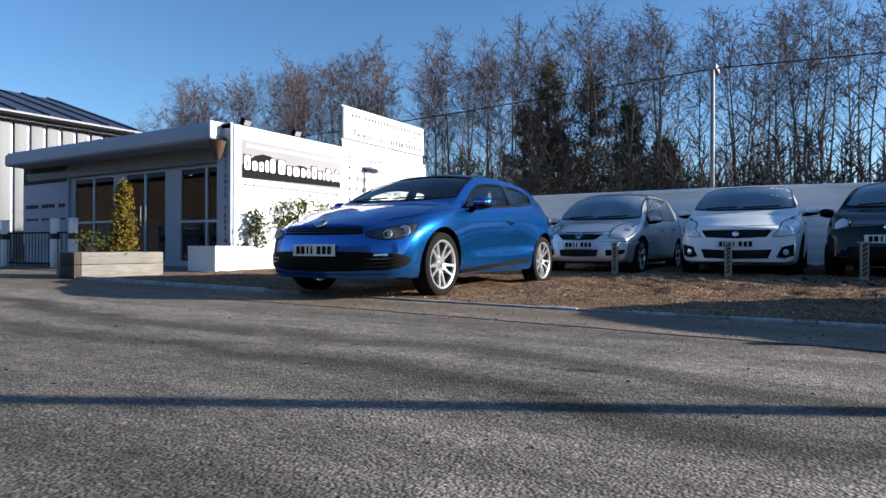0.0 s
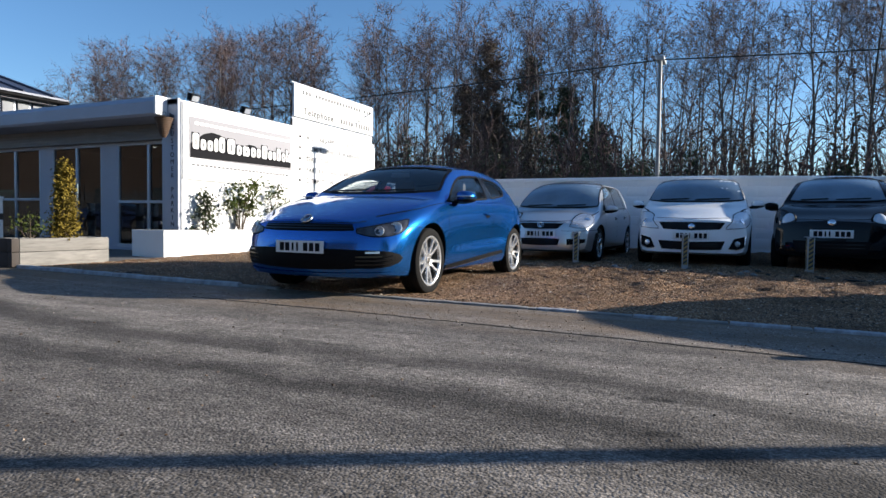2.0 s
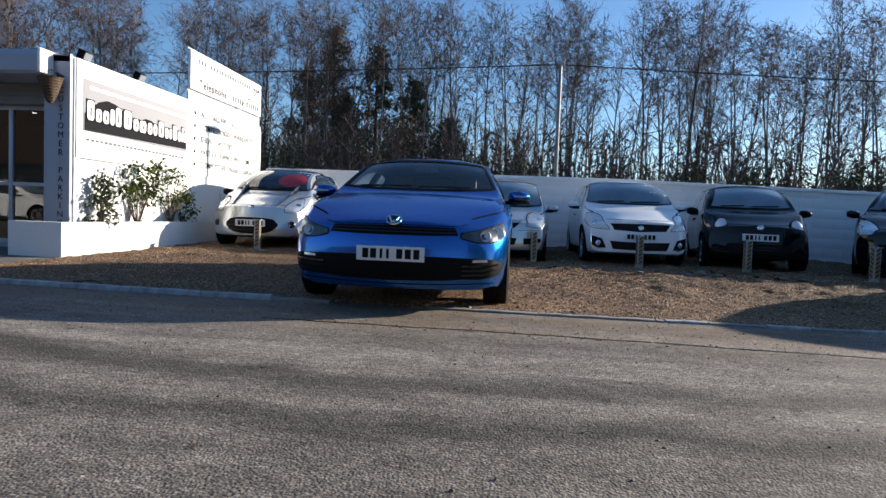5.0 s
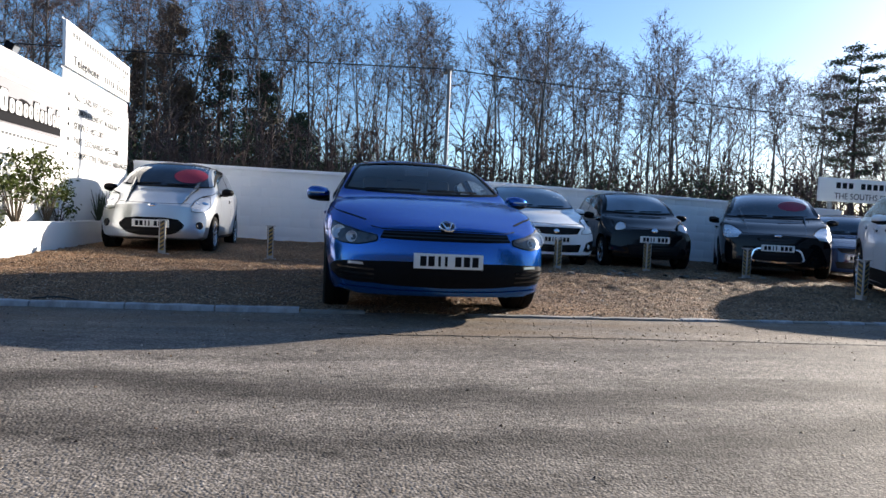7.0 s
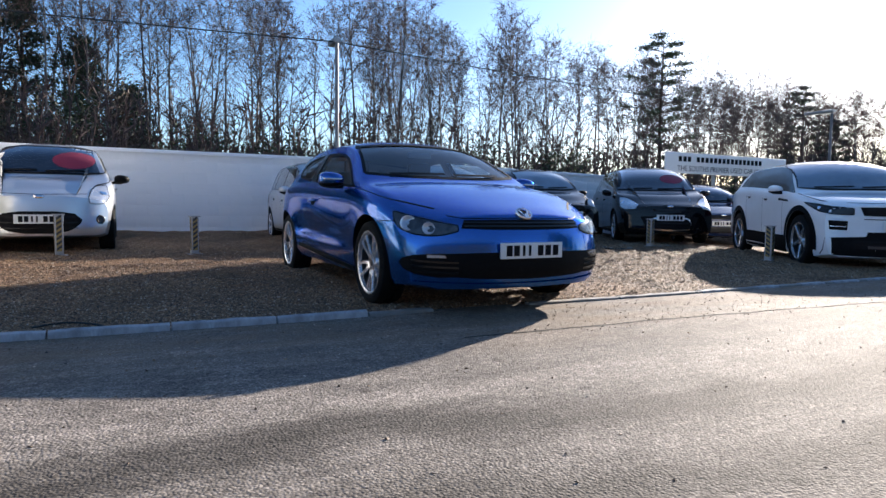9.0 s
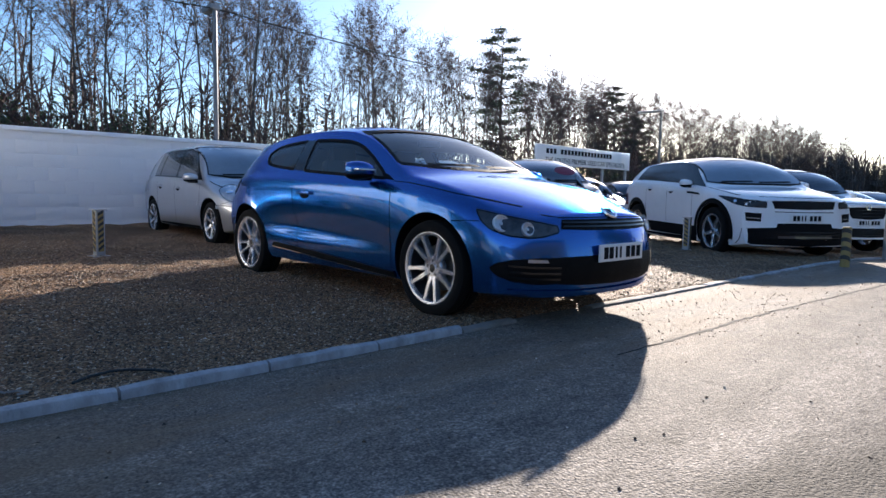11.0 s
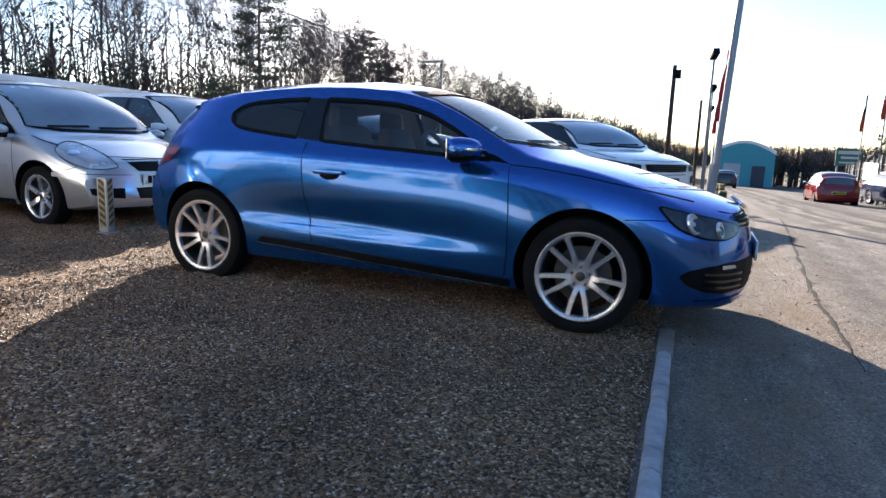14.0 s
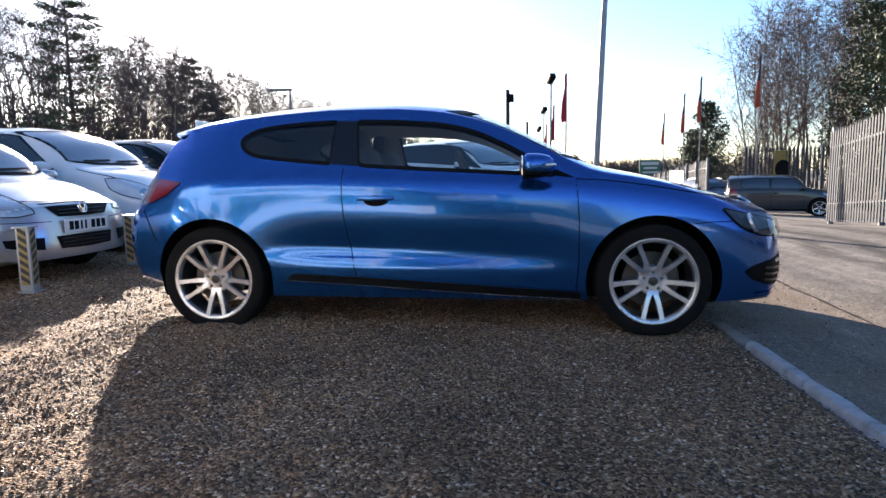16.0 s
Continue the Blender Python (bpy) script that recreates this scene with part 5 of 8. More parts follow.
sheet("pavement", steps((-16, -4.65, 22)), steps((0.5, 2.9, 5)), 0.0, M_PAVING, "stained concrete apron before the office", "pavement")

# ---- back wall of painted blocks ----
wall = thing("wall_north", pose(0, 0, 0), "white-painted concrete block wall", "wall", kind="structure")
def top_of(x):
    return 1.76 - 0.02 * max(0, x - 3)
bm = bmesh.new()
for a, b in ((-4.95, 4.0), (4.0, 12.6)):
    prism(bm, [(a, -0.5), (b, -0.9), (b, top_of(b) - 0.05), (a, top_of(a) - 0.05)], 9.0065, 9.2)
part("wall_core", bm, M_BLOCK, wall)
blocks = {}
for w in (0.435, 0.2):
    bm = bmesh.new()
    box(bm, 0, w, 0.003, 0.05, 0, 0.2145, 0.0025)
    blocks[w] = finish("block", bm, M_BLOCK)
for row in range(9):
    x, k = -4.93, 0
    while x < 12.4:
        w = 0.2 if (k == 0 and row % 2) else 0.435
        z = row * 0.2165 + 0.02 * 0 - 0.17 - 0.02 * max(0, x - 3)
        if z + 0.212 > fall(x, 9) - 0.02:
            part("block", blocks[w], None, wall, m=pose(x, 9.0 + 0.0015 * math.sin(7 * row + 3 * k), z + 0.0))
        x += w + 0.002
        k += 1
bm = bmesh.new()
prism(bm, [(-4.95, top_of(-4.95) - 0.05), (4, top_of(4) - 0.05), (12.6, top_of(12.6) - 0.05), (12.6, top_of(12.6)), (4, top_of(4)), (-4.95, top_of(-4.95))], 8.96, 9.24)
part("coping", bm, M_BLOCK, wall)

# ---- sign wall of the office ----
office = thing("sales_office", pose(0, 0, 0), "low white sales office with glazed front and sign wall", "building")
part("wall", boxes((-5.35, -4.97, 2.36, 8.5, 0, 2.68)), M_RENDER, office)
part("wall", boxes((-12.6, -4.99, 8.3, 8.7, 0, 2.6)), M_RENDER, office)
part("wall", boxes((-12.75, -12.45, 3.0, 8.7, 0, 2.6)), M_RENDER, office)
bm = bmesh.new()
prism(bm, [(-12.7, 2.62), (-5.0, 2.62), (-5.0, 2.70), (-12.7, 2.70)], 2.3, 8.7)
part("roof", bm, M_ALU, office)
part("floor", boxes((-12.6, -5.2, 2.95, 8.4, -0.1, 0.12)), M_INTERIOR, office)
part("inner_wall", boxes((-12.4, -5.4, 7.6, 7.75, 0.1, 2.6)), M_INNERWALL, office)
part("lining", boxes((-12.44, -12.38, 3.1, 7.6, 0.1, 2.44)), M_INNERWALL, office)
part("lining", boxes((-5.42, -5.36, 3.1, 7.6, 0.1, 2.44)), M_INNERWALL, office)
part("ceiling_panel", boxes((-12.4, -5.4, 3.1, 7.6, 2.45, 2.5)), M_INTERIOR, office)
def sign(name, y0, y1, z0, z1, material, out=0.02, base=-4.97):
    bm = bmesh.new()
    box(bm, base, base + out, y0, y1, z0, z1, 0.004)
    return part(name, bm, material, office)
sign("sign_panel", 2.38, 5.27, 1.36, 2.69, M_SIGN)
sign("sign_panel", 5.29, 8.48, 1.36, 2.86, M_SIGN)
sign("sign_board", 5.30, 8.48, 2.90, 3.60, M_SIGN, 0.05)
part("board_frame", boxes((-5.02, -4.972, 5.28, 8.5, 2.86, 2.895), (-5.02, -4.972, 5.28, 8.5, 3.605, 3.63), (-5.0, -4.975, 5.4, 5.46, 2.3, 3.6), (-5.0, -4.975, 8.3, 8.36, 2.3, 3.6)), M_ALU, office)
sign("logo_panel", 2.50, 5.22, 1.74, 2.45, M_SIGNGREY, 0.028)
# the maker's logo: dark hill shape with plain pale bars
def on_sign(pts, out, material, name, parent=None):
    bm = bmesh.new()
    prism(bm, pts, -4.97 + out, -4.97 + out + 0.004, "x")
    return part(name, bm, material, parent or office)
hill = [(2.52, 1.75), (5.21, 1.79), (5.21, 1.95), (4.3, 2.02), (4.12, 2.12), (3.95, 2.13), (3.7, 2.04), (3.52, 2.02), (3.4, 2.13), (3.2, 2.21), (3.0, 2.23), (2.82, 2.18), (2.66, 2.08), (2.52, 1.98)]
on_sign(hill, 0.030, M_INK, "logo_hill")
LETTERS = ((2.56, 0.16, 0.27), (2.74, 0.14, 0.18), (2.90, 0.14, 0.18), (3.06, 0.10, 0.23), (3.18, 0.15, 0.27), (3.38, 0.21, 0.27), (3.62, 0.14, 0.18), (3.78, 0.2, 0.18), (4.0, 0.14, 0.18), (4.16, 0.12, 0.18), (4.31, 0.17, 0.25), (4.50, 0.12, 0.17), (4.64, 0.08, 0.17), (4.75, 0.14, 0.25), (4.91, 0.12, 0.17), (5.04, 0.05, 0.25), (5.11, 0.09, 0.17))
for y, w, h in LETTERS:
    q = min(0.03, w * 0.25)
    z0, y1 = 1.90, y + w * 0.86
    on_sign([(y + q, z0), (y1 - q, z0), (y1, z0 + q), (y1, z0 + h - q), (y1 - q, z0 + h), (y + q, z0 + h), (y, z0 + h - q), (y, z0 + q)], 0.040, M_SIGN, "logo_bar")
    o = 0.014
    on_sign([(y - o, z0 - o), (y1 + o, z0 - o), (y1 + o, z0 + h + o), (y - o, z0 + h + o)], 0.035, M_INK, "logo_shade")
    if w > 0.11:
        m0 = 0.5 * (y + y1)
        on_sign([(m0 - 0.012, z0 + 0.05), (m0 + 0.012, z0 + 0.05), (m0 + 0.012, z0 + h * 0.66), (m0 - 0.012, z0 + h * 0.66)], 0.0445, M_INK, "logo_gap")
for k in range(26):
    y = 2.56 + k * 0.1
    on_sign([(y, 1.61), (y + 0.07, 1.61), (y + 0.07, 1.645), (y, 1.645)], 0.021, M_PALEINK, "caption_bar")
for k in range(23):
    y = 2.62 + k * 0.112
    on_sign([(y, 2.32), (y + 0.085, 2.32), (y + 0.085, 2.37), (y, 2.37)], 0.030, M_SIGN, "caption_bar")
def side_words(text, size, y, z, material, out=0.056, bold=0.0, spacing=1.0, x=-4.97):
    return words(text, size, material, office, pose(x + out, y, z, 0, 0, 90), align="LEFT", depth=0.004, bold=bold, spacing=spacing)
for k in range(24):
    if k not in (3, 20):
        y = 5.56 + k * 0.118
        on_sign([(y, 3.40), (y + 0.07, 3.40), (y + 0.07, 3.48), (y, 3.48)], 0.051, M_PALEINK, "web_bar")
side_words("Telephone :", 0.22, 5.60, 3.04, M_GREYINK, 0.058, 0.002, 1.2)
for k in range(12):
    if k != 5:
        y = 7.02 + k * 0.112
        on_sign([(y, 2.985), (y + 0.055, 2.985), (y + 0.055, 3.10), (y, 3.10)], 0.051, M_GREYINK, "number_bar")
on_sign([(5.55, 3.17), (8.3, 3.17), (8.3, 3.18), (5.55, 3.18)], 0.051, M_PALEINK, "line")
on_sign([(5.55, 3.33), (8.3, 3.33), (8.3, 3.34), (5.55, 3.34)], 0.051, M_PALEINK, "line")
for k in range(9):
    y = 5.6 + k * 0.31
    on_sign([(y, 3.18), (y + 0.012, 3.18), (y + 0.012, 3.33), (y, 3.33)], 0.051, M_PALEINK, "line")
for k, t in enumerate(("ALL CARS HPI CHECKED", "COMPREHENSIVE WARRANTY", "SERVICE HISTORY", "PART EXCHANGE WELCOME", "COMPETITIVE FINANCE ARRANGED")):
    z = 2.50 - k * 0.235
    on_sign([(5.50, z - 0.03), (5.56, z - 0.03), (5.56, z + 0.03), (5.50, z + 0.03)], 0.021, M_INK, "bullet")
    side_words(t, 0.16, 5.75, z, M_GREYINK, 0.024, 0.002, 1.1)
# white raised bed below the signs
bed = thing("raised_bed", pose(0, 0, 0), "white-rendered raised planting bed along the sign wall", "planter")
part("bed_wall", boxes((-4.76, -4.63, 1.69, 8.9, -0.05, 0.50)), M_RENDER, bed)
part("bed_wall", boxes((-5.35, -4.76, 1.69, 1.84, -0.05, 0.50)), M_RENDER, bed)
part("soil", boxes((-4.97, -4.76, 1.84, 8.9, 0, 0.44), (-5.35, -4.97, 1.84, 2.36, 0, 0.44)), M_SOIL, bed)

# ---- glazed front of the office ----
FY = 2.75
def frame_window(x0, x1, z0, z1, cols, rail, door=False):
    w = thing("shop_door" if door else "shop_window", pose(x0, FY, z0), "grey aluminium glazed double door" if door else "grey aluminium shop window with dark panes", "door" if door else "window", "glazed office front", "structure")
    W, H = x1 - x0, z1 - z0
    fr = [(0, W, 0, 0.07, 0, 0.06), (0, W, 0, 0.07, H - 0.06, H)]
    for k in range(cols + 1):
        x = W * k / cols
        fr.append((max(0, x - 0.03), min(W, x + 0.03), 0.002, 0.068, 0.06, H - 0.06))
    for k in range(cols):
        if rail:
            fr.append((W * k / cols + 0.03, W * (k + 1) / cols - 0.03, 0.004, 0.066, rail - 0.025, rail + 0.025))
    part("window_frame", boxes(*fr, bevel=0.004), M_ALU, w)
    for k in range(cols):
        p = part("pane", boxes((W * k / cols + 0.02, W * (k + 1) / cols - 0.02, 0.03, 0.036, 0.04, H - 0.04)), M_WINGLASS, w)
        p.visible_shadow = False
        if door:
            b = bmesh.new()
            x = W * (0.5 + (0.06 if k else -0.06))
            tube(b, (x, -0.04, 0.8), (x, -0.04, 1.2), 0.012, n=8)
            part("door_handle", b, M_CHROME, w)
    return w
frame_window(-11.0, -9.35, 0.14, 2.10, 2, 0.9)
frame_window(-8.95, -7.5, 0.14, 2.10, 2, 0, True)
frame_window(-7.05, -5.42, 0.14, 2.10, 2, 0.85)
for x0, x1 in ((-13.3, -11.0), (-9.35, -8.95), (-7.5, -7.05), (-5.42, -5.35)):
    part("facade_panel", boxes((x0, x1, FY, FY + 0.1, 0.0, 2.5)), M_FACADE, office)
part("plinth", boxes((-12.9, -5.36, FY - 0.1, FY + 0.1, -0.1, 0.138)), M_FACADE, office)
bm = bmesh.new()
for k in range(5):
    box(bm, -12.9, -5.3, FY - 0.12 + 0.015 * k, FY + 0.02, 2.10 + 0.06 * k, 2.155 + 0.06 * k, 0.006)
part("shutter_box", bm, M_SHUTTER, office)
bm = bmesh.new()
prism(bm, [(2.12, 2.46), (2.16, 2.42), (FY + 0.1, 2.40), (FY + 0.1, 2.75), (2.2, 2.75), (2.12, 2.66)], -12.9, -5.28, "x")
part("canopy", bm, M_FACADE, office)
part("canopy_end", boxes((-5.275, -5.22, 2.05, 2.3, 2.42, 2.74), bevel=0.03), M_SIGN, office)
# the blade sign: reads downwards
bl = part("blade_sign", boxes((-5.36, -4.99, 2.30, 2.355, 0.3, 2.72), bevel=0.004), M_FACADE, office)
bm = bmesh.new()
prism(bm, [(-5.18, 2.36), (-5.06, 2.42), (-5.18, 2.48)], 2.292, 2.299)
part("arrow", bm, M_GREYINK, bl)
for k, ch in enumerate("CUSTOMER PARKING"):
    if ch != " ":
        words(ch, 0.115, M_INK, bl, pose(-5.12, 2.297, 2.24 - k * 0.118))
# notice panel
part("notice_board", boxes((-13.25, -11.15, FY - 0.06, FY - 0.005, 0.55, 2.32), bevel=0.004), M_FACADE, office)
part("notice_header", boxes((-13.2, -11.2, FY - 0.075, FY - 0.062, 2.02, 2.5)), M_DARKTIMBER, office)
bm = boxes(*[(-13.1 + k * 0.155, -12.98 + k * 0.155, FY - 0.07, FY - 0.061, z, z + h) for k in range(12) for z, h in ((1.42, 0.09), (1.12, 0.05)) if k % 5 != 4])
part("notice_bars", bm, M_GREYINK, office)
part("notice_bars", boxes(*[(-13.05 + k * 0.21, -12.9 + k * 0.21, FY - 0.083, FY - 0.074, 2.16, 2.3) for k in range(9)]), M_GREENSIGN, office)
# inside
for x, y, w, h in ((-10.6, 5.2, 0.9, 0.75), (-6.3, 5.6, 1.0, 0.75)):
    d = thing("desk", pose(x, y, 0.12), "pale office desk inside the showroom", "desk")
    part("desk_top", boxes((-w, w, -0.4, 0.4, h - 0.04, h), bevel=0.005), M_PALEIN, d)
    for sx in (-1, 1):
        part("desk_side", boxes((sx * w - 0.03 * (sx > 0), sx * w + 0.03 * (sx < 0), -0.36, 0.36, 0, h - 0.04)), M_PALEIN, d)
M_SPOT = mat("ceiling_spot_glow", (0.9, 0.88, 0.8), None, emit=6.0)
for x in (-10.6, -9.4, -8.2, -6.9, -6.0):
    for y in (4.0, 5.6):
        sp = thing("ceiling_spot", pose(x, y, 2.45), "small round recessed ceiling spot", "ceiling light", "ceiling spots")
        part("bezel", tube(bmesh.new(), (0, 0, -0.012), (0, 0, 0.0), 0.06, n=16), M_ALU, sp)
        part("lamp", tube(bmesh.new(), (0, 0, -0.016), (0, 0, -0.0125), 0.042, n=16), M_SPOT, sp)
idoor = thing("inner_door", pose(-6.05, 7.5, 0.12), "white panelled inner door in its frame", "door")
part("leaf", boxes((-0.42, 0.42, 0.0, 0.05, 0, 2.0), bevel=0.006), M_RENDER, idoor)
part("frame", boxes((-0.52, -0.43, -0.03, 0.08, 0, 2.1), (0.43, 0.52, -0.03, 0.08, 0, 2.1), (-0.43, 0.43, -0.03, 0.08, 2.01, 2.1)), M_SIGN, idoor)
# hanging basket under the corner of the canopy
hb = thing("hanging_basket", pose(-5.17, 2.17, 2.04), "brown conical wicker hanging basket under the canopy corner", "basket")
bm = bmesh.new()
lathe(bm, [(0.0, 0.0), (0.03, 0.005), (0.08, 0.12), (0.12, 0.24), (0.145, 0.33), (0.13, 0.33), (0.07, 0.12), (0.0, 0.03)], 20, "z")
part("cone", bm, M_BASKET, hb)
for k in range(9):
    bm = bmesh.new()
    z = 0.04 + k * 0.036
    rad = 0.035 + 0.115 * (z / 0.34) ** 0.9
    ps = [Vector((rad * math.cos(a), rad * math.sin(a), z + 0.006 * math.sin(8 * a + k))) for a in np.linspace(0, math.tau, 25)]
    for p, q in zip(ps, ps[1:]):
        tube(bm, p, q, 0.008, n=5, caps=False)
    part("cane", bm, M_BASKET, hb)
for k in range(3):
    a = k * math.tau / 3
    bm = bmesh.new()
    tube(bm, (0.14 * math.cos(a), 0.14 * math.sin(a), 0.33), (0, 0.02, 0.45), 0.003, n=5)
    part("chain", bm, M_TRIM, hb)

# floodlights on the sign wall's top
for y in (2.75, 4.05):
    fl = thing("floodlight", pose(-5.12, y, 2.68), "small black floodlight on the sign wall", "floodlight", "floodlights")
    part("bracket", boxes((-0.02, 0.02, -0.06, 0.06, 0, 0.06)), M_TRIM, fl)
    b = bmesh.new()
    box(b, -0.05, 0.06, -0.09, 0.09, -0.06, 0.07, 0.012)
    bmesh.ops.transform(b, matrix=pose(0, 0, 0.13, 0, 25), verts=b.verts)
    hd = part("lamp_head", b, M_TRIM, fl)
    b = bmesh.new()
    box(b, 0.061, 0.066, -0.075, 0.075, -0.045, 0.055)
    bmesh.ops.transform(b, matrix=pose(0, 0, 0.13, 0, 25), verts=b.verts)
    part("lamp_glass", b, M_LAMPCLEAR, hd)
# thin lines and an oval plate on the sign wall, and a strip of flex by the kerb
for z in (1.36, 1.56):
    on_sign([(2.45, z), (5.24, z), (5.24, z + 0.008), (2.45, z + 0.008)], 0.022, M_PALEINK, "line")
def lying_tube(name, pts, r, material, label, category):
    bm = bmesh.new()
    ps = [Vector((x, y, fall(x, y) + lumps(x, y) + r + dz)) for x, y, dz in pts]
    ps = [p.lerp(q, k / 4) for p, q in zip(ps, ps[1:]) for k in range(4)] + [ps[-1]]
    rings = [[bm.verts.new(p + r * (Vector((-(b - a).y, (b - a).x, 0)).normalized() * math.cos(k * math.tau / 6) + Vector((0, 0, math.sin(k * math.tau / 6))))) for k in range(6)] for a, p, b in zip(ps[:1] + ps, ps, ps[1:] + ps[-1:])]
    for u, v in zip(rings, rings[1:]):
        for k in range(6):
            bm.faces.new((u[k], u[(k + 1) % 6], v[(k + 1) % 6], v[k]))
    bm.faces.new(rings[0][::-1])
    bm.faces.new(rings[-1])
    bmesh.ops.recalc_face_normals(bm, faces=bm.faces)
    tagged(part(name, bm, material), label, category)
lying_tube("loose_flex", [(-3.02, -0.26, 0), (-2.95, -0.225, 0.004), (-2.87, -0.215, 0.008), (-2.80, -0.235, 0.006), (-2.72, -0.29, 0.002), (-2.66, -0.345, 0)], 0.006, M_CABLE, "short black flex lying on the gravel by the kerb", "cable")
lying_tube("white_strap", [(-3.25, -0.17, 0.004), (-3.27, -0.21, 0.008), (-3.24, -0.25, 0.004), (-3.20, -0.27, 0.008), (-3.18, -0.32, 0.006), (-3.215, -0.335, 0.01)], 0.0045, M_KERBBARE, "scrap of white strapping on the gravel by the kerb", "strap")
for x, y, sx, sy, a in ((3.1, 3.62, 0.19, 0.06, 8), (5.0, 3.5, 0.22, 0.05, -6)):
    bm = bmesh.new()
    box(bm, -sx, sx, -sy, sy, 0, 0.02, 0.006)
    tagged(part("rubber_strip", bm, M_TRIM, m=pose(x, y, fall(x, y) + lumps(x, y) - 0.002, 3, 2, a)), "flat black rubber strip lying on the gravel", "rubber strip")
rr = random.Random(12)
for k in range(46):
    x, y, s0 = rr.uniform(1.5, 6.2), 3.75 + rr.gauss(0, 0.28), rr.uniform(0.018, 0.06)
    bm = bmesh.new()
    bmesh.ops.create_icosphere(bm, subdivisions=1, radius=s0)
    for v in bm.verts:
        v.co = Vector((v.co.x * rr.uniform(0.8, 1.6), v.co.y * rr.uniform(0.7, 1.2), v.co.z * rr.uniform(0.3, 0.7)))
    tagged(part("stone", bm, (M_KERBBARE, M_SOIL, M_TIMBER)[k % 3], m=pose(x, y, fall(x, y) + lumps(x, y) + s0 * 0.15, 0, 0, rr.uniform(0, 360))), "loose lump of stone on the gravel", "stone", "loose stones")

# ---- timber planter, gate posts ----
tp = thing("timber_planter", pose(-4.62, -0.62, 0.045), "weathered timber sleeper planter beside the entrance", "planter")
for k, (z0, z1) in enumerate(((0, 0.185), (0.19, 0.36))):
    part("sleeper", boxes((-0.09, 0.0, 0.1, 1.34, z0, z1), bevel=0.008), M_TIMBER, tp)
    part("sleeper", boxes((-0.09, 0.0, 0, 0.095, z0, z1), bevel=0.008), M_DARKTIMBER, tp)
    part("sleeper", boxes((-0.36, -0.095, 0, 0.09, z0, z1), bevel=0.008), M_DARKTIMBER, tp)
    part("sleeper", boxes((-0.36, -0.095, 1.25, 1.34, z0, z1), bevel=0.008), M_TIMBER, tp)
    part("sleeper", boxes((-0.45, -0.365, 0, 1.34, z0, z1), bevel=0.008), M_TIMBER, tp)
part("soil", boxes((-0.36, -0.095, 0.09, 1.25, 0, 0.31)), M_SOIL, tp)
def white_post(x, y):
    p = thing("gate_post", pose(x, y, fall(x, y)), "white-painted timber post with a dark band", "post", "white gate posts")
    part("shaft", boxes((-0.06, 0.06, -0.06, 0.06, 0, 0.92), bevel=0.01), M_RENDER, p)
    part("band", boxes((-0.064, 0.064, -0.064, 0.064, 0.55, 0.66)), M_DARKTIMBER, p)
    part("cap", boxes((-0.07, 0.07, -0.07, 0.07, 0.921, 0.95), bevel=0.008), M_RENDER, p)
for x, y in ((-10.3, 1.0), (-8.55, 1.1), (-8.02, 1.16)):
    white_post(x, y)
rl = thing("railing", pose(0, 0, 0), "low dark metal railing between white posts", "railing")
for a, b in (((-10.2, 1.01), (-8.65, 1.09)), ((-8.47, 1.11), (-8.1, 1.15))):
    for z in (0.15, 0.75):
        bm = bmesh.new()
        tube(bm, (*a, z), (*b, z), 0.016, n=8)
        part("rail", bm, M_TRIM, rl)
    n = int(abs(a[0] - b[0]) / 0.11)
    for k in range(n + 1):
        x, y = a[0] + (b[0] - a[0]) * k / n, a[1] + (b[1] - a[1]) * k / n
        bm = bmesh.new()
        tube(bm, (x, y, 0.05), (x, y, 0.75), 0.007, n=6)
        part("baluster", bm, M_TRIM, rl)

# ---- barn beyond the office ----
barn = thing("barn", pose(0, 0, 0), "large shed with white ribbed cladding and dark sheet roof", "building")
part("wall", boxes((-30, -18.05, 1.5, 8.7, -0.2, 4.58)), M_ALU, barn)
bm = bmesh.new()
prism(bm, [(-29.9, 4.58), (-18.05, 4.58), (-24, 6.5)], 1.52, 8.68)
part("gable", bm, M_ALU, barn)
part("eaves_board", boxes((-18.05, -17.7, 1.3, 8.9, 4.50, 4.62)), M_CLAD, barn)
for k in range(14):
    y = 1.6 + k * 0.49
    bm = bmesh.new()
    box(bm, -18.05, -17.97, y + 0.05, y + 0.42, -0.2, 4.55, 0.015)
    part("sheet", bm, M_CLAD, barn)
bm = bmesh.new()
prism(bm, [(-30.4, 4.5), (-24, 6.6), (-17.6, 4.62), (-17.6, 4.76), (-24, 6.76), (-30.4, 4.64)], 1.2, 9.0)
part("roof", bm, M_ROOF, barn)
for k in range(8):
    y = 1.5 + k * 1.0
    bm = bmesh.new()
    tube(bm, (-24, y, 6.79), (-17.6, y, 4.79), 0.035, n=6)
    part("roof_rib", bm, M_ROOF, barn)
bm = bmesh.new()
tube(bm, (-17.58, 1.2, 4.62), (-17.58, 9.0, 4.62), 0.07, n=10)
part("gutter", bm, M_TRIM, barn)
bm = bmesh.new()
tube(bm, (-17.7, 8.72, 4.6), (-17.95, 8.78, 0), 0.05, n=10)
part("downpipe", bm, M_TRIM, barn)

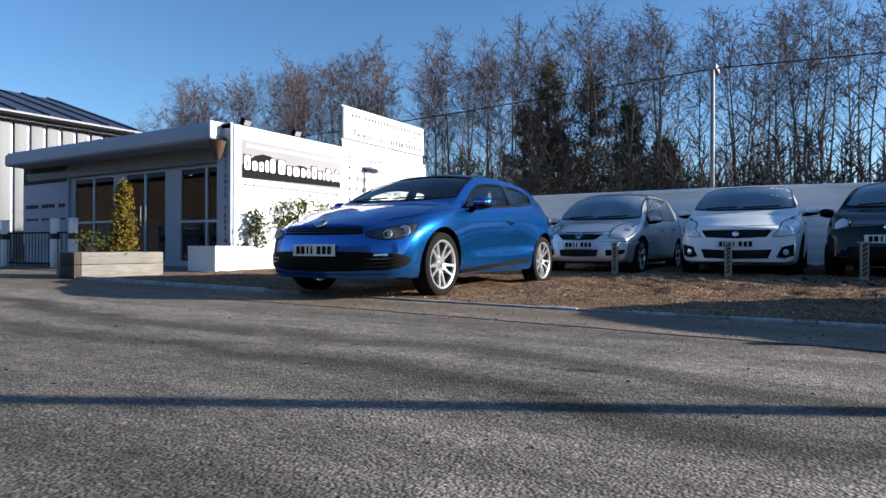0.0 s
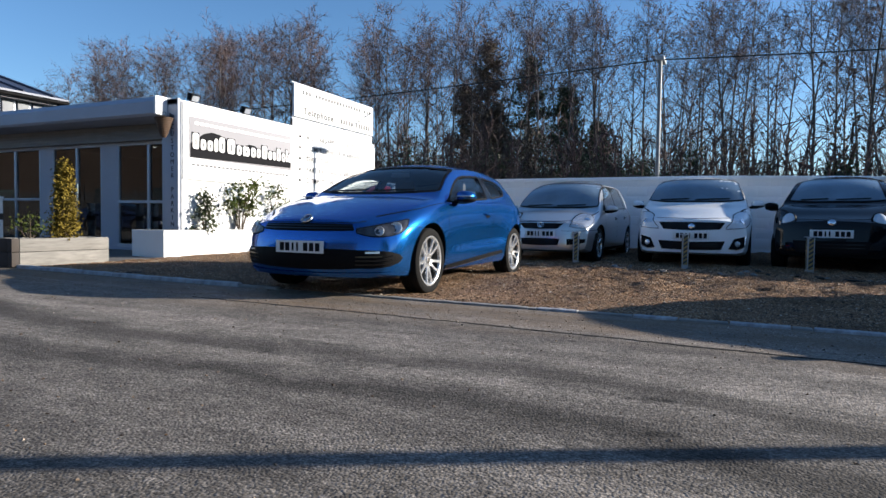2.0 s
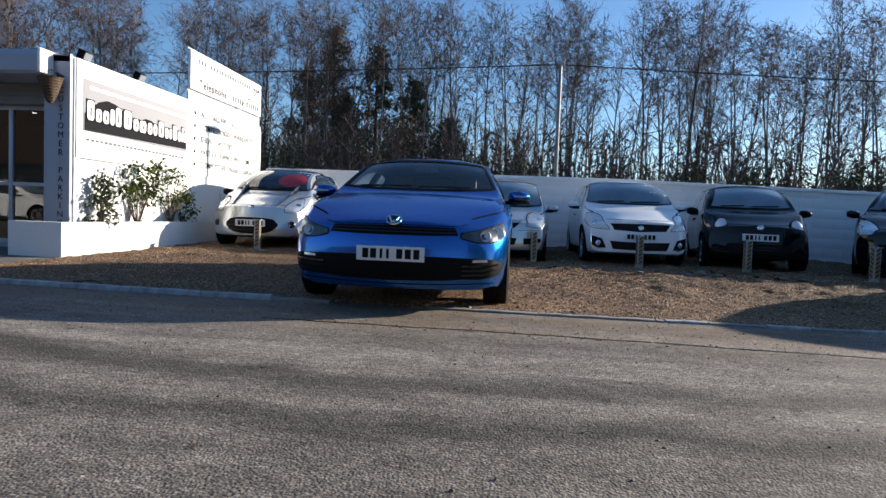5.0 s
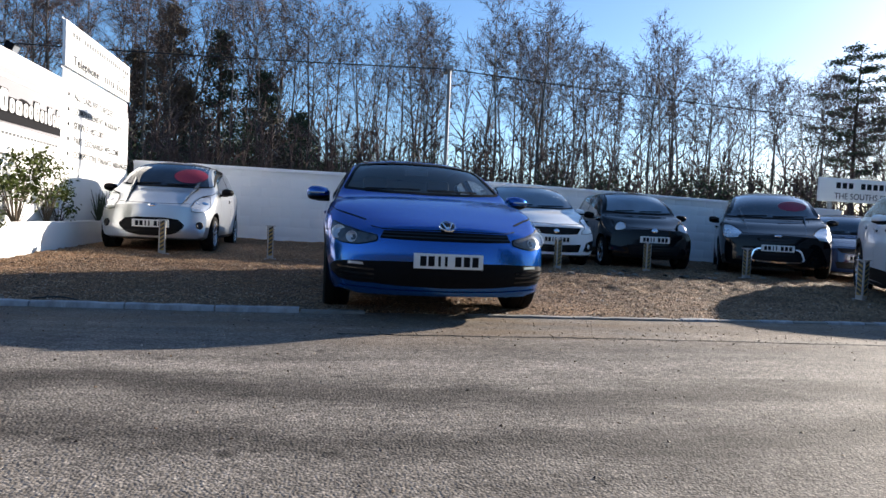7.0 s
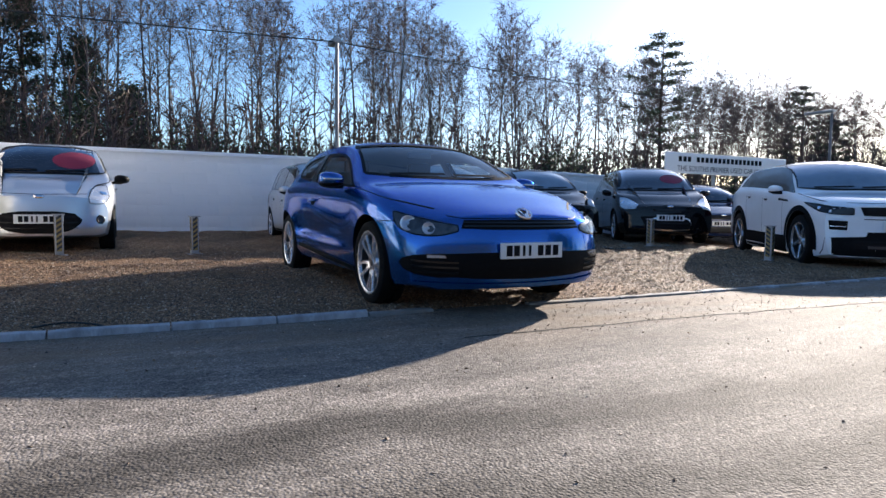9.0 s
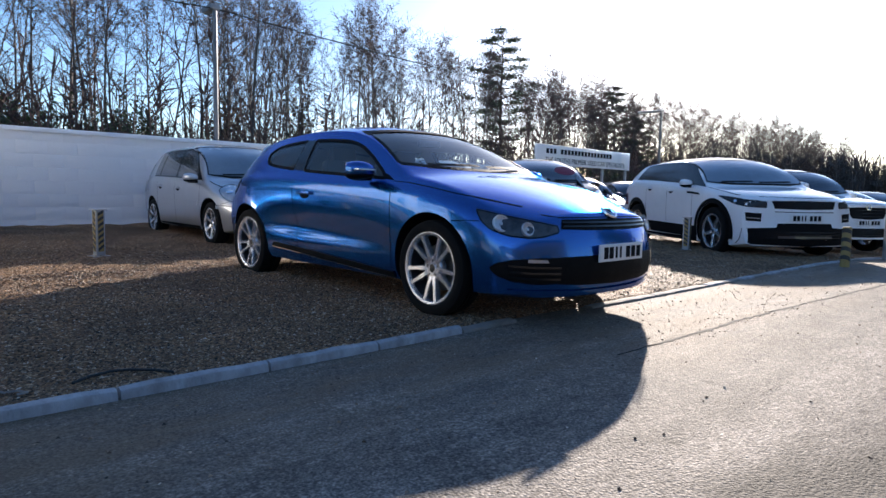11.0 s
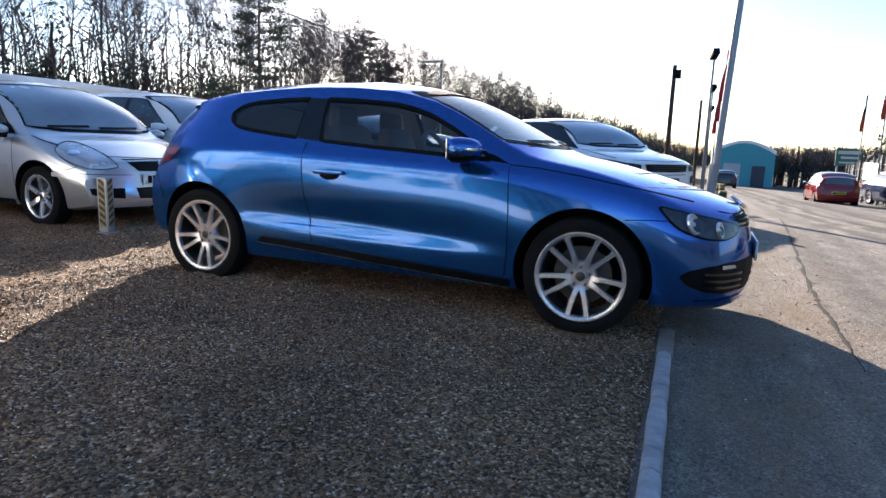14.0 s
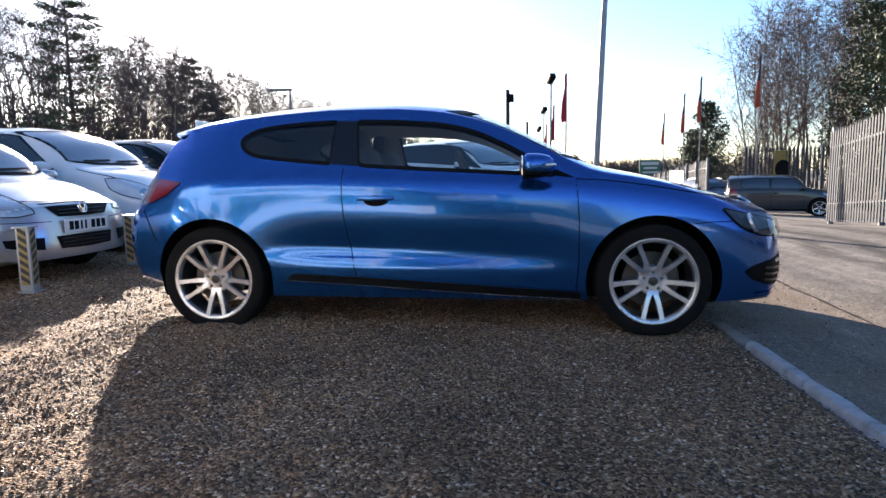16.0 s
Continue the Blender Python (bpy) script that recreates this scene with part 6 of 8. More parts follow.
# ---- across the road: what the office glass mirrors ----
bb = thing("brick_workshop", pose(0, 0, 0), "brown brick workshop across the road", "building")
part("wall", boxes((-80, 4, -25, -17, -0.3, 5.6)), M_BRICKWALL, bb)
bm = bmesh.new()
prism(bm, [(-17.0, 5.6), (-16.6, 5.5), (-21, 7.2), (-25.4, 5.5), (-25.0, 5.6)], -80.3, 4.3, "x")
part("roof", bm, M_ROOF, bb)
for k in range(-10, 5):
    part("window", boxes((-24 + 5.4 * k, -21.6 + 5.4 * k, -16.99, -16.95, 1.2, 2.6)), M_DARKGLASS, bb)


# ---- the other cars ----
POLO = hatch(3.92, 1.65, 1.465, (0.86, 0.905), 0.67, (1.66, 3.25), 1.27, (0.875, 0.95), (0.78, 3.25, 0.295), (0.24, 0.12), 0.33, 0.16, style="six")
SWIFT = hatch(3.85, 1.695, 1.50, (0.98, 1.0), 0.72, (1.68, 3.25), 1.30, (0.95, 1.02), (0.80, 3.23, 0.30), (0.30, 0.14), 0.36, 0.24)
ALTO = hatch(3.5, 1.60, 1.47, (0.85, 0.99), 0.72, (1.55, 2.9), 1.25, (0.92, 1.0), (0.66, 3.02, 0.28), (0.26, 0.14), 0.36, 0.2)
KA = hatch(3.62, 1.66, 1.50, (0.85, 1.0), 0.72, (1.55, 2.9), 1.22, (0.94, 1.02), (0.70, 3.0, 0.285), (0.32, 0.2), 0.42, 0.34)
SMAX = hatch(4.77, 1.88, 1.66, (1.05, 1.06), 0.76, (2.2, 4.0), 1.42, (1.0, 1.08), (0.95, 3.8, 0.33), (0.30, 0.16), 0.40, 0.28)
EVOQUE = hatch(4.36, 1.92, 1.595, (1.05, 1.075), 0.875, (1.90, 3.5), 1.38, (1.05, 1.20), (0.87, 3.53, 0.37), (0.26, 0.16), 0.46, 0.28, 0.15, 0.12, "five")
GLK = hatch(4.53, 1.84, 1.67, (1.25, 1.12), 0.93, (1.95, 3.8), 1.50, (1.08, 1.12), (0.87, 3.62, 0.36), (0.16, 0.12), 0.32, 0.16, 0.25, 0.06, "five")
SALOON = hatch(4.5, 1.77, 1.45, (1.15, 0.96), 0.70, (2.0, 3.3), 1.15, (0.92, 0.98), (0.88, 3.5, 0.31), (0.26, 0.14), 0.44, 0.3)
MINI = hatch(3.55, 1.68, 1.41, (0.98, 0.97), 0.76, (1.42, 3.25), 1.34, (0.93, 0.95), (0.66, 3.05, 0.30), (0.26, 0.12), 0.24, 0.10, style="five")

def front_trim(name, S, lo, hi):
    """Black fog lamp surrounds with a bright edge, on both corners of a bumper."""
    bvh, car = BVHTree.FromBMesh(shell(S)), bpy.data.objects[name]
    for s in (-1, 1):
        a, b = [(s * u, z) for u, z in lo], [(s * u, z) for u, z in hi]
        t = part("fog_surround", patch(bvh, "F", a, b, 0.005, 12, 6), M_TRIM, car)
        part("bright_edge", seam(bvh, "F", a + b[-1:], 0.012, 0.009, 24), M_CHROME, t)
        c, nrm = drop(bvh, "F", s * 0.64, 0.36, 0.008)
        bm = bmesh.new()
        lathe(bm, [(0.0, 0.006), (0.03, 0.008), (0.04, 0.006), (0.045, 0.0)], 18, "z")
        part("fog_light", bm, M_LAMPCLEAR, t, m=Matrix.Translation(c) @ nrm.to_track_quat("Z", "Y").to_matrix().to_4x4())


polo = plain_car("silver_hatchback", POLO, M_SILVER, pose(0.684, 4.505, fall(0.7, 5) - 0.02, 0, 0, -2.2), "silver five-door hatchback with misted glass beside the wall", M_FROST,
                 ([(0.43, 0.60), (0.55, 0.578), (0.68, 0.585), (0.80, 0.62), (0.90, 0.675), (0.945, 0.735)], [(0.44, 0.635), (0.55, 0.72), (0.68, 0.785), (0.79, 0.825), (0.89, 0.825), (0.945, 0.765)]), ([(-0.28, 0.565), (0, 0.558), (0.28, 0.565)], [(-0.405, 0.675), (0, 0.682), (0.405, 0.675)]), ([(-0.30, 0.30), (0, 0.29), (0.30, 0.30)], [(-0.33, 0.405), (0, 0.41), (0.33, 0.405)]), badge_kind="ring", plate_z=0.482, side=[(1.17, 2.12, 1.66, 2.10), (2.20, 2.93, 2.18, 2.86), (2.99, 3.22, 2.92, 3.08)], side_glass=M_SIDEMIST, strip=True)
pb = BVHTree.FromBMesh(shell(POLO))
for k, v in (("L", 1), ("R", -1)):
    part("corner_grille", patch(pb, "F" + k, [(0.38, 0.305), (0.52, 0.315), (0.66, 0.345)], [(0.38, 0.405), (0.52, 0.405), (0.68, 0.405)], 0.005, 12, 5), M_TRIM, polo)
    part("bumper_strip", patch(pb, "F" + k, [(0.31, 0.475), (0.55, 0.478), (0.80, 0.492), (0.98, 0.505)], [(0.31, 0.525), (0.55, 0.528), (0.80, 0.540), (0.98, 0.545)], 0.010, 20, 4, 0.012), M_SILVER, polo)
    part("strip_seam", seam(pb, "F" + k, [(0.31, 0.528), (0.55, 0.532), (0.80, 0.544), (0.99, 0.550)], 0.006, 0.004, 20), M_TRIM, polo)
    part("fender_crease", seam(pb, k, [(0.30, 0.60), (0.36, 0.58), (0.46, 0.56)], 0.007, 0.003, 10), M_TRIM, polo)
    part("mirror_corner", patch(pb, k, [(1.10, 0.885), (1.30, 0.89)], [(1.22, 0.98), (1.34, 0.99)], 0.007, 6, 5), M_TRIM, polo)
plain_car("white_hatchback", SWIFT, M_WHITE_CAR, pose(2.98, 4.68, fall(3, 5)), "white hatchback with black grille and wrap-round headlights", M_FROST,
          ([(0.44, 0.58), (0.58, 0.585), (0.75, 0.605), (0.92, 0.66), (1.02, 0.73)], [(0.45, 0.61), (0.55, 0.70), (0.70, 0.79), (0.88, 0.85), (1.04, 0.85)]), ([(-0.40, 0.575), (0, 0.555), (0.40, 0.575)], [(-0.47, 0.68), (0, 0.685), (0.47, 0.68)]), ([(-0.42, 0.27), (0, 0.26), (0.42, 0.27)], [(-0.47, 0.40), (0, 0.385), (0.47, 0.40)]), badge_kind=0.62, plate_z=0.475, lamp_mat=M_LAMPWHITE, side=[(1.32, 2.10, 1.82, 2.08), (2.18, 2.92, 2.16, 2.86)], side_glass=M_SIDEMIST)
front_trim("white_hatchback", SWIFT, [(0.52, 0.29), (0.63, 0.275), (0.735, 0.315)], [(0.59, 0.435), (0.67, 0.455), (0.745, 0.475)])
alto = plain_car("black_city_car", ALTO, M_BLACK_CAR, pose(4.79, 4.66, fall(4.9, 5), 0, 0, -10), "small black hatchback with big round headlights", M_FROST,
                 None, None, ([(-0.42, 0.27), (0, 0.26), (0.42, 0.27)], [(-0.47, 0.44), (0, 0.44), (0.47, 0.44)]), badge_kind=0.70, plate_z=0.54, screen=(0.62, 0.50), side=[(1.18, 1.94, 1.62, 1.92), (2.0, 2.66, 1.98, 2.60)], mirror_mat=M_TRIM)
ab = BVHTree.FromBMesh(shell(ALTO))
for v in (-1, 1):
    c, nrm = drop(ab, "F", v * 0.555, 0.72, 0.0)
    c = Vector((c.x, c.y + 0.02, 0.725))
    bm = bmesh.new()
    lathe(bm, [(0.0, 0.050), (0.045, 0.045), (0.08, 0.030), (0.10, 0.006), (0.104, -0.05)], 28, "z")
    bmesh.ops.transform(bm, matrix=Matrix.Diagonal((0.92, 1.18, 1, 1)), verts=bm.verts)
    hl = part("headlight", bm, M_LAMPWHITE, alto, m=Matrix.Translation(c) @ Vector((v * 0.35, -0.85, 0.42)).normalized().to_track_quat("Z", "Y").to_matrix().to_4x4())
    bm = bmesh.new()
    lathe(bm, [(0.100, 0.004), (0.106, 0.010), (0.112, 0.004), (0.113, -0.05)], 28, "z")
    bmesh.ops.transform(bm, matrix=Matrix.Diagonal((0.92, 1.18, 1, 1)), verts=bm.verts)
    part("headlight_rim", bm, M_TRIM, hl)
plain_car("silver_city_car", KA, M_SILVER, pose(-3.46, 4.62, fall(-3.4, 5)), "silver three-door city car with a red price card", M_DARKGLASS,
          ([(0.52, 0.63), (0.66, 0.62), (0.80, 0.66), (0.90, 0.72)], [(0.52, 0.70), (0.66, 0.78), (0.82, 0.86), (0.98, 0.88)]), None, ([(-0.44, 0.37), (-0.34, 0.285), (-0.15, 0.25), (0.15, 0.25), (0.34, 0.285), (0.44, 0.37)], [(-0.46, 0.42), (-0.38, 0.50), (-0.2, 0.525), (0.2, 0.525), (0.38, 0.50), (0.46, 0.42)]), badge_kind="oval", plate_z=0.43, sign=(0.33, 1.22, 0.52, 0.25), fogs=(0.66, 0.42, 0.06), mirror_mat=M_TRIM,
          side=[(1.15, 2.15, 1.62, 2.12), (2.22, 2.85, 2.2, 2.7)])
plain_car("black_people_carrier", SMAX, M_BLACK_CAR, pose(6.9, 4.25, fall(7.1, 5), 0, 0, -33), "black people carrier with chrome-edged grille", M_DARKGLASS,
          ([(0.60, 0.70), (0.80, 0.68), (0.95, 0.72), (1.05, 0.80)], [(0.58, 0.78), (0.80, 0.86), (0.98, 0.92), (1.12, 0.93)]), ([(-0.30, 0.655), (0, 0.65), (0.30, 0.655)], [(-0.34, 0.70), (0, 0.705), (0.34, 0.70)]), ([(-0.44, 0.30), (0, 0.29), (0.44, 0.30)], [(-0.55, 0.55), (0, 0.56), (0.55, 0.55)]), badge_kind="oval", plate_z=0.53, sign=(0.36, 1.34, 0.5, 0.20))
ring = [(-0.36, 0.30), (0, 0.29), (0.36, 0.30), (0.42, 0.34), (0.37, 0.48), (0.31, 0.52), (-0.31, 0.52), (-0.37, 0.48), (-0.42, 0.34), (-0.36, 0.30)]
part("grille_surround", seam(BVHTree.FromBMesh(shell(SMAX)), "F", ring, 0.026, 0.010, 70), M_CHROME, bpy.data.objects["black_people_carrier"])
plain_car("white_suv", EVOQUE, M_WHITE_CAR, pose(6.30, -0.13, fall(7.0, 1) - 0.025, 0, 0, -35.9), "white compact sport utility with black arches and floating roof", M_FROST,
          ([(0.52, 0.745), (0.76, 0.755), (0.92, 0.785), (1.12, 0.875)], [(0.52, 0.835), (0.76, 0.85), (0.95, 0.885), (1.20, 0.915)]), ([(-0.46, 0.735), (0, 0.725), (0.46, 0.735)], [(-0.50, 0.845), (0, 0.85), (0.50, 0.845)]), ([(-0.62, 0.30), (0, 0.28), (0.62, 0.30)], [(-0.66, 0.44), (0, 0.44), (0.66, 0.44)]), lamp_mat=M_LAMPDARK, badge_kind=None, plate_z=0.60, side_glass=M_GLOSSBLACK, side=[(1.52, 2.30, 2.02, 2.28), (2.38, 3.10, 2.36, 3.02), (3.17, 3.62, 3.08, 3.36)])
suv = bpy.data.objects["white_suv"]
BELT = curve_at(EVOQUE["belt"])
sb = BVHTree.FromBMesh(shell(EVOQUE))
for k in ("L", "R"):
    for wy in (EVOQUE["yf"], EVOQUE["yr"]):
        ring = [(wy + 0.455 * math.cos(q), 0.38 + 0.455 * math.sin(q)) for q in np.linspace(-0.25, math.pi + 0.25, 25)]
        part("arch_trim", seam(sb, k, ring, 0.075, 0.006, 40), M_TRIM, suv)
    part("side_cladding", patch(sb, k, [(1.3, 0.22), (3.1, 0.22)], [(1.3, 0.42), (3.1, 0.45)], 0.006, 20, 4), M_TRIM, suv)
    part("glasshouse_band", patch(sb, k, [(1.16 + 0.249 * i, BELT(1.16 + 0.249 * i) + 0.015) for i in range(11)], [(1.70 + 0.175 * i, zedge(EVOQUE, 1.70 + 0.175 * i) - 0.010) for i in range(11)], 0.002, 30, 6), M_GLOSSBLACK, suv)
    part("side_vent", patch(sb, k, [(1.22, 0.925), (1.62, 0.95)], [(1.26, 0.955), (1.62, 0.985)], 0.006, 8, 3), M_TRIM, suv)
for v in (-1, 1):
    it = part("side_intake", patch(sb, "F", [(v * 0.64, 0.545), (v * 0.82, 0.555)], [(v * 0.63, 0.665), (v * 0.83, 0.675)], 0.006, 6, 5), M_TRIM, suv)
    part("intake_bar", seam(sb, "F", [(v * 0.65, 0.59), (v * 0.82, 0.60)], 0.012, 0.012, 6), M_LAMPCLEAR, it)
part("lower_intake", patch(sb, "F", [(-0.50, 0.30), (0, 0.29), (0.50, 0.30)], [(-0.42, 0.525), (0, 0.53), (0.42, 0.525)], 0.006, 18, 5), M_TRIM, suv)
part("plate_line", seam(sb, "F", [(-0.46, 0.69), (0, 0.685), (0.46, 0.69)], 0.010, 0.006, 16), M_TRIM, suv)
part("skid_plate", seam(sb, "F", [(-0.42, 0.33), (0, 0.325), (0.42, 0.33)], 0.035, 0.012, 16), M_GREY_CAR, suv)
part("bumper_cladding", patch(sb, "F", [(-0.86, 0.22), (0, 0.20), (0.86, 0.22)], [(-0.86, 0.445), (-0.4, 0.47), (0.4, 0.47), (0.86, 0.445)], 0.004, 26, 5), M_TRIM, suv)
plain_car("silver_suv", GLK, M_WHITE_CAR, pose(10.0, -0.1, fall(10.5, 1), 0, 0, -33), "white boxy sport utility with chrome grille", M_DARKGLASS,
          ([(0.56, 0.74), (0.75, 0.72), (0.92, 0.74), (1.0, 0.80)], [(0.56, 0.90), (0.75, 0.92), (0.92, 0.94), (1.02, 0.94)]), ([(-0.34, 0.68), (0, 0.66), (0.34, 0.68)], [(-0.46, 0.88), (0, 0.89), (0.46, 0.88)]), ([(-0.5, 0.34), (0, 0.33), (0.5, 0.34)], [(-0.55, 0.5), (0, 0.5), (0.55, 0.5)]), badge_kind="ring", plate_z=0.60)
LAMPS = ([(0.52, 0.62), (0.70, 0.60), (0.85, 0.63), (0.95, 0.70)], [(0.52, 0.70), (0.70, 0.74), (0.88, 0.79), (1.02, 0.80)])
GR = ([(-0.36, 0.60), (0, 0.59), (0.36, 0.60)], [(-0.44, 0.69), (0, 0.69), (0.44, 0.69)])
LG = ([(-0.42, 0.29), (0, 0.28), (0.42, 0.29)], [(-0.46, 0.42), (0, 0.42), (0.46, 0.42)])
a = plain_car("parked_saloon", SALOON, M_SILVER, pose(13.2, -0.1, fall(13.5, 1), 0, 0, -33), "silver saloon in the forecourt row", None, LAMPS, GR, LG)
b = plain_car("parked_estate", SALOON, M_NAVY_CAR, pose(9.5, 5.1, fall(10, 6), 0, 0, -33), "dark blue estate behind the white sport utility", None, LAMPS, GR, LG, roof_rails=True)
c = plain_car("parked_hatchback", SWIFT, M_GREY_CAR, pose(16.4, -0.1, fall(16.5, 1), 0, 0, -33), "dark grey hatchback in the forecourt row", None, LAMPS, GR, LG)
k = 0
for x in (19.6, 22.8, 26.0, 29.2, 32.4, 35.6, 38.8, 42):
    copy_thing((a, b, c)[k % 3], pose(x, 0.1 * (k % 2), fall(x, 1), 0, 0, -33))
    k += 1
for x in (13.0, 16.2):
    copy_thing((b, a, c)[k % 3], pose(x, 5.6, fall(x, 6), 0, 0, -33))
    k += 1
plain_car("red_hatchback", POLO, M_RED_CAR, pose(30.0, -6.0, fall(31, -6), 0, 0, 90), "red hatchback parked on the road facing away", None, LAMPS, GR, LG, rear_plate=True, group="cars on the road side")
plain_car("grey_mini", MINI, M_GREY_CAR, pose(18.25, -10.15, fall(18.5, -9), 0, 0, -16), "dark grey small hatchback in the gateway", None, LAMPS, GR, LG, group="cars on the road side", side=[(1.18, 2.1, 1.46, 2.1), (2.18, 3.05, 2.18, 3.0)])
copy_thing(b, pose(25.9, -9.3, fall(26, -9), 0, 0, -78))
copy_thing(a, pose(17.6, -12.6, fall(18, -12), 0, 0, 60))
copy_thing(c, pose(55, -2.6, fall(55, -2), 0, 0, 90))

# ---- striped bay posts ----
def bay_post(x, y, h=0.5, lean=0):
    p = thing("bay_post", pose(x, y, fall(x, y), lean), "short steel bay post with worn yellow and black stripes", "post", "striped bay posts")
    p.rotation_euler.z = radians(8)
    part("shaft", boxes((-0.045, 0.045, -0.05, 0.05, 0.012, h), bevel=0.006), M_GALV, p)
    part("base_plate", boxes((-0.09, 0.09, -0.08, 0.08, 0, 0.011)), M_GALV, p)
    for s in (-1, 1):
        part("striped_face", boxes((-0.029, 0.029, s * 0.0515 - 0.0015, s * 0.0515 + 0.0015, 0.06, h - 0.02)), M_YELLOW, p)
        bm = bmesh.new()
        for k in range(7):
            z = 0.065 + k * 0.062
            prism(bm, [(-0.029, z), (0.029, z + 0.042), (0.029, z + 0.074), (-0.029, z + 0.032)], s * 0.0535 - 0.0015, s * 0.0535 + 0.0015)
        part("black_stripes", bm, M_BLACKPAINT, p)
    for sx in (-1, 1):
        part("striped_face", boxes((sx * 0.0465 - 0.0015, sx * 0.0465 + 0.0015, -0.031, 0.031, 0.06, h - 0.02)), M_YELLOW, p)
        bm = bmesh.new()
        for k in range(7):
            z = 0.065 + k * 0.062
            prism(bm, [(-0.031, z), (0.031, z + 0.042), (0.031, z + 0.074), (-0.031, z + 0.032)], sx * 0.0485 - 0.0015, sx * 0.0485 + 0.0015, "x")
        part("black_stripes", bm, M_BLACKPAINT, p)
    part("cap", boxes((-0.07, 0.07, -0.06, 0.06, h, h + 0.012), bevel=0.003), M_GALV, p)
    return p
for x, y in ((-3.24, 4.42), (-1.70, 4.40), (-0.03, 4.50), (1.29, 4.50), (2.92, 4.44), (4.52, 4.42), (6.12, 4.0), (5.85, 1.42)):
    bay_post(x, y)
def round_post(x, y, h=0.56):
    p = thing("striped_bollard", pose(x, y, fall(x, y)), "round yellow and black striped steel bollard", "bollard", "striped bollards")
    bm = bmesh.new()
    lathe(bm, [(0.0, h), (0.045, h - 0.004), (0.052, h - 0.02), (0.052, 0.0)], 24, "z")
    part("shaft", bm, M_YELLOW, p)
    bm = bmesh.new()
    n = 24
    for k in range(5):
        ring = []
        for i in range(n + 1):
            t = i * math.tau / n
            z = 0.03 + k * 0.11 + 0.07 * (0.5 - 0.5 * math.cos(t))
            ring.append([bm.verts.new((0.054 * math.cos(t), 0.054 * math.sin(t), min(h - 0.02, z + dz))) for dz in (0, 0.05)])
        for q, w in zip(ring, ring[1:]):
            bm.faces.new((q[0], w[0], w[1], q[1]))
    part("black_stripes", bm, M_BLACKPAINT, p)
    return p
round_post(5.3, -0.87, 0.5)
for x in (8.4, 10.4, 12.4, 14.8, 17.4, 20.0, 23.0):
    round_post(x, -0.92 - 0.004 * x)

# ---- poles, lamps, flags ----
def pole(name, x, y, h, r, material, label, lean=(0, 0), r1=None):
    p = thing(name, pose(x, y, fall(x, y)), label, "pole")
    bm = bmesh.new()
    tube(bm, (0, 0, -0.1), (lean[0], lean[1], h), r, r1 or r * 0.75, 16)
    part("shaft", bm, material, p)
    return p
big = pole("street_lamp_pole", 8.16, -0.77, 9.0, 0.062, M_POLE, "tall grey steel pole leaning slightly by the kerb", (0.28, -0.36))
part("base_sleeve", tube(bmesh.new(), (0, 0, -0.05), (0.02, 0, 0.9), 0.085, 0.08, 16), M_POLE, big)
lp = pole("lamp_post", 1.95, 9.75, 4.32, 0.055, M_GALVPALE, "pale lamp post behind the wall")
bm = bmesh.new()
box(bm, -0.09, 0.09, -0.08, 0.46, 4.28, 4.40, 0.03)
part("lamp_head", bm, M_POLE, lp)
l2 = pole("lamp_post", 21.9, 10.33, 4.95, 0.06, M_GALVPALE, "pale lamp post with a flat head over the far bays")
part("lamp_head", boxes((-0.12, 0.12, -0.10, 1.05, 4.90, 5.0), bevel=0.03), M_POLE, l2)
tp = pole("telegraph_pole", 32.7, 1.2, 6.6, 0.14, M_WOODPOLE, "dark wooden telegraph pole")
part("crossbox", boxes((-0.12, 0.12, -0.35, 0.1, 5.9, 6.35), bevel=0.02), M_TRIM, tp)
pole("telegraph_pole", 48, -0.2, 6.5, 0.13, M_WOODPOLE, "dark wooden telegraph pole far down the road")
def flood_mast(x, y, h):
    p = pole("floodlight_mast", x, y, h, 0.045, M_GALVPALE, "slim mast with a black floodlight on top")
    bm = bmesh.new()
    box(bm, -0.22, 0.22, -0.12, 0.12, -0.1, 0.12, 0.03)
    bmesh.ops.transform(bm, matrix=pose(-0.1, 0, h + 0.06, 0, 30, 20), verts=bm.verts)
    part("lamp_head", bm, M_TRIM, p)
for x, y, h in ((21.5, -0.66, 5.1), (31, -0.8, 5.1), (41, -0.9, 5.1)):
    flood_mast(x, y, h)
def flag(x, y, h, mat_a, label, lower=None, size=1.0):
    p = pole("flagpole", x, y, h, 0.035, M_GALVPALE, label)
    bm = bmesh.new()
    rows = []
    for i in range(13):
        s = i / 12
        wd = size * (0.05 + 0.42 * s ** 0.8) * (1 if i < 12 else 0.8)
        rows.append([bm.verts.new((-wd * q * 0.55, wd * q * 0.5 + 0.05 * math.sin(5 * q + 4 * s), h - 0.05 - size * 2.3 * s - 0.12 * q * s)) for q in (0, 0.25, 0.5, 0.75, 1.0)])
    for a, b in zip(rows, rows[1:]):
        for k in range(4):
            bm.faces.new((a[k], a[k + 1], b[k + 1], b[k]))
    n = len(bm.faces)
    bm.faces.ensure_lookup_table()
    if lower:
        for i, f in enumerate(bm.faces):
            f.material_index = 1 if i > n * 0.5 else 0
    ob = part("cloth", bm, [mat_a, lower or mat_a], p, smooth=180)
    md = ob.modifiers.new("thick", "SOLIDIFY")
    md.thickness = 0.006
for x, y, h in ((19.4, -1.1, 5.0), (27.5, -1.15, 5.0), (36, -1.2, 5.0)):
    flag(x, y, h, M_FLAG, "drooping red flag on a white pole", size=0.72)
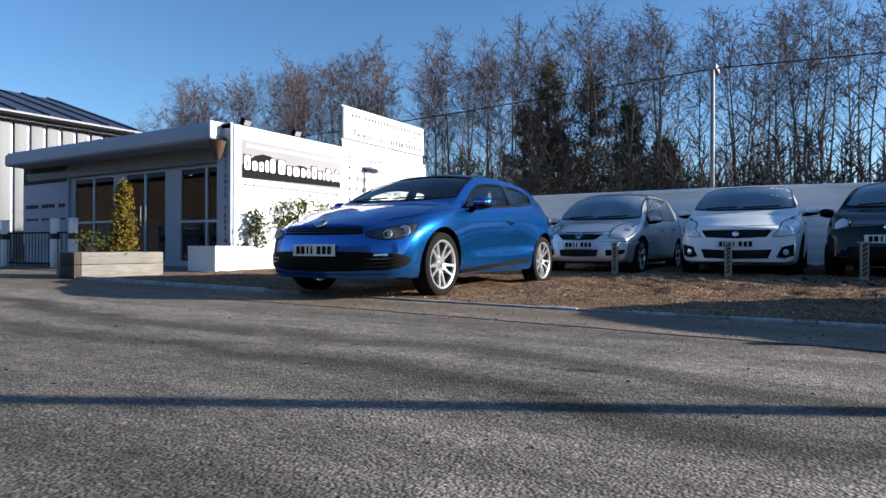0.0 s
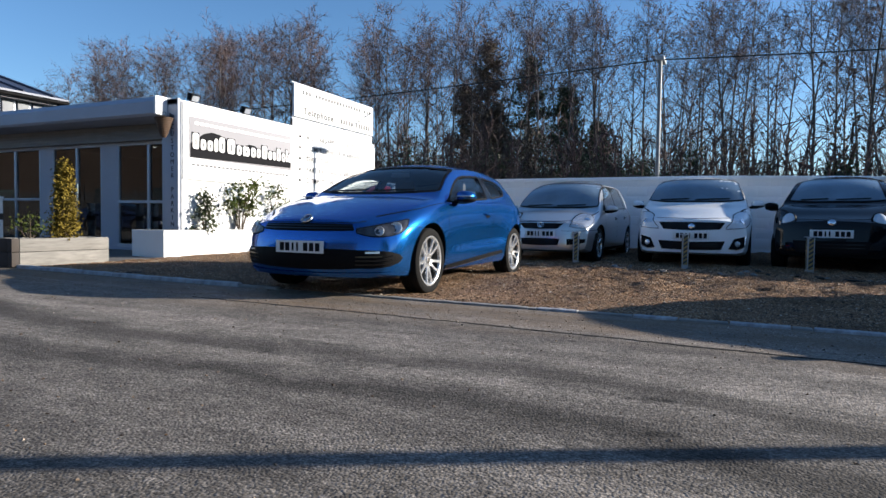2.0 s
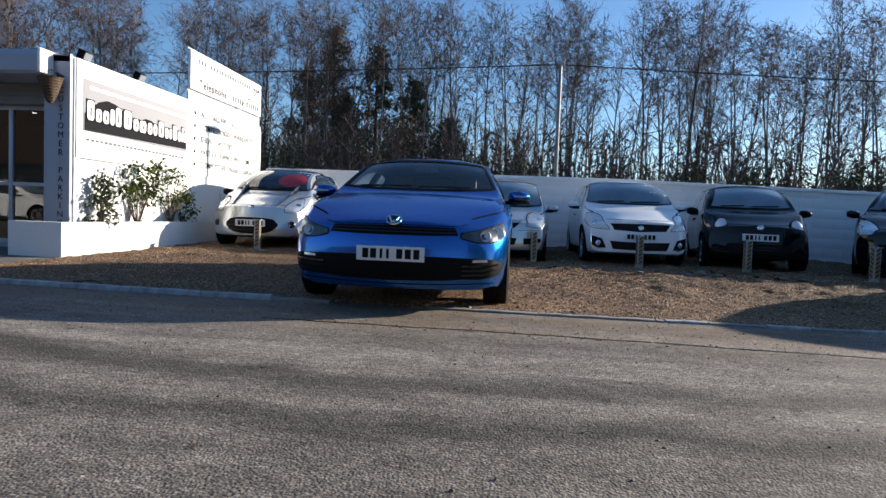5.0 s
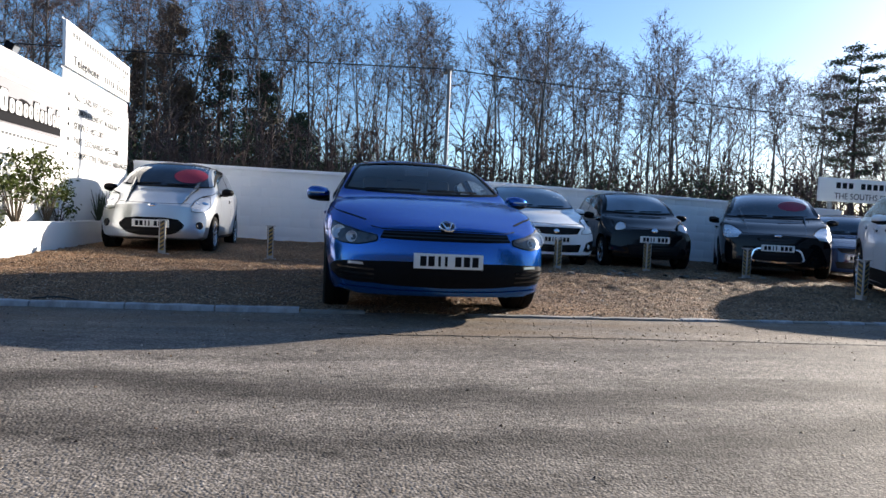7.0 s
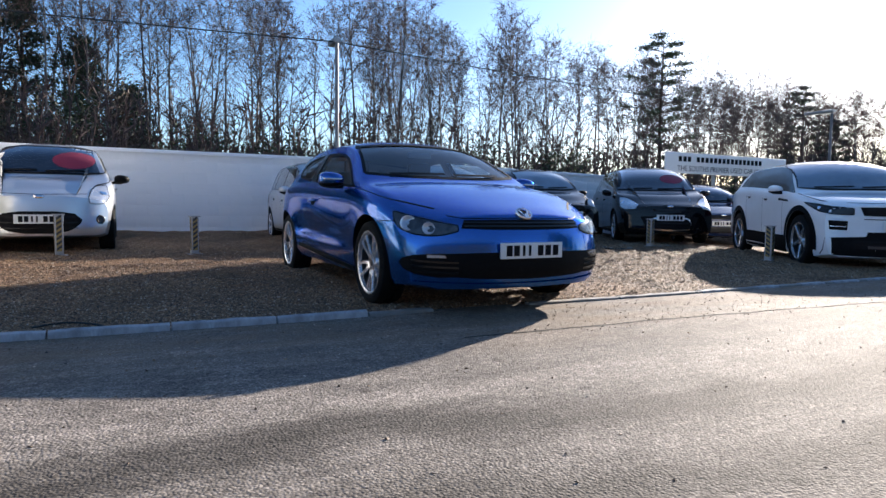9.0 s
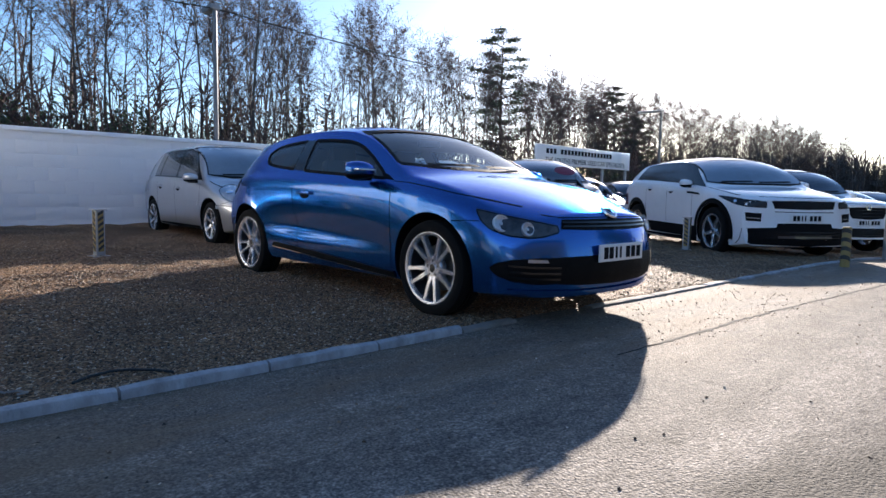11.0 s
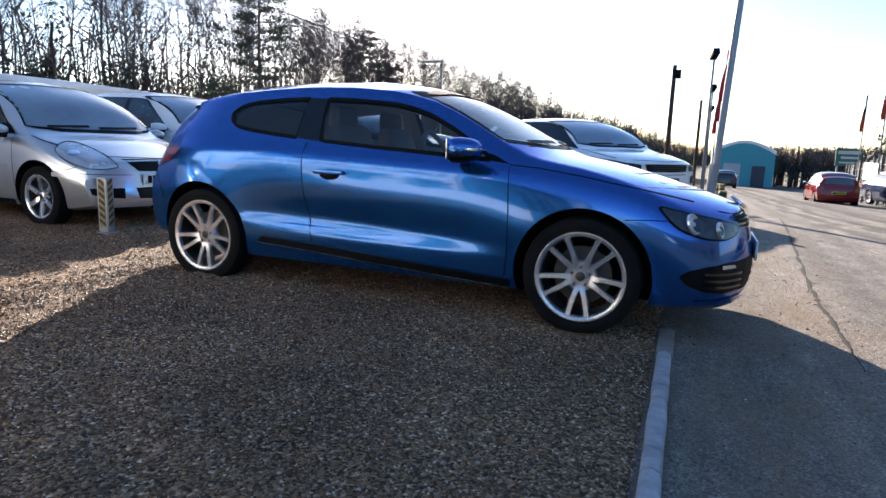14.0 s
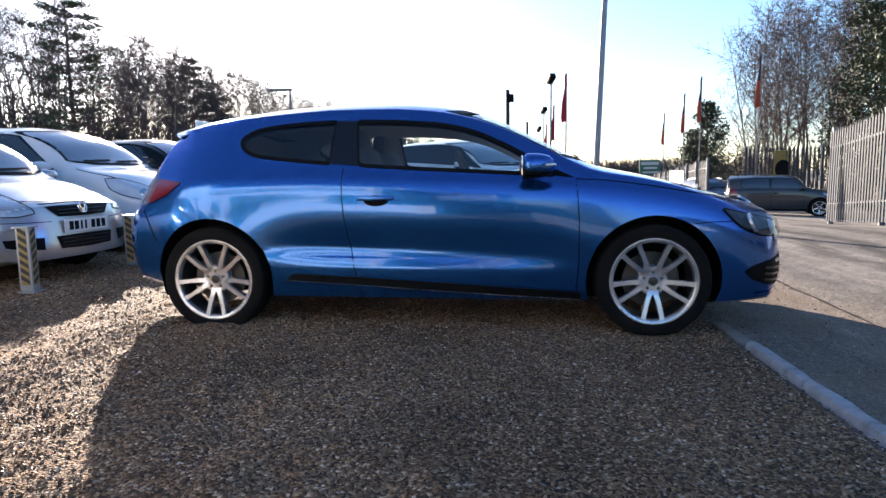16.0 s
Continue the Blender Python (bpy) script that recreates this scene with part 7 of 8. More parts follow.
for x, y, h, sc in ((22.6, -9.03, 6.4, 0.9), (27.2, -8.05, 6.3, 0.9), (32.28, -8.6, 6.3, 0.9), (40.53, -9.4, 6.3, 0.9)):
    flag(x, y, h, M_FLAGDARK, "drooping dark and orange flag on a pale pole", M_FLAG2, sc)
cb = thing("overhead_cable", pose(0, 0, 0), "black overhead cable strung from the lamp post", "cable")
def span(p, q, sag, parent, r=0.014, n=24):
    bm = bmesh.new()
    pts = [Vector(p).lerp(Vector(q), k / n) - Vector((0, 0, sag * 4 * (k / n) * (1 - k / n))) for k in range(n + 1)]
    rings = [[bm.verts.new(c + Vector((0, r * math.cos(i * math.tau / 6), r * math.sin(i * math.tau / 6)))) for i in range(6)] for c in pts]
    for a, b in zip(rings, rings[1:]):
        for i in range(6):
            bm.faces.new((a[i], a[(i + 1) % 6], b[(i + 1) % 6], b[i]))
    part("span", bm, M_CABLE, parent)
span((-26, 10.2, 4.3), (1.95, 9.75, 4.5), 0.25, cb)
span((1.95, 9.75, 4.5), (32.7, 9.6, 4.3), 0.35, cb)

# ---- second board ----
bd = thing("roadside_board", pose(0, 0, 0), "long white sign board on posts above the back wall", "sign")
BY = 9.6
part("panel", boxes((12.4, 18.2, BY, BY + 0.05, 1.85, 2.5), bevel=0.005), M_SIGN, bd)
for x in (12.8, 14.6, 16.4, 18.0):
    part("leg", boxes((x, x + 0.09, BY + 0.05, BY + 0.12, -0.5, 2.2)), M_GALV, bd)
for k in range(20):
    if k != 3:
        part("lettering_bar", boxes((12.95 + k * 0.2, 13.09 + k * 0.2, BY - 0.006, BY, 2.22, 2.38)), M_INK, bd)
words("THE SOUTHS PREMIER USED CAR SPECIALISTS", 0.24, M_GREYINK, bd, pose(12.9, BY - 0.004, 2.0), align="LEFT")

# ---- palisade fences ----
def palisade(p, q, name="palisade_fence", h=2.1, label="galvanised steel palisade fence"):
    p, q = Vector(p), Vector(q)
    f = thing(name, pose(0, 0, 0), label, "fence")
    d = (q - p).normalized()
    nrm = Vector((-d.y, d.x, 0))
    ln = (q - p).length
    ang = math.degrees(math.atan2(d.y, d.x))
    n = max(1, round(ln / 0.14))
    bm = bmesh.new()
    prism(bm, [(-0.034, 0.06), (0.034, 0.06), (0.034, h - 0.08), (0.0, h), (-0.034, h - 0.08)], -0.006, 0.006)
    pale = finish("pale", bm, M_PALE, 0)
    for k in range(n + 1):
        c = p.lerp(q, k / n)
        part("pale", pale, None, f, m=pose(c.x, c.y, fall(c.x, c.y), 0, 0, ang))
    for k in range(int(ln / 2.75) + 2):
        c = p.lerp(q, min(1, k * 2.75 / ln)) + nrm * 0.07
        part("post", boxes((-0.05, 0.05, -0.05, 0.05, -0.1, h + 0.05)), M_GALVPALE, f, m=pose(c.x, c.y, fall(c.x, c.y), 0, 0, ang))
    for z in (0.45, h - 0.4):
        bm = bmesh.new()
        a, b = p + nrm * 0.02, q + nrm * 0.02
        tube(bm, (a.x, a.y, fall(a.x, a.y) + z), (b.x, b.y, fall(b.x, b.y) + z), 0.025, n=4)
        part("rail", bm, M_GALVPALE, f)
    return f
palisade((10.65, -6.27, 0), (6.6, -5.68, 0))
palisade((25.2, -7.95, 0), (46.0, -9.95, 0), h=2.3)
palisade((23.0, -8.76, 0), (22.0, -11.3, 0), h=2.65)
palisade((-10.0, -13.0, 0), (-40.0, -13.5, 0))
copy_thing(b, pose(-21.0, -10.5, 0, 0, 0, 80))
copy_thing(bpy.data.objects["white_hatchback"], pose(-14.5, -9.6, 0, 0, 0, 75))
wb = thing("banner", pose(0, 0, 0), "white banner tied to the fence", "banner")
part("sheet", boxes((0, 5.2, 0.14, 0.17, 1.15, 2.05)), M_SIGN, wb, m=pose(31.0, -8.5, fall(33, -8.6), 0, 0, -5.5))
ns = thing("notice", pose(22.45, -9.95, fall(22, -10), 0, 0, -68), "yellow safety notice with a dark disc on the fence", "sign")
part("panel", boxes((-0.42, 0.42, -0.05, -0.02, 1.45, 2.5)), M_YELLOW, ns)
bm = bmesh.new()
tube(bm, (0, -0.08, 1.75), (0, -0.05, 1.75), 0.37, n=24)
part("disc", bm, M_INK, ns)

# ---- far end of the road ----
teal = thing("teal_unit", pose(76, -1.9, fall(76, -5)), "teal industrial unit with a curved roof", "building")
pts = [(0, 0), (0, 4.0)] + [(-6.5 * k / 10, 4.0 + 1.2 * math.sin(math.pi * k / 10)) for k in range(1, 10)] + [(-6.5, 4.0), (-6.5, 0)]
bm = bmesh.new()
prism(bm, pts, 0, 14, "x")
part("wall", bm, M_TEAL, teal)
bm = bmesh.new()
prism(bm, [(y * 1.02 + 0.06, z + 0.1) for y, z in pts[1:-1]] + [(y, z - 0.25) for y, z in pts[1:-1]][::-1], -0.15, 14, "x")
part("roof", bm, M_SIGN, teal)
part("roller_door", boxes((-0.06, 0.0, -3.0, -1.2, 0, 2.6)), M_ALU, teal)
part("door", boxes((-0.06, 0.0, -5.6, -4.2, 0, 2.4)), M_ROOF, teal)
gs = thing("green_sign", pose(60, -12.5, fall(60, -10)), "green name board on two posts", "sign")
part("panel", boxes((-0.05, 0.05, -1.0, 1.0, 2.6, 4.1)), M_GREENSIGN, gs)
for row in ((-0.07, -0.05, -0.85, 0.85, 3.6, 3.9), (-0.07, -0.05, -0.7, 0.6, 3.2, 3.4), (-0.07, -0.05, -0.8, 0.7, 2.8, 2.95)):
    part("lettering_bar", boxes(row), M_PALEIN, gs)
for y in (-0.8, 0.8):
    part("post", boxes((-0.06, 0.06, y - 0.06, y + 0.06, 0, 2.6)), M_GALV, gs)


# ---- trees ----
def tubes_mesh(name, segs, material, n=3, fine=()):
    """One mesh of many open tapered bars (p, q, r0, r1); the finest sprays are slim blades."""
    P, Q = np.array([s[0] for s in segs]), np.array([s[1] for s in segs])
    r0, r1 = np.array([s[2] for s in segs])[:, None], np.array([s[3] for s in segs])[:, None]
    d = Q - P
    d /= np.linalg.norm(d, axis=1)[:, None] + 1e-9
    ref = np.where(np.abs(d[:, 2:3]) > 0.9, np.array([[1.0, 0, 0]]), np.array([[0, 0, 1.0]]))
    x = np.cross(d, ref)
    x /= np.linalg.norm(x, axis=1)[:, None] + 1e-9
    y = np.cross(d, x)
    vs = []
    for c, r in ((P, r0), (Q, r1)):
        for k in range(n):
            a = k * math.tau / n
            vs.append(c + r * (x * math.cos(a) + y * math.sin(a)))
    V = np.stack(vs, 1).reshape(-1, 3)
    f = []
    for k in range(n):
        j = (k + 1) % n
        f.append((k, j, n + j, n + k))
    F = (np.arange(len(segs))[:, None, None] * 2 * n + np.array(f)[None]).reshape(-1, 4)
    V, F = V.tolist(), F.tolist()
    if len(fine):
        A, B = np.array([s[0] for s in fine]), np.array([s[1] for s in fine])
        w = np.cross(B - A, np.random.default_rng(len(fine)).normal(size=A.shape))
        w /= np.linalg.norm(w, axis=1)[:, None] + 1e-9
        w *= 1.35 * np.array([s[2] for s in fine])[:, None]
        k = len(V)
        V += np.stack((A - w, A + w, B), 1).reshape(-1, 3).tolist()
        F += (k + np.arange(len(fine))[:, None] * 3 + np.arange(3)[None]).tolist()
    me = bpy.data.meshes.new(name)
    me.from_pydata(V, [], F)
    me.materials.append(material)
    me.polygons.foreach_set("use_smooth", [True] * len(me.polygons))
    return me


def leaves_mesh(name, pts, size, material, rng, flat=0.0):
    """Small pointed leaves, turned every way."""
    n = len(pts)
    P = np.array(pts)
    a = rng.normal(size=(n, 3))
    a[:, 2] *= 1 - flat
    a /= np.linalg.norm(a, axis=1)[:, None]
    b = np.cross(a, rng.normal(size=(n, 3)))
    b /= np.linalg.norm(b, axis=1)[:, None]
    s = size * rng.uniform(0.6, 1.3, (n, 1))
    V = np.stack([P - a * s, P + b * s * 0.5, P + a * s, P - b * s * 0.5], 1).reshape(-1, 3)
    F = (np.arange(n)[:, None] * 4 + np.arange(4)[None]).tolist()
    me = bpy.data.meshes.new(name)
    me.from_pydata(V.tolist(), [], F)
    me.materials.append(material)
    return me


def grow(seed, H, spread, stems=1, first=0.3, boughs=29, twigs=5, thick=0.0066, upright=1.15, girth=0.0075):
    """Trunk, branch and twig bars of a bare tree: an oval crown of rising boughs that end in fine hanging sprays."""
    rng = np.random.default_rng(seed)
    trunk, bough, twig, fine = [], [], [], []
    def limb(p, d, ln, r, n, wander, lift, taper, into):
        q, d, pts = np.array(p, float), np.array(d, float) / np.linalg.norm(d), []
        for i in range(n):
            d = d + rng.normal(0, wander, 3) + np.array([0, 0, lift])
            d /= np.linalg.norm(d)
            e = q + d * ln / n
            into.append((q, e, r * (1 - (1 - taper) * i / n), r * (1 - (1 - taper) * (i + 1) / n)))
            pts.append((q, e, d.copy()))
            q = e
        return pts
    for s in range(stems):
        lean = rng.normal(0, 0.03 + 0.07 * (stems > 1), 2)
        off = rng.normal(0, 0.04 * (stems > 1), 2)
        main = limb((off[0], off[1], -0.1), (lean[0], lean[1], 1), H * (1.0 if s == 0 else rng.uniform(0.8, 0.97)), girth * H * rng.uniform(0.85, 1.15) / (1 if stems == 1 else 1.25), 10, 0.035, 0.05, 0.10, trunk)
        nb = int(boughs / stems ** 0.6)
        for b in range(nb):
            u = ((b + rng.random()) / nb) ** 0.85
            t = first + (0.985 - first) * u
            k = min(int(t * 10), 9)
            p = main[k][0] + (main[k][1] - main[k][0]) * (t * 10 - k)
            az = 2.4 * b + rng.normal(0, 0.5)
            ln = spread * (0.35 + 1.5 * u ** 0.55 * (1 - u) ** 0.75) * rng.uniform(0.7, 1.2)
            br = limb(p, (math.cos(az), math.sin(az), upright * rng.uniform(0.7, 1.3)), ln, max(0.010, 0.030 * (1.15 - u)), 4, 0.13, 0.02, 0.3, bough)
            for j in range(1, 5):
                q = br[j - 1]
                for _ in range(2 if j < 4 else 3):
                    d2 = q[2] + rng.normal(0, 0.6, 3)
                    sb = limb(q[0] + (q[1] - q[0]) * rng.uniform(0.3, 1.0), d2, (0.30 + 0.28 * ln) * rng.uniform(0.6, 1.15), 0.0085, 2, 0.22, 0.0, 0.5, twig)
                    for g in range(twigs):
                        w = sb[rng.integers(0, 2)]
                        c = w[0] + (w[1] - w[0]) * rng.uniform(0.2, 1.0)
                        d3 = w[2] * 0.8 + rng.normal(0, 0.6, 3) + np.array([0, 0, -0.12])
                        d3 /= np.linalg.norm(d3)
                        fine.append((c, c + d3 * rng.uniform(0.22, 0.62), thick))
    return trunk, bough, twig, fine


def tree_meshes(seed, H, spread, stems=1, first=0.3, **more):
    t, b, w, f = grow(seed, H, spread, stems, first, **more)
    return tubes_mesh("trunk", t, M_BIRCH, 5), tubes_mesh("crown", b + w[:40], M_TWIG, 3, [(q[0], q[1], q[2]) for q in w[40:]] + f)


KINDS = [tree_meshes(11, 11.0, 2.1, 1, 0.36), tree_meshes(12, 11.0, 1.8, 1, 0.42), tree_meshes(13, 11.0, 2.0, 2, 0.34), tree_meshes(14, 11.0, 2.3, 1, 0.33, upright=0.95), tree_meshes(15, 11.0, 1.8, 2, 0.42),
         tree_meshes(16, 11.0, 2.5, 3, 0.18, boughs=36), tree_meshes(17, 11.0, 2.5, 1, 0.36, thick=0.008, boughs=28), tree_meshes(18, 11.0, 2.3, 2, 0.38, thick=0.008, boughs=28),
         tree_meshes(21, 11.0, 1.1, 1, 0.62, boughs=14), tree_meshes(22, 11.0, 1.2, 1, 0.56, boughs=15), tree_meshes(23, 11.0, 1.0, 1, 0.66, boughs=13)]


def plant(k, x, y, s, turn, label="bare winter birch with fine brown twigs", zs=1.0):
    t = thing("birch_tree", pose(x, y, fall(x, y) - 0.1, 0, 0, turn), label, "tree", "birch wood behind the wall")
    for nm, me in zip(("trunk", "crown"), KINDS[k]):
        part(nm, me, None, t)
    t.scale = (s, s, s * zs)
    return t


rng = random.Random(5)
TOPS = curve_at([(-60, 1.10), (-25, 1.10), (-12, 1.04), (-2, 1.0), (8, 1.03), (20, 0.97), (32, 0.95), (50, 1.02), (80, 1.14), (125, 1.22)])
# three loose rows behind the wall; crowns end near one level
for row, (y, step, x0, x1, s0) in enumerate(((20.0, 2.6, -30, 34, 0.84), (25.0, 2.3, -38, 56, 0.98), (30.5, 2.6, -50, 125, 1.12), (36.0, 3.2, 48, 130, 1.16))):
    x = x0
    while x < x1:
        s = rng.uniform(0.92, 1.03) * s0 * TOPS(x)
        plant((0, 1, 2, 3, 4, 0, 3, 4, 5)[rng.randrange(9)] if x < 42 else 6 + rng.randrange(2), x + rng.uniform(-0.7, 0.7), y + rng.uniform(-1.8, 1.8), s, rng.uniform(0, 360))
        x += step * rng.uniform(0.75, 1.25)
for k in range(70):
    x = -32 + 78 * (k + rng.random()) / 70
    y = rng.uniform(19, 33)
    plant(8 + k % 3, x, y, rng.uniform(0.90, 1.02) * TOPS(x) * (0.60 + 0.016 * y), rng.uniform(0, 360), "slim bare birch with a straight trunk")


def pine(x, y, H, seed):
    """A pine with a bare lower trunk and flat, layered plates of needles."""
    r = np.random.default_rng(seed)
    t = thing("scots_pine", pose(x, y, fall(x, y) - 0.1), "tall dark pine with layered flat boughs", "tree", "pines")
    seg = [((0.05 * math.sin(k), 0, H * k / 8), (0.05 * math.sin(k + 1), 0, H * (k + 1) / 8), 0.19 * (1 - k / 8.6), 0.19 * (1 - (k + 1) / 8.6)) for k in range(8)]
    pts = []
    for b in range(34):
        u = (b + 0.5 * r.random()) / 34
        z = H * (0.36 + 0.62 * u)
        a, ln = 2.4 * b + r.normal(0, 0.4), H * (0.05 + 0.20 * (1 - u) ** 0.7 * min(1.0, 0.45 + 2.2 * u)) * r.uniform(0.6, 1.25)
        e = np.array([ln * math.cos(a), ln * math.sin(a), z + 0.10 * ln])
        seg.append(((0, 0, z - 0.1), tuple(e), 0.035, 0.012))
        side = np.array([-math.sin(a), math.cos(a), 0])
        for c in range(9):
            q = r.uniform(0.35, 1.08)
            cc = np.array([0, 0, z - 0.1]) * (1 - q) + e * q + side * r.normal(0, 0.16 * ln) + np.array([0, 0, r.normal(0.05, 0.05)])
            pts += list(cc + r.normal(0, 1, (34, 3)) * (0.24, 0.24, 0.07))
    part("trunk", tubes_mesh("trunk", seg, M_PINEBARK, 7), None, t)
    part("crown", leaves_mesh("crown", pts, 0.075, M_NEEDLE, r, 0.5), None, t)
    return t


pine(28.7, 25.5, 12.6, 1)
pine(47.9, 28.4, 12.3, 2)
pine(55.0, 30.0, 10.6, 3)


def conifer(x, y, H, w, seed, material, boughs=110):
    """A dense dull cypress: short boughs all the way up, each a spray of fine foliage."""
    r = np.random.default_rng(seed)
    t = thing("cypress_tree", pose(x, y, fall(x, y) - 0.1), "dense dull brown-green conifer", "tree", "dark evergreens")
    seg = [((0, 0, H * k / 6), (0, 0, H * (k + 1) / 6), 0.17 * (1 - k / 6.5), 0.17 * (1 - (k + 1) / 6.5)) for k in range(6)]
    pts = []
    for b in range(boughs):
        u = ((b + r.random()) / boughs) ** 0.9
        z, a = H * (0.04 + 0.93 * u), r.uniform(0, math.tau)
        ln = w * (1 - u ** 1.8) ** 0.8 * r.uniform(0.55, 1.1) + 0.15
        e = np.array([ln * math.cos(a), ln * math.sin(a), z + 0.25 * ln])
        seg.append(((0, 0, z), tuple(e), 0.022, 0.008))
        for c in range(6):
            q = r.uniform(0.35, 1.05)
            pts += list(np.array([e[0] * q, e[1] * q, z + 0.25 * ln * q]) + r.normal(0, 1, (12, 3)) * (0.17, 0.17, 0.14))
    part("trunk", tubes_mesh("trunk", seg, M_PINEBARK, 6), None, t)
    part("crown", leaves_mesh("crown", pts, 0.078, material, r), None, t)


for i, (x, y, H, w) in enumerate(((-7.9, 24.6, 9.8, 1.6), (-5.9, 25.2, 9.0, 1.7), (-9.6, 25.4, 7.8, 1.5), (-3.9, 24.8, 7.2, 1.5), (-6.9, 23.0, 6.0, 1.5), (-2.2, 24.0, 5.2, 1.4))):
    conifer(x, y, H, w, 200 + i, M_BROWNNEEDLE if i % 2 == 0 else M_NEEDLE)


def evergreen(x, y, H, w, seed, material, name="ivy_clad_tree", label="ivy-clad tree, dense and dark"):
    r = np.random.default_rng(seed)
    t = thing(name, pose(x, y, fall(x, y) - 0.1), label, "tree", "dark evergreens behind the wall")
    seg = [((0, 0, H * k / 6), (0.1 * math.sin(k * 2 + seed), 0.08 * math.cos(k * 3), H * (k + 1) / 6), 0.16 * (1 - k / 7), 0.16 * (1 - (k + 1) / 7)) for k in range(6)]
    pts = []
    for c in range(int(26 * H / 5)):
        z = H * r.uniform(0.03, 1.0)
        rad = w * (1 - 0.75 * (z / H) ** 1.5) * r.uniform(0.2, 1.0)
        a = r.uniform(0, math.tau)
        cc = np.array([rad * math.cos(a), rad * math.sin(a), z])
        seg.append(((0, 0, max(0.1, z - 0.4)), tuple(cc), 0.02, 0.008))
        pts += list(cc + r.normal(0, 1, (95, 3)) * (0.27, 0.27, 0.27))
    part("trunk", tubes_mesh("trunk", seg, M_PINEBARK, 6), None, t)
    part("crown", leaves_mesh("crown", pts, 0.058, material, r), None, t)


for i, (x, y, H, w) in enumerate(((-7.5, 17.5, 3.4, 0.5), (-5.6, 18.3, 3.0, 0.6), (-3.6, 17.2, 3.6, 0.45), (-1.8, 18.5, 2.9, 0.6), (-0.3, 17.6, 2.9, 0.6), (-9.0, 18.2, 4.0, 0.5))):
    evergreen(x, y, H, w, 30 + i, M_IVY)
r2 = random.Random(8)
for i in range(64):
    x = -14 + i * 0.98 + r2.uniform(-0.5, 0.5)
    evergreen(x, 13.0 + r2.uniform(-1, 3.2), r2.uniform(2.1, 2.9) + (0.8 if i % 9 == 3 else 0), r2.uniform(0.8, 1.2), 60 + i, M_IVY if i % 3 else M_BROWNNEEDLE, "holly_bush", "dark evergreen bush behind the wall")

def scrub(seed, n, x0, x1, y0, y1, h0, h1):
    """Thin leafless undergrowth: leaning stems, each with a few twigs."""
    r = np.random.default_rng(seed)
    seg, fine = [], []
    for _ in range(n):
        x, y = r.uniform(x0, x1), r.uniform(y0, y1)
        h = r.uniform(0.45, 1.0) * (h0 + (h1 - h0) * (x - x0) / (x1 - x0))
        g = fall(x, y) - 0.1
        a = np.array([x, y, g])
        tip = np.array([x + r.normal(0, 0.12) * h, y + r.normal(0, 0.1) * h, g + h])
        k = 0.5 * (a + tip) + r.normal(0, 0.12, 3)
        seg += [(a, k, 0.035, 0.022), (k, tip, 0.022, 0.008)]
        for _ in range(16):
            t = r.uniform(0.25, 1.0)
            c = a + (k - a) * 2 * t if t < 0.5 else k + (tip - k) * (2 * t - 1)
            e = c + np.array([r.normal(0, 0.4), r.normal(0, 0.4), r.uniform(0.1, 0.9)]) * (0.5 + 0.08 * h)
            fine.append((c, e, 0.016))
    tagged(part("undergrowth", tubes_mesh("undergrowth", seg, M_TWIG, 3, fine), None), "bare thorny undergrowth between the trees", "undergrowth", kind="stuff")


scrub(41, 1500, -55, 3, 30, 46, 8.5, 7.0)
scrub(42, 1000, 3, 60, 30, 44, 5.0, 4.0)
scrub(44, 1300, -14, 48, 12.5, 18, 4.0, 3.7)
scrub(43, 600, 55, 135, 32, 40, 8.0, 9.5)

# trees across the road, and the far woods
for i, (x, y, s, k) in enumerate(((33, -13.5, 0.80, 6), (30, -15, 0.80, 3), (36, -15.5, 0.80, 7), (28, -15.5, 0.8, 6), (31.5, -16.5, 0.85, 7), (26, -14.9, 0.80, 5), (34.5, -17, 0.85, 3), (38.5, -14.5, 0.72, 5), (50, -24, 0.9, 2), (55, -22, 0.85, 4), (46, -27, 0.9, 1), (70, -22, 0.8, 0), (64, -26, 0.85, 2))):
    plant(k, x, y, s, 40 * i, "bare winter tree across the road")
for i in range(16):
    q = (i + rng.random()) / 16
    d = rng.uniform(0.0, 9.0)
    plant((5, 6, 7, 6, 2)[i % 5], 38.5 - 9.5 * q + 0.87 * d, -14.4 - 2.6 * q - 0.40 * d, rng.uniform(1.05, 1.3), 55 * i, "tall bare tree behind the gateway fence")
for i, (x, y, H, w) in enumerate(((24.5, -14.4, 10.6, 2.1), (22.0, -14.2, 11.4, 2.3), (19.5, -14.4, 11.0, 2.4), (23.2, -15.6, 11.6, 2.3), (16.5, -14.4, 10.8, 2.4), (43, -12.2, 5.4, 1.5), (46, -13, 4.6, 1.6))):
    conifer(x, y, H, w, 220 + i, M_NEEDLE, 150 if H > 10 else 100)
conifer(36.6, -11.1, 6.6, 2.1, 128, M_NEEDLE, 120)
evergreen(36.2, -10.9, 4.0, 1.8, 124, M_IVY, "evergreen_tree", "dark pointed evergreen across the road")
evergreen(37.0, -10.6, 3.6, 1.7, 125, M_BROWNNEEDLE, "evergreen_tree", "brown-leaved bush beside a dark evergreen")
evergreen(31.8, -11.3, 3.3, 1.8, 126, M_BROWNNEEDLE, "beech_hedge", "brown-leaved hedge bush behind the gateway fence")
evergreen(29.6, -11.6, 3.6, 1.8, 127, M_BROWNNEEDLE, "beech_hedge", "brown-leaved hedge bush behind the gateway fence")


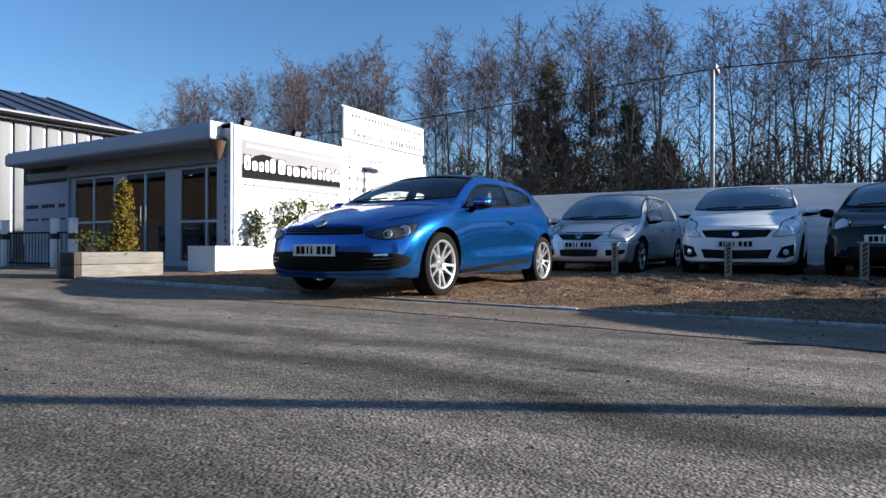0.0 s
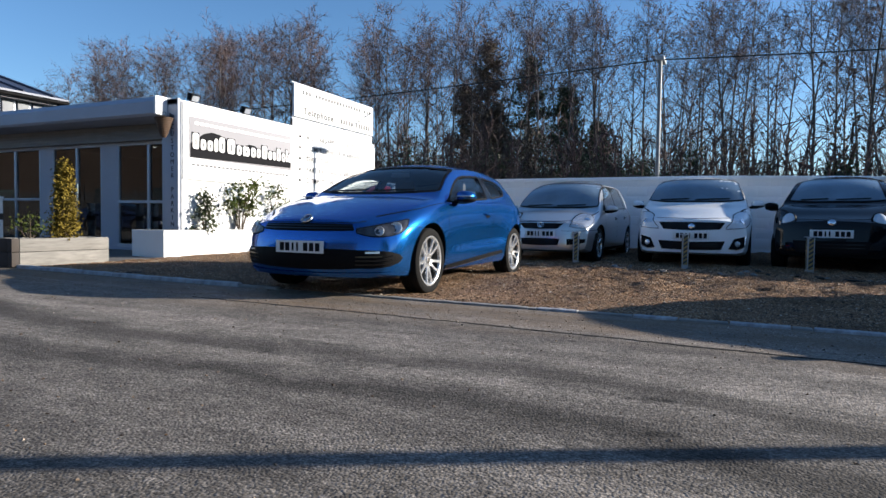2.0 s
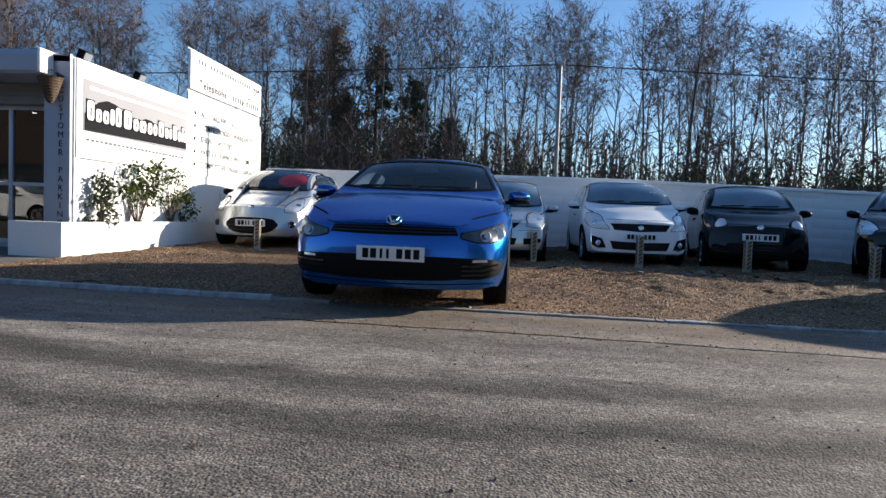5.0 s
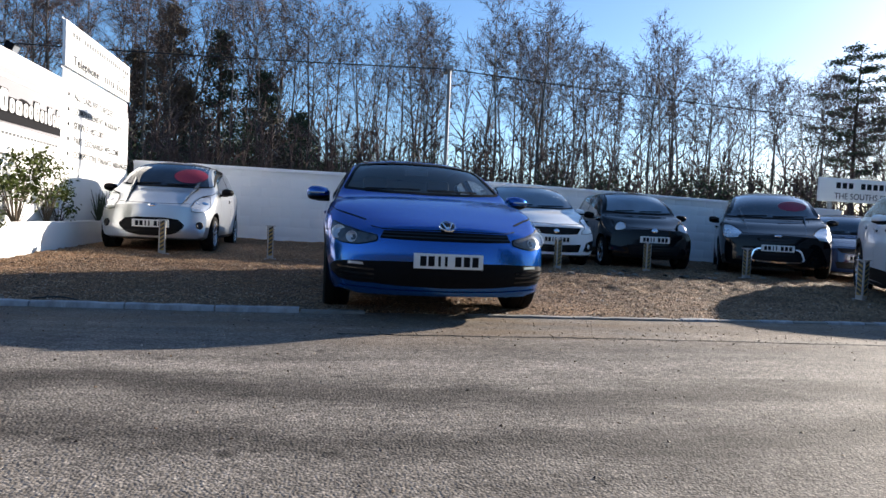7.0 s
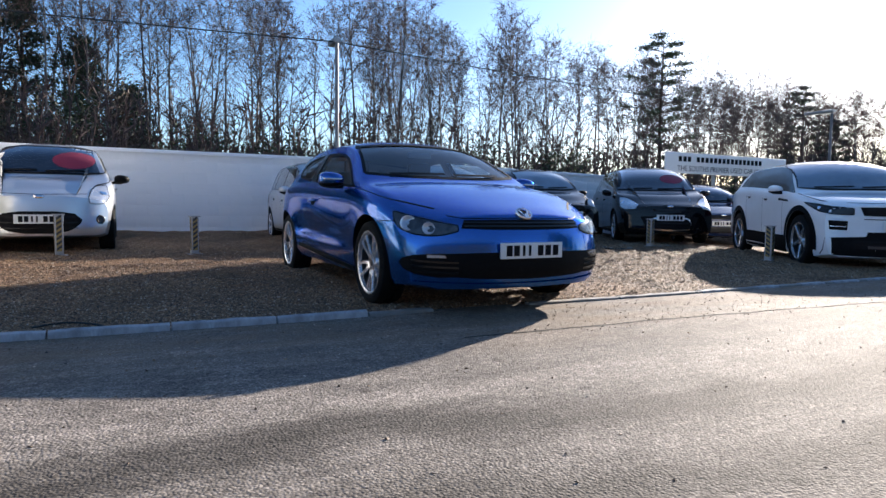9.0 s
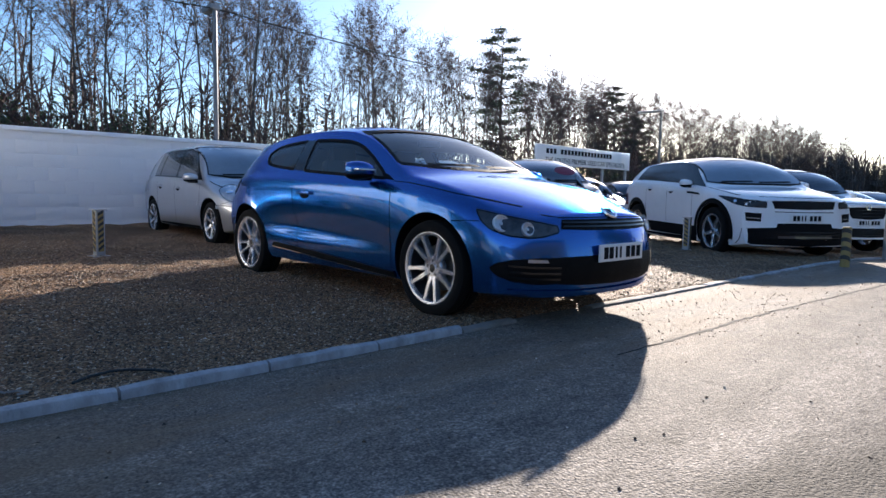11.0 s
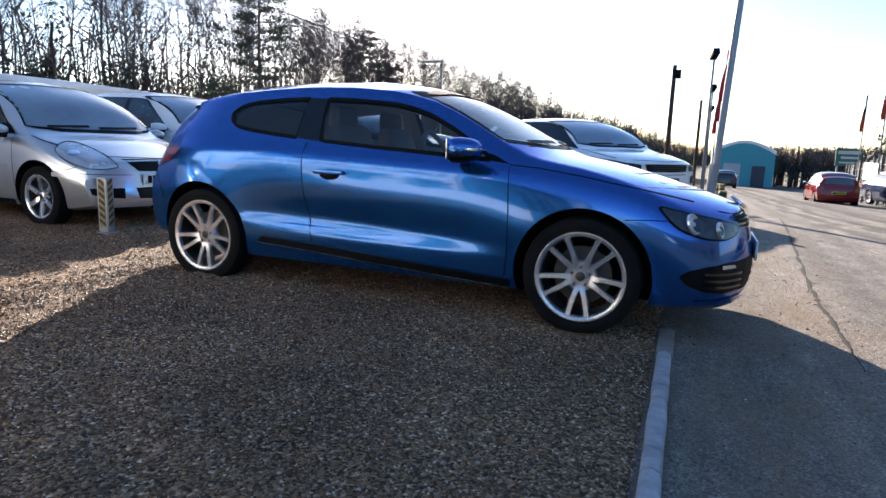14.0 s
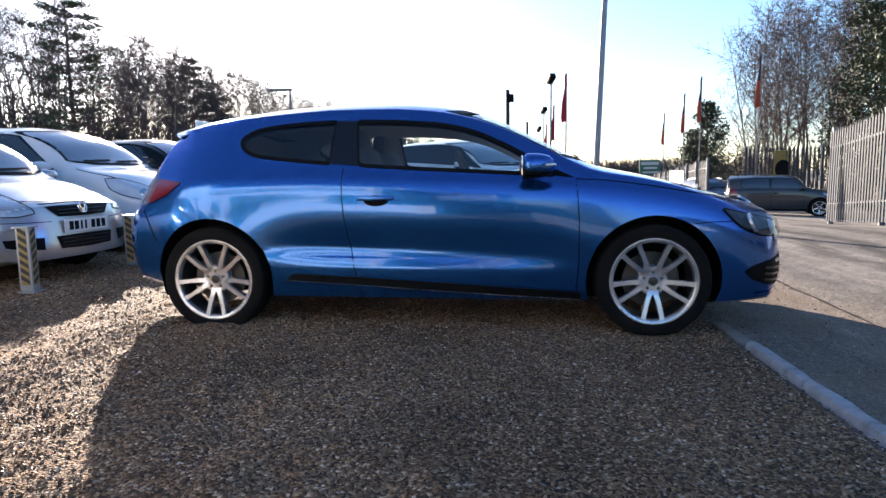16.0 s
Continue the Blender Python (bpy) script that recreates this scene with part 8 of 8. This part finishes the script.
def far_crowns(pts, n, h, seed, deep=3.0):
    """Leafless trees along a far line: a stem and a rounded fan of branches each."""
    r = np.random.default_rng(seed)
    fine, seg = [], []
    for _ in range(n):
        k = r.uniform(0, len(pts) - 1.001)
        a, b = np.array(pts[int(k)]), np.array(pts[int(k) + 1])
        x, y = a + (b - a) * (k - int(k)) + r.normal(0, deep, 2)
        g, H = fall(x, y) - 0.3, h * r.uniform(0.72, 1.05)
        seg.append(((x, y, g), (x + r.normal(0, 0.3), y + r.normal(0, 0.3), g + H * 0.8), 0.16, 0.05))
        for _ in range(46):
            c = np.array([x, y, g + H * r.uniform(0.22, 0.75)])
            d = r.normal(0, 1, 3) + np.array([0, 0, 0.9])
            fine.append((c, c + d / np.linalg.norm(d) * H * r.uniform(0.12, 0.30), 0.035))
    tagged(part("distant_trees", tubes_mesh("distant_trees", seg, M_WOODS, 3, fine), None), "hazy leafless trees along the far ridge", "woods", kind="stuff")


bm = bmesh.new()
bank, prev = [(50, 46), (85, 44), (130, 36), (200, 14), (214, -32), (155, -50), (60, -36), (40, -34)], None
for (ax, ay), (bx, by) in zip(bank, bank[1:]):
    for k in range(40):
        x, y = ax + (bx - ax) * k / 40, ay + (by - ay) * k / 40
        g = fall(x, y) - 0.5
        t = (5.6 if ay > 0 and by > 0 else 3.6) + 1.4 * noise.noise(Vector((x * 0.06, y * 0.06, 1))) + 0.7 * noise.noise(Vector((x * 0.5, y * 0.5, 2)))
        n = Vector((x - 40, y, 0)).normalized()
        cur = [bm.verts.new((x + n.x * q, y + n.y * q, g + t * h)) for q, h in ((0, 0), (0.4, 0.6), (1.4, 0.9), (3.5, 1.0), (9, 0.9), (14, 0))]
        for i in range(5 if prev else 0):
            bm.faces.new((prev[i], prev[i + 1], cur[i + 1], cur[i]))
        prev = cur
tagged(part("far_woods", bm, M_WOODS, smooth=180), "dense bare woods in the distance", "woods", kind="stuff")
far_crowns([(56, 34), (85, 34), (130, 26), (190, 10)], 520, 10.5, 51)
far_crowns([(52, 21), (64, 17), (72, 12)], 150, 9.6, 55, 2.2)
far_crowns([(72, 13), (84, 8)], 110, 8.8, 56, 2.0)
far_crowns([(84, 8), (96, 3)], 90, 6.6, 57, 1.6)
for i in range(12):
    q = (i + rng.random()) / 12
    plant((6, 7, 5)[i % 3], 50 + 28 * q, 20.5 - 10.5 * q + rng.uniform(-2, 2), 0.80 - 0.14 * q, 71 * i, "bare tree at the far end of the row")
far_crowns([(92, -8), (86, -14), (84, -22)], 110, 6.6, 58, 2.4)
far_crowns([(190, 10), (200, -30), (150, -40)], 420, 8.0, 52)
far_crowns([(60, -22), (95, -30), (150, -40)], 260, 6.0, 53)
far_crowns([(-140, 60), (-60, 50), (-34, 40)], 200, 11.0, 54)

# ---- planting by the office ----
def shrub(x, y, z, H, w, seed, material, name, label, n=26, leaf=0.03, tall=False):
    r = np.random.default_rng(seed)
    t = thing(name, pose(x, y, z), label, "shrub")
    seg, pts = [], []
    for c in range(n):
        a, q = r.uniform(0, math.tau), r.uniform(0.1, 1)
        zz = H * (r.uniform(0.05, 1.0) if tall else r.uniform(0.35, 1.0))
        rad = w * 1.25 * (1 - zz / H) ** 1.05 * q ** 0.5 if tall else w * q ** 0.5 * (1 - 0.4 * abs(zz / H - 0.65))
        e = np.array([rad * math.cos(a), rad * math.sin(a), zz])
        seg.append(((0.02 * math.cos(a), 0.02 * math.sin(a), 0), tuple(e * (0.5, 0.5, 0.6)), 0.008, 0.005))
        seg.append((tuple(e * (0.5, 0.5, 0.6)), tuple(e), 0.005, 0.003))
        pts += list(e + r.normal(0, 1, (30, 3)) * leaf * 1.9)
    part("stem", tubes_mesh("stem", seg, M_STEM, 4), None, t)
    part("foliage", leaves_mesh("foliage", pts, leaf, material, r), None, t)


shrub(-4.84, 3.62, 0.44, 0.98, 0.33, 1, M_LEAF, "bay_shrub", "leafy green shrub in the white bed", 34, 0.036)
shrub(-4.86, 4.6, 0.44, 0.95, 0.29, 2, M_LEAF, "bay_shrub", "sparse green shrub in the white bed", 20, 0.033)
shrub(-4.82, 2.72, 0.44, 0.72, 0.24, 3, M_IVY, "dark_shrub", "upright dark green shrub at the corner of the bed", 24, 0.035, tall=True)
shrub(-4.86, 5.0, 0.44, 0.5, 0.2, 4, M_LEAF, "bay_shrub", "small green shrub in the white bed", 12, 0.03)
shrub(-4.85, 0.22, 0.35, 1.06, 0.17, 5, M_GOLDLEAF, "golden_conifer", "narrow golden conifer in the timber planter", 190, 0.022, tall=True)
shrub(-4.85, -0.25, 0.35, 0.45, 0.22, 6, M_LEAF, "low_shrub", "straggly shrub in the timber planter", 7, 0.024)
def spiky(x, y, z, seed):
    r = np.random.default_rng(seed)
    t = thing("spiky_plant", pose(x, y, z), "dry spiky plant in the white bed", "plant")
    seg = []
    for k in range(26):
        a, s = r.uniform(0, math.tau), r.uniform(0.02, 0.22)
        seg.append(((0, 0, 0), (s * math.cos(a), s * math.sin(a), r.uniform(0.3, 0.62)), 0.012, 0.003))
    part("foliage", tubes_mesh("foliage", seg, M_IVY, 4), None, t)
spiky(-4.86, 6.7, 0.44, 3)
spiky(-4.86, 7.1, 0.44, 4)
